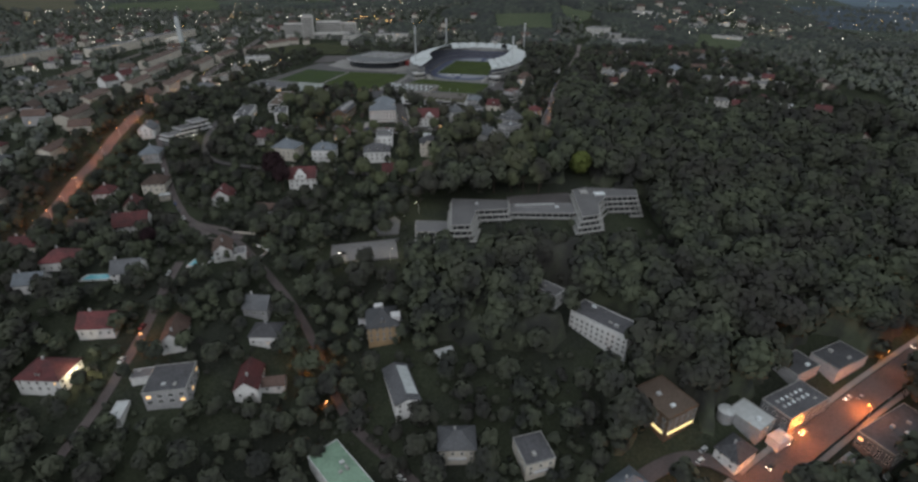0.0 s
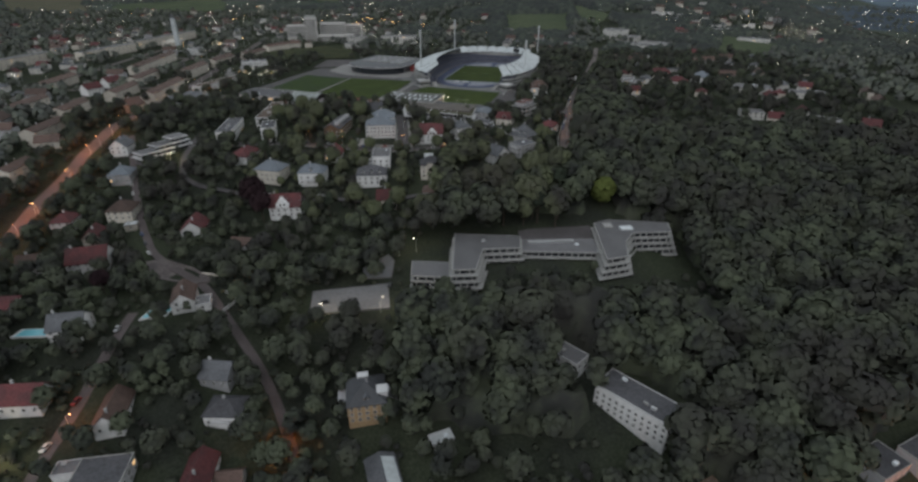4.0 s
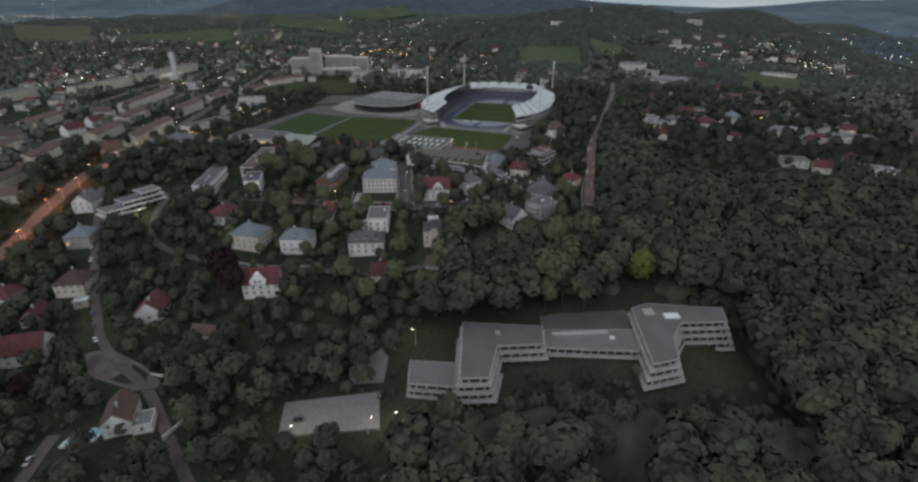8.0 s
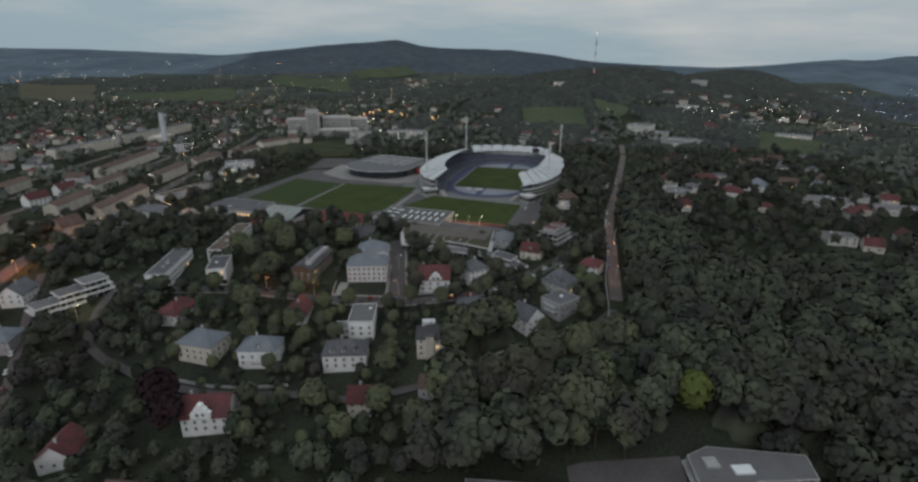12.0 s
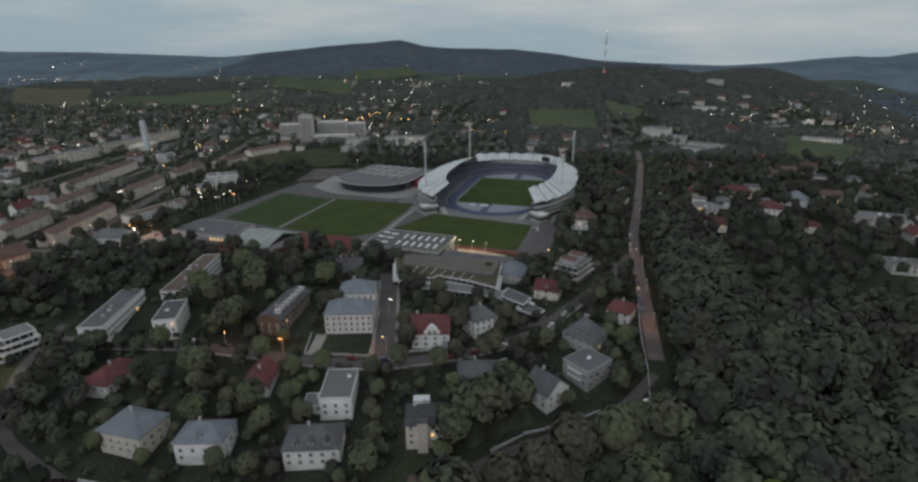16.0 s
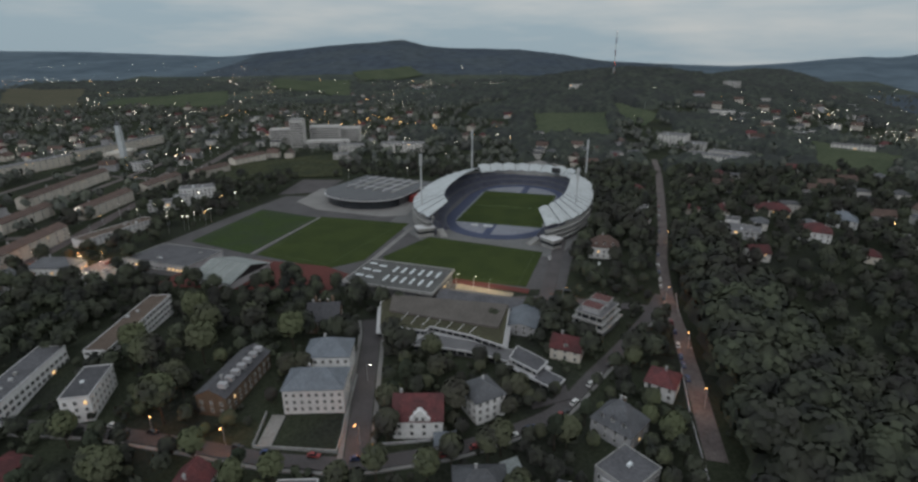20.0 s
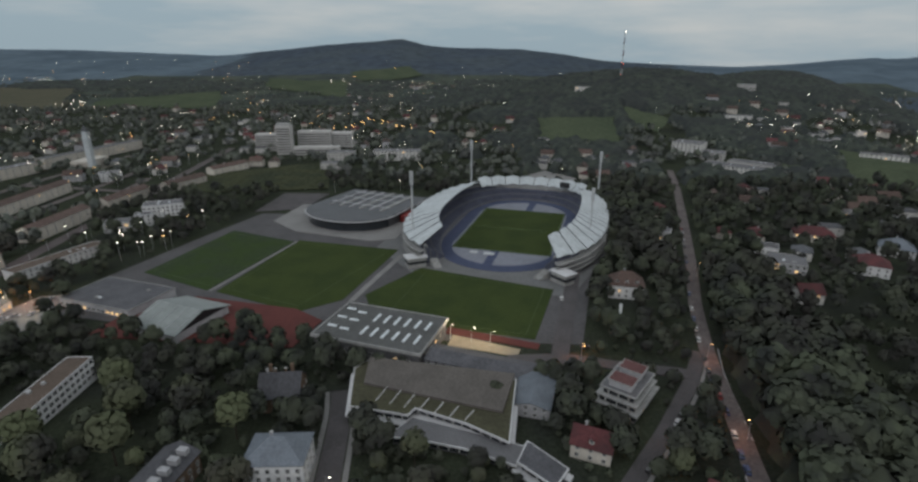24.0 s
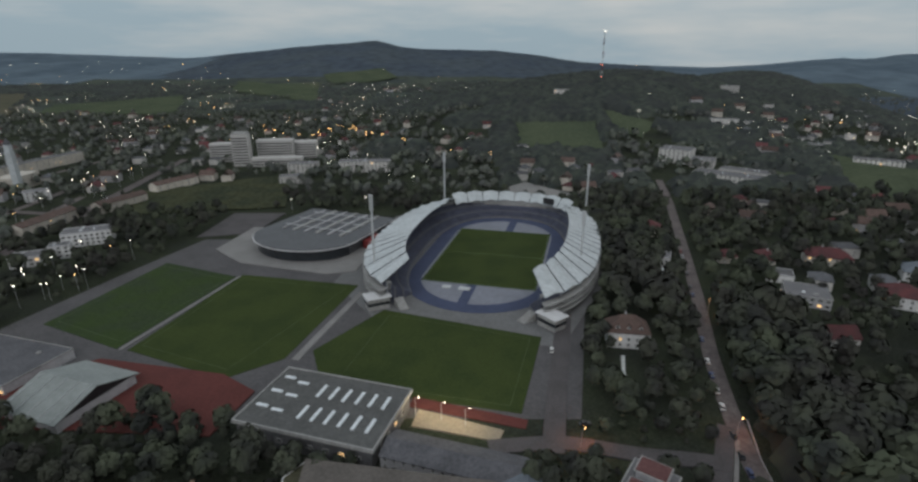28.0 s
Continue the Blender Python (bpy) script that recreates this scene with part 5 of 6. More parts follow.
for z in (3.2, 6.4, 9.6):
    part("gallery_band", band(between(1, 0.966), between(1, 1.02), z, z + 0.9), CONCRETE, stadium)


def roof_depth(w):
    """How far in the roof reaches: deep along the sides, a narrow canopy round the far end."""
    return 0.06 + 0.94 * smooth(radians(24), radians(44), abs(w))


N_PANEL = 40
for k in range(N_PANEL):
    w0, w1 = -W0 + 2 * W0 * k / N_PANEL, -W0 + 2 * W0 * (k + 1) / N_PANEL
    mid = (w0 + w1) / 2
    deep = roof_depth(mid)
    tip = 0.95 if abs(mid) > radians(30) else 0.5
    g = Geo()
    cols = []
    for s in (0.03, 0.5, 0.97):
        w = w0 + (w1 - w0) * s
        (ax, ay), (bx, by) = front(w), back(w)
        deep_w = max(deep * tip, 0.5)
        arch = 1.5 * math.sin(math.pi * s)
        col = []
        for f in (1.03, 1 - deep_w / 2, 1 - deep_w):
            z = (14.2 + (1.03 - f) * 7.5 if tip > 0.5 else 18.5 - (1.03 - f) * 11) + arch
            col.append((ax + (bx - ax) * f, ay + (by - ay) * f, z))
        cols.append(col)
    g.v = [p for c in cols for p in c] + [(x, y, z - 0.35) for c in cols for x, y, z in c]
    for i in range(2):
        for j in range(2):
            a = i * 3 + j
            g.f += [(a, a + 3, a + 4, a + 1), (a + 9, a + 10, a + 13, a + 12)]
        g.f += [(i * 3, i * 3 + 9, i * 3 + 12, i * 3 + 3), (i * 3 + 2, i * 3 + 5, i * 3 + 14, i * 3 + 11)]
    g.f += [(0, 1, 10, 9), (1, 2, 11, 10), (6, 15, 16, 7), (7, 16, 17, 8)]
    g.i = [0] * len(g.f)
    panel = part("roof_panel", g, MEMBRANE, stadium)
    (ax, ay), (bx, by) = front(w0), back(w0)
    f0, f1 = 1.05, 1 - max(deep * tip, 0.5)
    part("roof_girder", Geo().rod((ax + (bx - ax) * f0, ay + (by - ay) * f0, 14.0), (ax + (bx - ax) * f1, ay + (by - ay) * f1, 14.3 + (1.03 - f1) * 7.5 if tip > 0.5 else 18.4 - (1.03 - f1) * 11), 0.4), DARK_METAL, panel)
    part("roof_column", Geo().rod((bx * 0.97, by * 0.97, 0), (bx * 0.97, by * 0.97, 14.3 if tip > 0.5 else 17.5), 0.3), STEEL, stadium)
for sx in (-1, 1):
    (ax, ay), (bx, by) = front(sx * W0), back(sx * W0)
    block = part("end_block", Geo().box(sx * 47, -93, 0, 12, 8, 6.5, -sx * 38), CONCRETE, stadium)
    part("glazing", Geo().box(sx * 47 - sx * 0.1, -93.2, 2.6, 12.3, 8.3, 1.6, -sx * 38), GLASS, block)
    part("deck", Geo().box(sx * 47, -93, 6.5, 14, 10, 0.5, -sx * 38), TRIM, block)
    for k in range(6):
        part("stair", Geo().box(sx * (36.5 - k * 0.9), -88 - k * 0.9, 0, 5, 1.4, 4.2 - k * 0.7, -sx * 38), CONCRETE, stadium)
part("scoreboard", Geo().box(30, 86, 15, 9, 1.2, 5, -20), DARK_METAL, stadium)
for x, y, h in ((-57, -71, 57), (59, -36, 45.5), (-58, 86, 54.5), (60, 76, 51)):
    lx, ly = math.cos(radians(S_TURN)), math.sin(radians(S_TURN))
    mast = thing("floodlight_mast", S_X + x * lx - y * ly, S_Y + x * ly + y * lx, G0, S_TURN, label="tall slim steel floodlight mast of a stadium", category="mast", group="floodlight masts")
    part("pole", Geo().rod((0, 0, -0.2), (0, 0, h - 9), 0.85, 0.6, 8), METAL_WHITE, mast)
    head = part("lamp_rack", Geo().box(0, 0, h - 9, 2.2, 0.8, 9), METAL_WHITE, mast)
    for k in range(6):
        part("floodlight", Geo().rod((-0.6 if k % 2 else 0.6, -0.4, h - 8 + k * 1.3), (-0.6 if k % 2 else 0.6, -0.75, h - 8.1 + k * 1.3), 0.4, 0.5, 8), STEEL, head)

# ---- the round arena beside it ----
arena = thing("arena_hall", -113, 770, G0, -22, label="low sports arena with a curved grey roof and dark red walls", category="building")
arc = [(5 + 40 * math.cos(w), -14 + 32 * math.sin(w)) for w in [math.pi + math.pi * k / 24 for k in range(25)]] + [(44, 44), (-34, 44)]
part("wall", Geo().prism(offset(arc, -2.5), -1, 8.4), CONCRETE_DARK, arena)
part("glass_front", Geo().prism(offset(arc, -2.0)[2:24], -1, 7.2), GLASS, arena)
part("roof", Geo().prism(arc, 8.5, 9.2), ARENA_ROOF, arena)
part("roof_rim", Geo().prism(offset(arc, 0.7), 8.0, 8.6), TRIM, arena)
for k in range(6):
    part("roof_rib", Geo().box(-20 + k * 10, 16, 9.2, 2.4 if k % 2 else 1.4, 52, 1.0), CONCRETE if k % 2 else GREY_WALL, arena)
for k in range(3):
    part("roof_duct", Geo().box(5, -2 + k * 17, 10.2, 58, 0.6, 0.5), STEEL, arena)
part("red_wing", Geo().box(49, 6, -1, 10, 18, 7), RED_PANEL, arena)
part("red_wing", Geo().box(-38, 2, -1, 7, 16, 6), RED_PANEL, arena)
tagged(patch("arena_plaza", [(-178, 748), (-150, 722), (-88, 703), (-70, 708), (-66, 735), (-70, 780), (-170, 800)], PAVING, flat=G0 + 0.35, thick=1.2), "raised pale paved plaza before an arena", "plaza", kind="structure")
tagged(patch("arena_car_park", [(-205, 775), (-165, 785), (-158, 840), (-203, 840)], ASPHALT, flat=0.62, thick=1.0), "grey asphalt car park beside an arena", "car park", kind="structure")
PLOTS.append([(-207, 772), (-178, 742), (-150, 718), (-60, 700), (-60, 850), (-158, 842), (-205, 842)])

tagged(patch("stadium_forecourt", [(46, 886), (93, 879), (104, 905), (64, 953), (36, 923)], PAVING, 0.6, thick=1.2), "pale paved forecourt behind a stadium", "plaza", kind="structure")
PLOTS.append([(44, 870), (98, 864), (108, 905), (64, 956), (34, 923)])

# ---- slabs and landmarks of the town ----


def slab(x, y, L, d, turn, h, wall, tiles, label, flat=False):
    ob = house(x, y, L, d, turn, h, "flat" if flat else "gable", wall, tiles, label, rise=2.6, chimneys=2, step=8.0, sides="s", lit=0.04, name="apartment_block", group="town blocks")
    return ob


SLAB_LAB = "long pale block of flats with a red-brown roof"
for x, y, L, turn, h in ((-315, 602, 78, 95.6, 10), (-356, 596, 48, 95, 9), (-420, 776, 124, 96.7, 10), (-339, 718, 62, 92.5, 10), (-339, 799, 54, 86, 9), (-308, 939, 50, 66, 8), (-318, 863, 48, 72, 8), (-376, 672, 56, 95, 9), (-330, 450, 40, 95, 8),
                         (-400, 520, 56, 96, 9), (-455, 640, 60, 96, 9), (-395, 440, 46, 96, 8), (-316, 395, 28, 95, 8), (-350, 510, 40, 95, 9)):
    slab(x, y, L, 12, turn, h, CREAM, BROWN_TILE, SLAB_LAB)
for x, y, L, turn in ((-541, 870, 108, 82), (-531, 1020, 156, 82), (-606, 770, 110, 82)):
    slab(x, y, L, 13, turn, 12, CREAM, GRAVEL_ROOF, "very long pale slab block of flats", True)
house(-281, 648, 58, 12, 72, 6, "flat", WHITE, BROWN_ROOF, "long low white commercial building", sides="s", name="commercial_building")
for x, y, L in ((-397, 645, 18), (-395, 607, 18)):
    house(x, y, L, 12, 70, 7, "gable", WHITE, RED_TILE, "white house with a red roof between blocks of flats", sides="s")
house(-416, 889, 20, 14, 45, 9, "flat", WHITE, GRAVEL_ROOF, "small white block of flats", sides="s", name="apartment_block")

PANEL = material("pale_panel_facade", (0.44, 0.43, 0.425), 0.8, 0.14, 0.6, 0.1)
tower = thing("tower_block", -283, 1060, 0, 8, label="pale high-rise hospital tower with lower wings", category="building")
part("wall", Geo().box(0, 0, -3, 20, 16, 43), PANEL, tower)
part("roof", Geo().box(0, 0, 40, 18, 14, 2.0), CONCRETE, tower)
for k in range(10):
    part("window_band", Geo().box(0, -8.05, 3 + k * 3.5, 18, 0.3, 1.3), GLASS, tower)
for x, y, sx, sy, h in ((36, 30, 46, 16, 28), (70, 40, 36, 18, 24), (44, -8, 62, 14, 11), (-30, 34, 36, 16, 24)):
    wing = part("wing", Geo().box(x, y, -3, sx, sy, h + 3), PANEL, tower)
    for k in range(int(h / 3.4) - 1):
        part("window_band", Geo().box(x, y - sy / 2 - 0.05, 2.5 + k * 3.4, sx - 2, 0.3, 1.3), GLASS, wing)
TAKEN += [(62, 199, 8), (72, 190, 8), (57, 189, 5), (-283, 1060, 30), (-230, 1070, 45)]
church = thing("church_tower", -457, 918, 0, 5, label="slim pale floodlit church tower", category="church")
part("shaft", Geo().box(0, 0, -2, 6, 6, 44), MEMBRANE, church)
part("belfry", Geo().box(0, 0, 42, 5, 5, 7), MEMBRANE, church)
part("spire", Geo().hip(5, 5, 49, 7, 0.2, 0.2, 0.01), SLATE, church)
part("nave", Geo().box(-16, 22, -2, 20, 40, 16), CREAM, church)
for x, y, L, d, turn, h, lab in ((-191, 1010, 34, 16, 5, 12, "pale block with flat roof behind the arena"), (-120, 1020, 60, 18, 2, 12, "long pale block behind the arena"),
                                 (262, 1050, 36, 30, -35, 15, "tall pale cubic institute on a hillside"), (283, 1022, 26, 24, -30, 9, "low white stepped institute"), (286, 962, 70, 24, -42, 6, "low white stepped institute"), (310, 975, 50, 20, -42, 7, "white flat-roofed institute wing"),
                                 (397, 1225, 42, 20, -24, 8, "white hillside block with lit windows"), (471, 1110, 24, 16, -28, 7, "white house on a hillside"), (500, 1035, 50, 16, -34, 6, "long white hillside building"), (483, 1400, 30, 20, -30, 14, "tall white hilltop house"), (177, 1400, 28, 16, -10, 10, "white farmhouse on a hilltop"),
                                 (310, 640, 40, 24, -20, 6, "long white low building among trees"), (360, 620, 36, 18, -15, 5, "long white low building among trees"), (275, 560, 20, 14, -10, 6, "pale house at the wood's edge"),
                                 (-190, 960, 24, 14, 10, 8, "pale block at a park")):
    house(x, y, L, d, turn, h, "flat", TOWN_WHITE, GRAVEL_ROOF, lab, step=4.5, sides="s", wide=True, name="building")
tv = thing("transmitter_mast", 262, 1460, ground_height(262, 1460), 10, label="tall red and white lattice transmitter mast", category="mast")
tz = 174 - ground_height(262, 1460)
for k in range(8):
    g = Geo()
    r = 1.3 - 0.1 * k
    for sx, sy in ((-1, -1), (1, -1), (1, 1), (-1, 1)):
        g.rod((sx * r, sy * r, tz * k / 8), (sx * (r - 0.1), sy * (r - 0.1), tz * (k + 1) / 8), 0.2, n=4)
    for j in range(5):
        z0, z1 = tz * (k + j / 5) / 8, tz * (k + (j + 1) / 5) / 8
        g.rod((-r, -r, z0), (r, -r, z1), 0.12, n=4).rod((r, r, z0), (-r, r, z1), 0.12, n=4)
    part("lattice_section", g, RED_TILE if k % 2 == 0 else METAL_WHITE, tv)
for z, s in ((tz, 0.9), (tz * 0.35, 1.0), (tz * 0.12, 1.0)):
    part("warning_light", Geo().box(0, 0, z, s, s, s), LAMP_RED if z < tz else LAMP_WHITE, tv)

# ---- scattered houses of the town and the eastern hillside ----
far_rnd = random.Random(5)
TOWN = []
KIND = ((TOWN_WHITE, RED_TILE), (CREAM, BROWN_TILE), (TOWN_WHITE, SLATE), (GREY_WALL, BROWN_TILE), (TOWN_WHITE, DARK_ROOF), (CREAM, RED_TILE))
protos = []
for k, (wm, tm) in enumerate(KIND):
    ob = thing("town_house", 0, -300 - 30 * k, ground_height(0, -300), 0, label="small %s town house with a %s roof" % ("white" if wm is TOWN_WHITE else "cream" if wm is CREAM else "grey", {0: "red", 1: "brown", 2: "dark", 3: "brown", 4: "flat grey", 5: "red"}[k]), category="house", group="town houses")
    w, d, h = ((13, 11, 6), (16, 11, 7), (12, 12, 6), (18, 11, 8), (14, 12, 7), (11, 10, 5))[k]
    part("wall", Geo().box(0, 0, -4, w, d, h + 4), wm, ob)
    part("roof", Geo().gable(w, d, h, 4.2) if k in (0, 1, 3) else Geo().hip(w, d, h, 3.6) if k != 4 else Geo().box(0, 0, h, w + 0.6, d + 0.6, 0.5), tm, ob)
    for j in range(2):
        add_window(ob, (j - 0.5) * w / 2.2, -d / 2 - 0.03, 1.2, 0, lit=(k == 3 and j == 0))
        if h > 5:
            add_window(ob, (j - 0.5) * w / 2.2, -d / 2 - 0.03, 4.0, 0, lit=(k == 0 and j == 1))
    protos.append(ob)


def free(x, y, r):
    for ax, ay, ar in TAKEN:
        if abs(ax - x) < ar + r and abs(ay - y) < ar + r and math.hypot(ax - x, ay - y) < ar * 0.85 + r:
            return False
    for line, half in LANES:
        for (ax, ay), (bx, by) in zip(line, line[1:]):
            if min(ax, bx) - half - r < x < max(ax, bx) + half + r and min(ay, by) - half - r < y < max(ay, by) + half + r:
                L2 = (bx - ax) ** 2 + (by - ay) ** 2
                s = min(1.0, max(0.0, ((x - ax) * (bx - ax) + (y - ay) * (by - ay)) / L2))
                if math.hypot(x - ax - s * (bx - ax), y - ay - s * (by - ay)) < half + r:
                    return False
    for poly in PLOTS:
        inside = False
        for (ax, ay), (bx, by) in zip(poly, poly[1:] + poly[:1]):
            if (ay > y) != (by > y) and x < (bx - ax) * (y - ay) / (by - ay) + ax:
                inside = not inside
        if inside:
            return False
    return True


def settle(n, x0, x1, y0, y1, turn, jitter, r=14):
    got = 0
    for _ in range(n * 6):
        x, y = far_rnd.uniform(x0, x1), far_rnd.uniform(y0, y1)
        if got < n and free(x, y, r * 0.6):
            TAKEN.append((x, y, r * 0.75))
            TOWN.append((x, y, turn + far_rnd.uniform(-jitter, jitter) + far_rnd.choice((0, 90)), far_rnd.randrange(len(protos))))
            got += 1


settle(36, 165, 430, 560, 900, -15, 15)
settle(16, 60, 200, 860, 1060, -10, 20)
settle(44, -560, -296, 250, 520, 15, 10)
settle(64, -760, -320, 480, 900, 14, 8, 15)
settle(64, -860, -240, 900, 1250, 12, 10, 16)
settle(40, -1000, -100, 1250, 1700, 8, 30, 18)
settle(20, 600, 1000, 1150, 1700, -20, 40, 18)
settle(14, -230, 100, 1080, 1300, 0, 30, 16)
settle(34, 370, 660, 1030, 1330, -25, 25, 16)
settle(20, -470, -100, 1700, 2500, 0, 40, 22)
for x, y, turn, k in TOWN:
    copy_thing(protos[k], pose(x, y, ground_height(x, y), 0, 0, turn))
for ob in protos:
    for o in (*ob.children_recursive, ob):
        bpy.data.objects.remove(o)

# ---- trees ----
tree_rnd = np.random.RandomState(21)


def crown_arrays(height, radius, leaves, seed, clumps=11, leaf=0.75, narrow=False):
    """A crown as arrays of triangles: bent leaf clumps on uneven bulges over a darker core."""
    r = np.random.RandomState(seed)
    base = height * (0.16 if narrow else 0.28)
    centres, sizes = [], []
    for k in range(clumps):
        if narrow:
            f = (k + 0.5) / clumps
            w = 2.4 * k
            rr = radius * (1 - f) * 0.62
            centres.append((rr * math.cos(w), rr * math.sin(w), base + (height - base) * f * 0.97))
            sizes.append(radius * (0.20 + 0.5 * (1 - f)))
        else:
            w, f = 2.4 * k + r.uniform(-0.3, 0.3), r.uniform(-0.5, 0.9)
            rr = radius * 0.50 * math.sqrt(max(0.05, 1 - f * f)) * r.uniform(0.85, 1.1) * (k > 0)
            centres.append((rr * math.cos(w), rr * math.sin(w), base + (height - base) * ((0.5 + f * 0.36) if k else 0.52)))
            sizes.append(radius * (r.uniform(0.36, 0.48) if k else 0.86))
    centres, sizes = np.array(centres), np.array(sizes)
    vs, fs, ns, n = [], [], [], 0
    middle = np.array((0, 0, base + (height - base) * 0.4))
    oct_v = np.array([(1, 0, 0), (-1, 0, 0), (0, 1, 0), (0, -1, 0), (0, 0, 1), (0, 0, -1)], float)
    oct_f = np.array([(0, 2, 4), (2, 1, 4), (1, 3, 4), (3, 0, 4), (2, 0, 5), (1, 2, 5), (3, 1, 5), (0, 3, 5)])
    for c, s in zip(centres, sizes):
        vs.append(c + oct_v * s * 0.97)
        ns.append(oct_v + (c - middle) / radius + (0, 0, 0.7))
        fs.append(oct_f + n)
        n += 6
    pick = r.choice(clumps, leaves, p=sizes ** 2 / (sizes ** 2).sum())
    d = r.normal(size=(leaves, 3))
    d[:, 2] += 0.35
    d /= np.linalg.norm(d, axis=1)[:, None]
    p = centres[pick] + d * (sizes[pick] * r.uniform(0.95, 1.06, leaves))[:, None]
    nrm = d + r.normal(size=d.shape) * 0.13
    nrm /= np.linalg.norm(nrm, axis=1)[:, None]
    t1 = np.cross(nrm, r.normal(size=d.shape))
    t1 /= np.linalg.norm(t1, axis=1)[:, None]
    t2 = np.cross(nrm, t1)
    size = (leaf * r.uniform(0.6, 1.35, leaves))[:, None]
    quad = np.stack([p - t1 * size - t2 * size * 0.6, p + t1 * size * 0.8 - t2 * size + nrm * size * 0.14, p + t1 * size + t2 * size * 0.7, p - t1 * size * 0.7 + t2 * size + nrm * size * 0.1], 1)
    vs.append(quad.reshape(-1, 3))
    soft_n = d + 0.8 * (p - middle) / radius + (0, 0, 0.7) + r.normal(size=d.shape) * 0.13
    ns.append(np.repeat(soft_n, 4, 0))
    q = n + 4 * np.arange(leaves)[:, None]
    fs.append(np.concatenate([q + (0, 1, 2), q + (0, 2, 3)]))
    ns = np.concatenate(ns)
    return np.concatenate(vs), np.concatenate(fs), ns / np.linalg.norm(ns, axis=1)[:, None]


def trunk_geo(height, radius, seed):
    """A tapered trunk with a few limbs."""
    r = random.Random(seed)
    g = Geo().rod((0, 0, -1.5), (0.1, 0, height * 0.42), 0.034 * height * 0.55, 0.02 * height * 0.55, 7)
    for k in range(5):
        w = k * 1.3 + r.uniform(0, 0.6)
        g.rod((0.08, 0, height * (0.26 + 0.04 * k)), (radius * 0.55 * math.cos(w), radius * 0.55 * math.sin(w), height * (0.52 + 0.05 * k)), 0.011 * height, 0.004 * height, 5)
    return g


KINDS = []
for k, (h, r, leaf_mat, narrow, lab) in enumerate((
        (15, 5.2, LEAF, False, "broad dark green deciduous tree"), (12, 4.6, LEAF, False, "round green deciduous garden tree"), (17, 5.6, LEAF, False, "tall broad deciduous tree with an uneven crown"),
        (9, 3.6, LEAF, False, "small green garden tree"), (16, 3.2, CONIFER, True, "narrow dark green garden conifer"), (6, 2.6, LEAF, False, "low green garden shrub tree"))):
    v, f, soft_normals = crown_arrays(h, r, 440 if not narrow else 300, 40 + k, 11 if not narrow else 14, 0.62)
    KINDS.append((raw_mesh("crown", v, f, soft_normals), trunk_geo(h, r, k).mesh("trunk"), leaf_mat, lab, h, r))


def tree(x, y, k, scale=1.0, turn=0.0, leaf_mat=None, label=None, sink=0.0):
    crown, trunk, mat, lab, h, r = KINDS[k]
    ob = thing("tree", x, y, ground_height(x, y) - sink, turn, label=label or lab, category="tree", group="garden trees")
    ob.scale = (scale, scale, scale)
    me = crown
    if leaf_mat is not None:
        me = crown.copy()
        me.materials.clear()
        mat = leaf_mat
    part("trunk", trunk, BARK, ob)
    part("crown", me, mat, ob)
    return ob


tree(87, 354, 1, 1.95, 30, LEAF_YELLOW, "bright yellow-green deciduous tree at a wood's edge", 4.5)
TAKEN += [(87, 354, 7), (87, 346, 8), (85, 338, 7)]
for x, y, s in ((-126, 341, 1.5), (-119, 333, 1.25), (-178, 268, 0.9)):
    tree(x, y, 2, s, x * 7, LEAF_PURPLE, "dark purple copper beech among houses")
    TAKEN.append((x, y, 5.5))


def wooded(x, y):
    """How densely trees stand here, 0 to 1."""
    road = 84 + 0.2 * max(0, y - 480) if y > 440 else 66
    if x > 150 and y > 470:
        return 0.6
    if 84 < x < 140 and 640 < y < 870:
        return 0.92
    if y < 640 and x > road:
        return 1.0
    if x > -22 and 200 < y < 395:
        return 0.97
    if y > 560 and x > road:
        return 0.85
    if 512 < y < 550 and -205 < x < -72:
        return 0.89
    if 335 < y < 480 and -150 < x < 75:
        return 0.78
    if y < 560:
        return 0.8
    if x > 38 and y < 720:
        return 0.9
    return 0.45


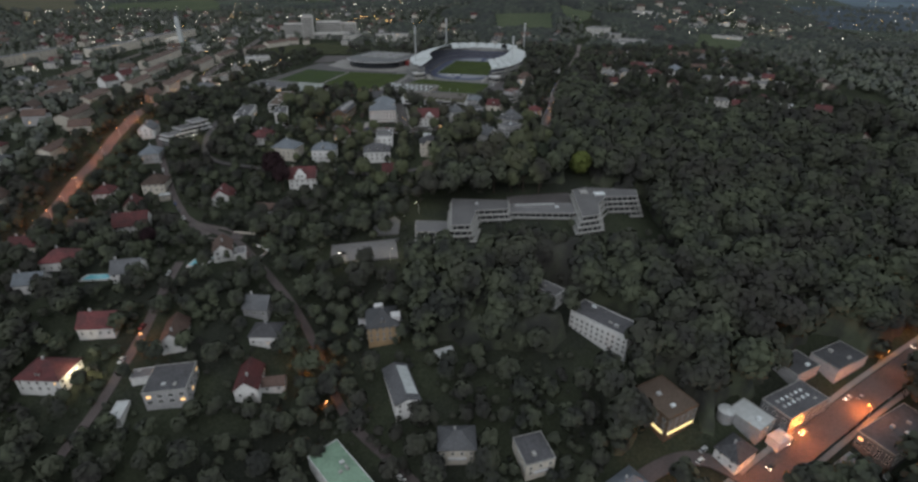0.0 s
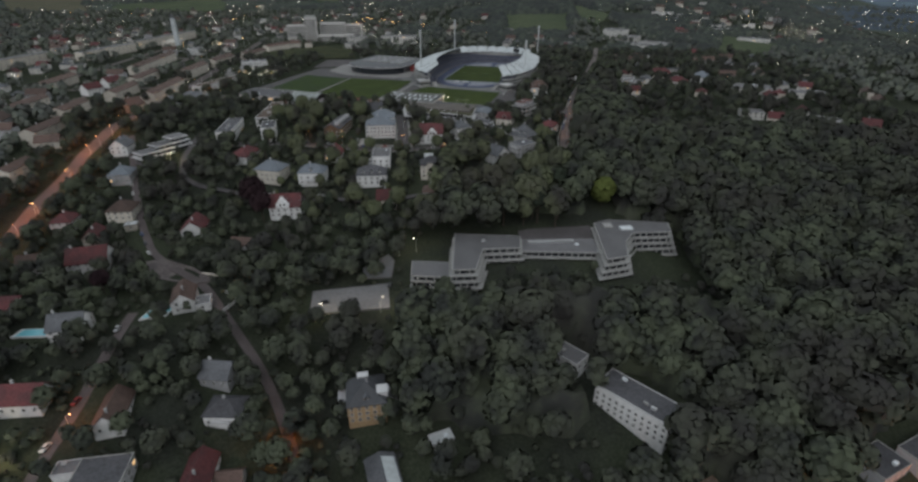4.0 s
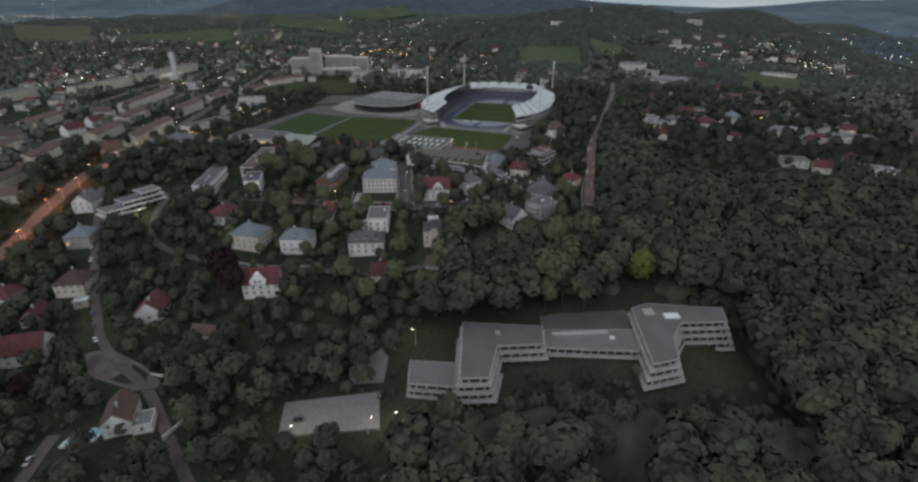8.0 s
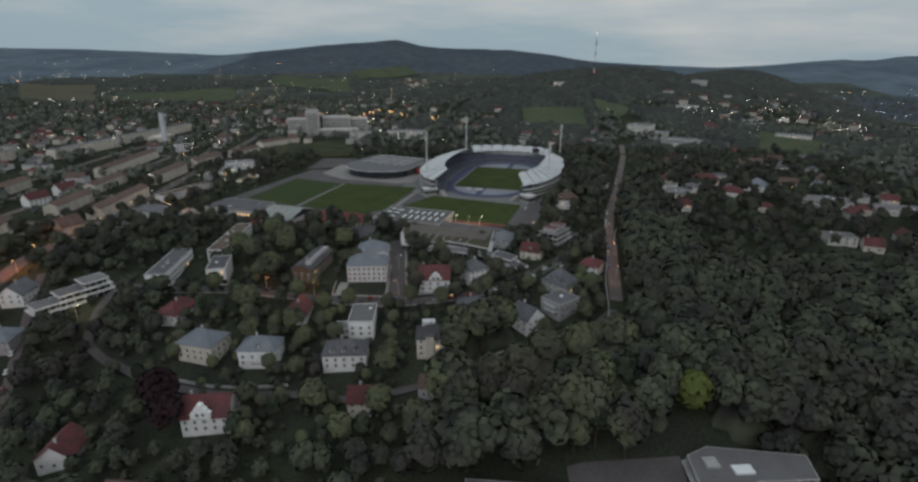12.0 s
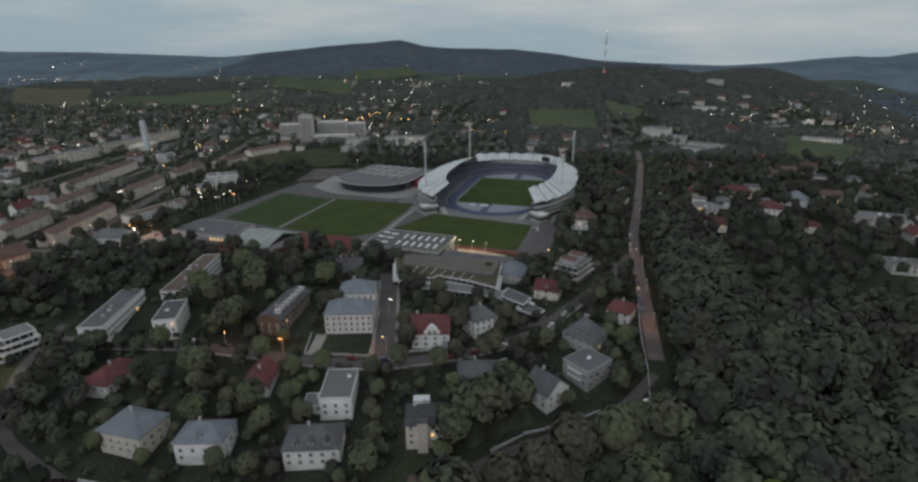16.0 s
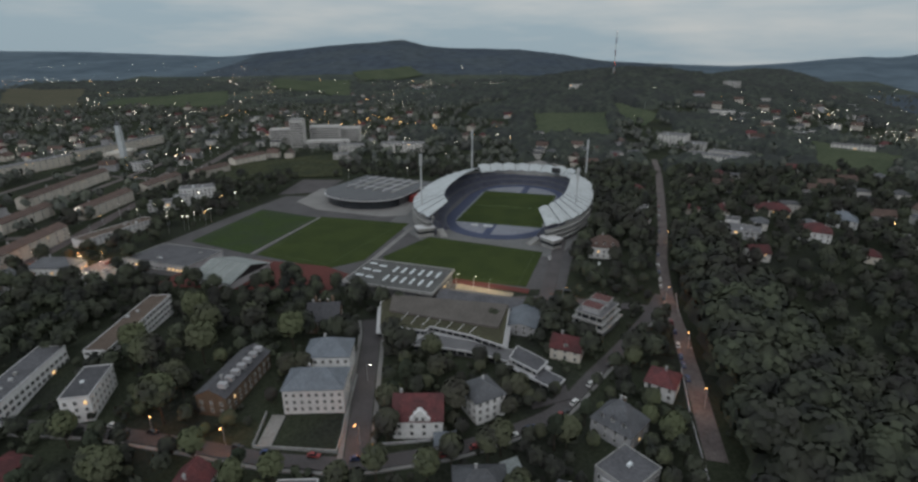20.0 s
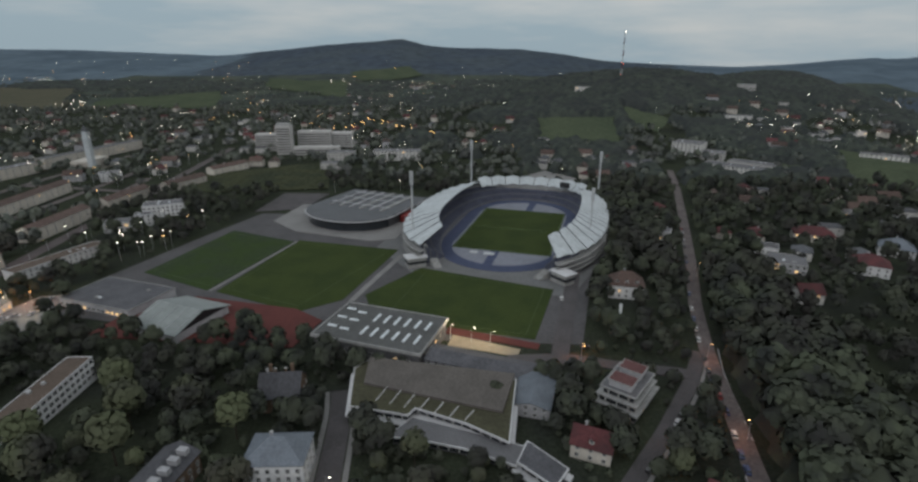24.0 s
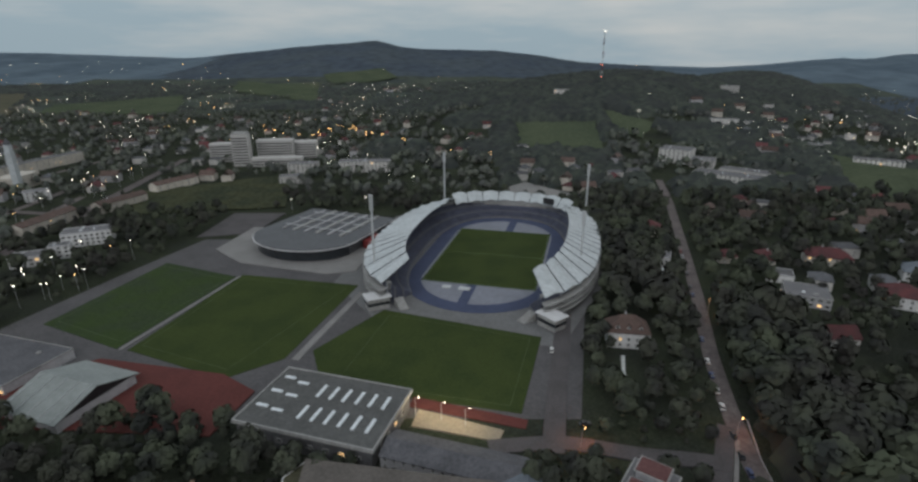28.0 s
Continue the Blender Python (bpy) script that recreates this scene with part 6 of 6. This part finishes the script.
for x, y, k, size in ((-129, 427, 0, 1.35), (-117, 437, 2, 1.3), (-136, 462, 2, 1.3), (-121, 474, 0, 1.35), (-128, 492, 2, 1.25), (-142, 508, 0, 1.3), (-108, 497, 2, 1.2), (-183, 414, 0, 1.1), (-96, 425, 1, 1.0), (-194, 470, 2, 1.2), (-152, 476, 0, 1.2), (-88, 489, 0, 1.25)):
    if free(x, y, 3):
        tree(x, y, k, size, x * 11, None, "large dark deciduous tree between blocks of flats")
        TAKEN.append((x, y, 4))
spots = []
y = 96.0
while y < 900:
    x = -330.0
    while x < 420:
        cell = 10.6 if wooded(x, y) > 0.9 else 7.6
        px, py = x + tree_rnd.uniform(-0.42, 0.42) * cell, y + tree_rnd.uniform(-0.42, 0.42) * 8.6
        if tree_rnd.rand() < wooded(px, py) and abs(px) < 120 + 0.95 * max(0, py + 60):
            dense = wooded(px, py) > 0.9
            k = tree_rnd.choice(6, p=(0.28, 0.2, 0.36, 0.06, 0.06, 0.04) if dense else (0.24, 0.26, 0.14, 0.18, 0.08, 0.10))
            s = tree_rnd.uniform(1.2, 2.05) if dense and py < 640 else tree_rnd.uniform(0.95, 1.35) if dense else tree_rnd.uniform(0.62, 1.15)
            if 335 < py < 480 and -150 < px < 75 and tree_rnd.rand() < 0.5:
                s *= 0.75
            if 505 < py < 552 and -205 < px < -72:
                s *= 0.8
            if 268 < py < 300 and -34 < px < 128:
                s *= 0.34
            elif 245 < py <= 268 and -34 < px < 128:
                s *= 0.55
            if free(px, py, KINDS[k][5] * s * 0.5):
                spots.append((px, py, int(k), s, tree_rnd.uniform(0, 360)))
        x += cell
    y += 7.6
# shrubs and small trees in the gardens
for _ in range(4900):
    px, py = tree_rnd.uniform(-330, 110), tree_rnd.uniform(110, 600)
    if (wooded(px, py) < 0.9 or (255 < py < 300 and -34 < px < 128)) and abs(px) < 120 + 0.95 * (py + 60) and free(px, py, 0.8):
        spots.append((px, py, int(tree_rnd.choice((3, 5, 5))), tree_rnd.uniform(0.35, 0.8), tree_rnd.uniform(0, 360)))
singles = [q for q in spots if q[3] > 0.7 and q[0] < 62 and 330 < q[1] < 480 and q[0] > -150][:210]
if len(singles) < 210:
    singles += [q for q in spots if q not in set(singles) and -160 < q[0] < 62 and 250 < q[1] <= 330 and wooded(q[0], q[1]) < 0.9][:210 - len(singles)]
chosen = set(singles)
for px, py, k, s, turn in singles:
    tree(px, py, k, s, turn)

STOCK = [[crown_arrays(KINDS[k][4], KINDS[k][5], (195, 160, 205, 66, 80, 30)[k], 90 + 7 * k + j, (9, 9, 9, 6, 10, 5)[k], (0.68, 0.68, 0.68, 0.70, 0.66, 0.72)[k]) for j in range(3)] for k in range(6)]


def wood(name, places, stock, label, mat, category="trees", sink=0.4):
    """Many trees as one mesh."""
    vs, fs, ns, n = [], [], [], 0
    for px, py, k, s, turn in places:
        v, f, w = stock[k][int(turn) % len(stock[k])]
        c, q = math.cos(radians(turn)) * s, math.sin(radians(turn)) * s
        vs.append(np.stack([v[:, 0] * c - v[:, 1] * q + px, v[:, 0] * q + v[:, 1] * c + py, v[:, 2] * s + ground_height(px, py) - sink], 1))
        fs.append(f + n)
        c, q = math.cos(radians(turn)), math.sin(radians(turn))
        ns.append(np.stack([w[:, 0] * c - w[:, 1] * q, w[:, 0] * q + w[:, 1] * c, w[:, 2]], 1))
        n += len(v)
    return tagged(part(name, raw_mesh(name, np.concatenate(vs), np.concatenate(fs), np.concatenate(ns)), mat), label, category, kind="stuff")


rest = [q for q in spots if q not in chosen]
wood("wood_near", [q for q in rest if q[1] < 330], STOCK, "dense dark green deciduous wood on a slope", LEAF_STUFF)
wood("wood_middle", [q for q in rest if 330 <= q[1] < 600], STOCK, "dark green deciduous trees between houses", LEAF_STUFF)
STOCK_FAR = [[crown_arrays(KINDS[k][4], KINDS[k][5], (90, 76, 94, 40, 50, 20)[k], 190 + 7 * k + j, (8, 8, 8, 6, 10, 5)[k], 0.95) for j in range(3)] for k in range(6)]
wood("wood_far", [q for q in rest if q[1] >= 600], STOCK_FAR, "dark green trees round a sports ground", LEAF_STUFF)

LOWSTOCK = [[crown_arrays(14, 6.0, 10, 300 + j, 3, 2.3) for j in range(5)]]


def woodland(x, y):
    """Above zero where the distant land is under closed woods."""
    v = noise.noise((x / 170, y / 170, 2.0)) + 0.5 * noise.noise((x / 55, y / 55, 9.0)) - 0.15
    v += 1.5 * bell(x, y, 915, 2080, 330, 480) + 1.3 * bell(x, y, 250, 1600, 420, 260) + 1.4 * bell(x, y, -1430, 2380, 300, 170)
    if x > 40:
        v += 0.45 if y < 1750 else 0.1
        v -= 0.55 * bell(x, y, 520, 1200, 200, 170)
        if y > 1650:
            v -= 2.0 * smooth(1080, 1300, x - 0.1 * (y - 2000))
    elif y < 1720:
        v -= 0.55 if x < -140 else 0.2
    return v


def canopy(name, x0, x1, y0, y1, step, mask, low, high, room, mat, label):
    """A closed wood: one bumpy roof of crowns that drops to the ground along its edges."""
    nx, ny = int((x1 - x0) / step), int((y1 - y0) / step)
    keep, vs = np.zeros((ny + 1, nx + 1), bool), []
    for j in range(ny + 1):
        for i in range(nx + 1):
            x, y = x0 + i * step + tree_rnd.uniform(-0.3, 0.3) * step, y0 + j * step + tree_rnd.uniform(-0.3, 0.3) * step
            z = ground_height(x, y)
            if 0 < i < nx and 0 < j < ny and abs(x) < 150 + 0.98 * y and mask(x, y) and free(x, y, room):
                keep[j, i] = True
                z += tree_rnd.uniform(low, high) + 3.0 * noise.noise((x / 30, y / 30, 4.0))
            else:
                z -= 1.5
            vs.append((x, y, z))
    fs = []
    for j in range(ny):
        for i in range(nx):
            if keep[j:j + 2, i:i + 2].any():
                a = j * (nx + 1) + i
                fs += [(a, a + 1, a + nx + 2), (a, a + nx + 2, a + nx + 1)]
    return tagged(part(name, raw_mesh(name, vs, fs), mat), label, "trees", kind="stuff")


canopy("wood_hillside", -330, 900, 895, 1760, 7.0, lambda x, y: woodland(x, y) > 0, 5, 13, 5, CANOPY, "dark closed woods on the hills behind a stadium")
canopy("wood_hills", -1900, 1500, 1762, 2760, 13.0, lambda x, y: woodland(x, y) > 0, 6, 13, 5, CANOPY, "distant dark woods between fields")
# added mid-height foliage sheet, so gaps between crowns stay shallow and less dark
canopy("understorey", -22, 420, 100, 640, 4.5, lambda x, y: wooded(x, y) > 0.93 and not (262 < y < 345 and -40 < x < 135), 10, 15, 7, LEAF_STUFF, "added foliage sheet that lightens the gaps between a wood's crowns")
far_spots = []
for _ in range(30000):
    py = 230 + 2500 * (tree_rnd.rand() ** 1.35)
    px = tree_rnd.uniform(-1.05, 1.0) * (py + 150)
    if -330 < px < 420 and py < 900:
        continue
    clump = noise.noise((px / 120, py / 120, 2.0)) + 0.5 * noise.noise((px / 40, py / 40, 9.0)) + (0.42 if py < 1650 else -0.05)
    if clump > 0.02 and (py < 1130 or woodland(px, py) < 0) and free(px, py, 4):
        far_spots.append((px, py, 0, tree_rnd.uniform(0.55, 1.0), tree_rnd.uniform(0, 360)))
# these trees take the leaf colour that is paled for haze
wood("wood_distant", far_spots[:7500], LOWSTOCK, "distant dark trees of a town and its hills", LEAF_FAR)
# ---- lamps ----
POLE = Geo().rod((0, 0, -0.3), (0, 0, 7.6), 0.11, 0.07, 6).rod((0, 0, 7.6), (1.4, 0, 7.9), 0.06, 0.05, 5).mesh("pole")
POLE.materials.append(STEEL)


def lamp_head(mat, s):
    me = Geo().box(1.5, 0, 7.75, 0.55 * s, 0.32 * s, 0.16 * s).mesh("lamp_head")
    me.materials.append(mat)
    return me


HEADS = {"warm": lamp_head(LAMP_WARM, 0.85), "white": lamp_head(LAMP_WHITE, 0.8)}


def street_lamp(x, y, kind="white", turn=0.0, watts=0.0):
    ob = thing("street_lamp", x, y, ground_height(x, y), turn, label="lit %s street lamp on a steel pole" % ("orange" if kind == "warm" else "white"), category="street lamp", group="street lamps")
    part("pole", POLE, None, ob)
    part("lamp_head", HEADS[kind], None, ob)
    if watts:
        lt = bpy.data.lights.new("lamp_light", "POINT")
        lt.energy, lt.shadow_soft_size, lt.color = watts, 0.4, (1.0, 0.25, 0.045) if kind == "warm" else (1.0, 0.82, 0.5)
        bulb = new("lamp_light", lt)
        bulb.parent, bulb.location = ob, (1.5, 0, 7.3)
    return ob


for k in range(9):
    s = -40 + 34 * k
    x, y = 121 + 0.862 * s, 139 + 0.507 * s
    off = 6.6 if k % 2 else -6.6
    street_lamp(x + 0.507 * off, y - 0.862 * off, "warm", 30 + (90 if k % 2 else -90), 9000)
for k, (x, y) in enumerate(((-268, 300), (-270, 330), (-274, 352), (-275, 390), (-277, 420), (-277, 450), (-287, 500), (-290, 545), (-296, 590), (-303, 650))):
    street_lamp(x, y, "warm", 180, 5200 if k < 7 else 300)
for k in range(15):
    y = 312 + 40 * k
    x = float(np.interp(y, [q[1] for q in MAIN_STREET], [q[0] for q in MAIN_STREET]))
    street_lamp(x + 6, y, "warm" if k < 5 or k % 3 == 0 else "white", 180)
for x, y, kind, watts in ((-66, 188, "warm", 2500), (-57, 166, "warm", 2500), (-145, 190, "warm", 1500), (-162, 172, "white", 2500), (-67, 254.5, "white", 700), (-52.7, 257, "white", 700), (-38.2, 259, "white", 700), (-34, 302, "white", 500), (-25, 306, "white", 600), (-8, 259, "white", 0), (-29, 262, "white", 500), 
                          (-108, 262, "warm", 250), (-44, 430, "warm", 500), (-49, 465, "white", 300), (-90, 428, "warm", 900), (-118, 432, "warm", 700), (60, 486, "warm", 500),
                          (90, 500, "warm", 900), (80, 455, "warm", 700), (98, 556, "warm", 700), (128, 650, "warm", 500), (-19, 566, "white", 1500), (-9, 562.5, "white", 1500), (0, 559.5, "white", 1500),
                          (40, 548, "warm", 1200), (-258, 584, "white", 2500), (-266, 592, "warm", 2000), (-240, 575, "white", 1200), (-250, 590, "warm", 1500), (43, 945, "white", 2000), (82, 936, "white", 2000), (105, 190, "white", 900), (-213, 411, "white", 1500)):
    street_lamp(x, y, kind, (x * 37) % 360, watts)

g_post, g_warm, g_white = Geo(), Geo(), Geo()
lr = random.Random(77)
for (ax, ay), (bx, by) in (((-242, 1255), (-218, 1330)), ((-218, 1330), (-150, 1255)), ((-150, 1255), (-84, 1130)), ((-330, 1300), (-242, 1255))):
    for k in range(6):
        x, y = ax + (bx - ax) * k / 6 + lr.uniform(-14, 14), ay + (by - ay) * k / 6 + lr.uniform(-22, 22)
        g_post.box(x, y, ground_height(x, y) - 0.3, 0.16, 0.16, 10)
        g_warm.box(x, y, ground_height(x, y) + 9.7, 0.9, 0.9, 0.7)
for _ in range(3000):
    u = lr.random() ** 1.25
    y = 640 + 2200 * u
    x = lr.uniform(-0.98, 0.9) * (y - 100)
    if (x > 90 and y < 1000 and lr.random() < 0.75) or (x > -200 and y < 1000 and lr.random() < 0.8) or (y > 900 and woodland(x, y) > 0):
        continue
    if not free(x, y, 1.5) or noise.noise((x / 170, y / 170, 6.0)) < -0.05 or bell(x, y, 915, 2080, 250, 420) > 0.25:
        continue
    z, h = ground_height(x, y), lr.uniform(8, 14)
    s = 0.18 + y / 3800
    g_post.box(x, y, z - 0.3, 0.14, 0.14, h + 0.3)
    (g_warm if lr.random() < 0.14 else g_white).box(x, y, z + h, s, s, s * 0.8)
for _ in range(130):
    y = lr.uniform(2300, 4150)
    x = lr.uniform(-0.9, -0.35) * y if lr.random() < 0.7 else lr.uniform(-0.3, 0.3) * y
    if ground_height(x, y) > 120:
        continue
    z, s = ground_height(x, y), 1.0
    g_post.box(x, y, z - 0.3, 0.2, 0.2, 12)
    (g_warm if lr.random() < 0.3 else g_white).box(x, y, z + 11, s, s, s)
for _ in range(80):
    x, y = lr.gauss(520, 110), lr.gauss(1180, 90)
    if free(x, y, 1):
        z = ground_height(x, y)
        g_post.box(x, y, z - 0.3, 0.14, 0.14, 12)
        (g_warm if lr.random() < 0.12 else g_white).box(x, y, z + 11, 0.45, 0.45, 0.4)
lamps = tagged(part("distant_lamps", g_post, STEEL), "many small lit street lamps of a town at dusk", "street lamp", kind="stuff")
part("warm_heads", g_warm, LAMP_WARM, lamps)
part("white_heads", g_white, LAMP_WHITE, lamps)

# ---- cars ----


def car_meshes():
    body = Geo().prism([(-2.1, -0.85), (2.1, -0.85), (2.15, 0.0), (2.1, 0.85), (-2.1, 0.85), (-2.15, 0.0)], 0.28, 0.82)
    cabin = Geo()
    cabin.add([(-1.7, -0.8, 0.8), (1.0, -0.8, 0.8), (1.0, 0.8, 0.8), (-1.7, 0.8, 0.8), (-1.3, -0.65, 1.42), (0.35, -0.65, 1.42), (0.35, 0.65, 1.42), (-1.3, 0.65, 1.42)],
              [(3, 2, 1, 0), (4, 5, 6, 7), (0, 1, 5, 4), (1, 2, 6, 5), (2, 3, 7, 6), (3, 0, 4, 7)])
    top = Geo().box(-0.45, 0, 1.40, 1.6, 1.28, 0.07)
    wheel = Geo().rod((0, -0.1, 0), (0, 0.1, 0), 0.32, n=12)
    light = Geo().box(2.1, 0, 0.55, 0.12, 0.35, 0.18)
    return body.mesh("body"), cabin.mesh("cabin"), top.mesh("roof"), wheel.mesh("wheel"), light.mesh("headlight")


C_BODY, C_CABIN, C_TOP, C_WHEEL, C_LIGHT = car_meshes()
C_CABIN.materials.append(GLASS)
C_WHEEL.materials.append(RUBBER)
C_LIGHT.materials.append(HEADLIGHT)
CAR_SETS = []
for pm in CAR_PAINTS:
    b, t = C_BODY.copy(), C_TOP.copy()
    b.materials.append(pm)
    t.materials.append(pm)
    CAR_SETS.append((b, t))


def car(x, y, turn, paint, z=None, lights=False):
    ob = thing("car", x, y, (ground_height(x, y) + 0.15) if z is None else z, turn, label=("%s car parked at the roadside" if not lights else "%s car with lit headlights on a main road") % ("white", "black", "silver", "red", "blue")[paint], category="car", group="cars")
    part("body", CAR_SETS[paint][0], None, ob)
    part("cabin", C_CABIN, None, ob)
    part("roof", CAR_SETS[paint][1], None, ob)
    for sx, sy in ((-1.3, -0.8), (1.3, -0.8), (-1.3, 0.8), (1.3, 0.8)):
        part("wheel", C_WHEEL, None, ob).location = (sx, sy, 0.32)
    if lights:
        for sy in (-0.6, 0.6):
            part("headlight", C_LIGHT, None, ob).location = (0, sy, 0)
    return ob


cr = random.Random(3)
for k in range(26):
    s = -40 + k * 8 + cr.uniform(-2, 2)
    lane = cr.choice((-4.3, -1.6, 1.6, 4.3))
    x, y = 121 + 0.862 * s + 0.507 * lane, 139.5 + 0.485 * s - 0.862 * lane
    car(x, y, 30 + (180 if lane < 0 else 0), cr.randrange(5), ground_height(x, y) + 0.2, True)


def park(line, side, first, last, gap, seed):
    r = random.Random(seed)
    d = 0
    for (ax, ay), (bx, by) in zip(line, line[1:]):
        L = math.hypot(bx - ax, by - ay)
        s = 0.0
        while s < L:
            if first < d + s < last and r.random() < 0.7:
                ux, uy = (bx - ax) / L, (by - ay) / L
                x, y = ax + ux * s + uy * side, ay + uy * s - ux * side
                car(x, y, math.degrees(math.atan2(uy, ux)), r.randrange(5), ground_height(x, y) + 0.5)
            s += gap
        d += L


park(CROSS_STREET, 2.2, 190, 330, 7, 1)
park(CROSS_STREET, -2.2, 60, 200, 16, 2)
park(EAST_ROAD, -2.6, 40, 330, 11, 3)
park(HILL_ROAD, 1.8, 60, 190, 12, 4)
park(GARDEN_LANE, 1.5, 10, 90, 12, 5)
for x, y, turn, paint in ((-250, 572, 20, 0), (-246, 575, 20, 2), (-242, 568, 20, 1), (-240, 578, 100, 0), (-247, 590, 100, 3), (-244, 596, 100, 2), (-66, 263, 10, 1), (-36, 276, 80, 1), (99, 147, 35, 0), (94, 144, 35, 0), (102, 151.5, 35, 2), (62, 402, 40, 0), (40, 612, 80, 0), (44, 560, 10, 1), (-22, 140, -40, 0)):
    car(x, y, turn, paint, ground_height(x, y) + (1.0 if x < -30 and y > 200 else 0.7))
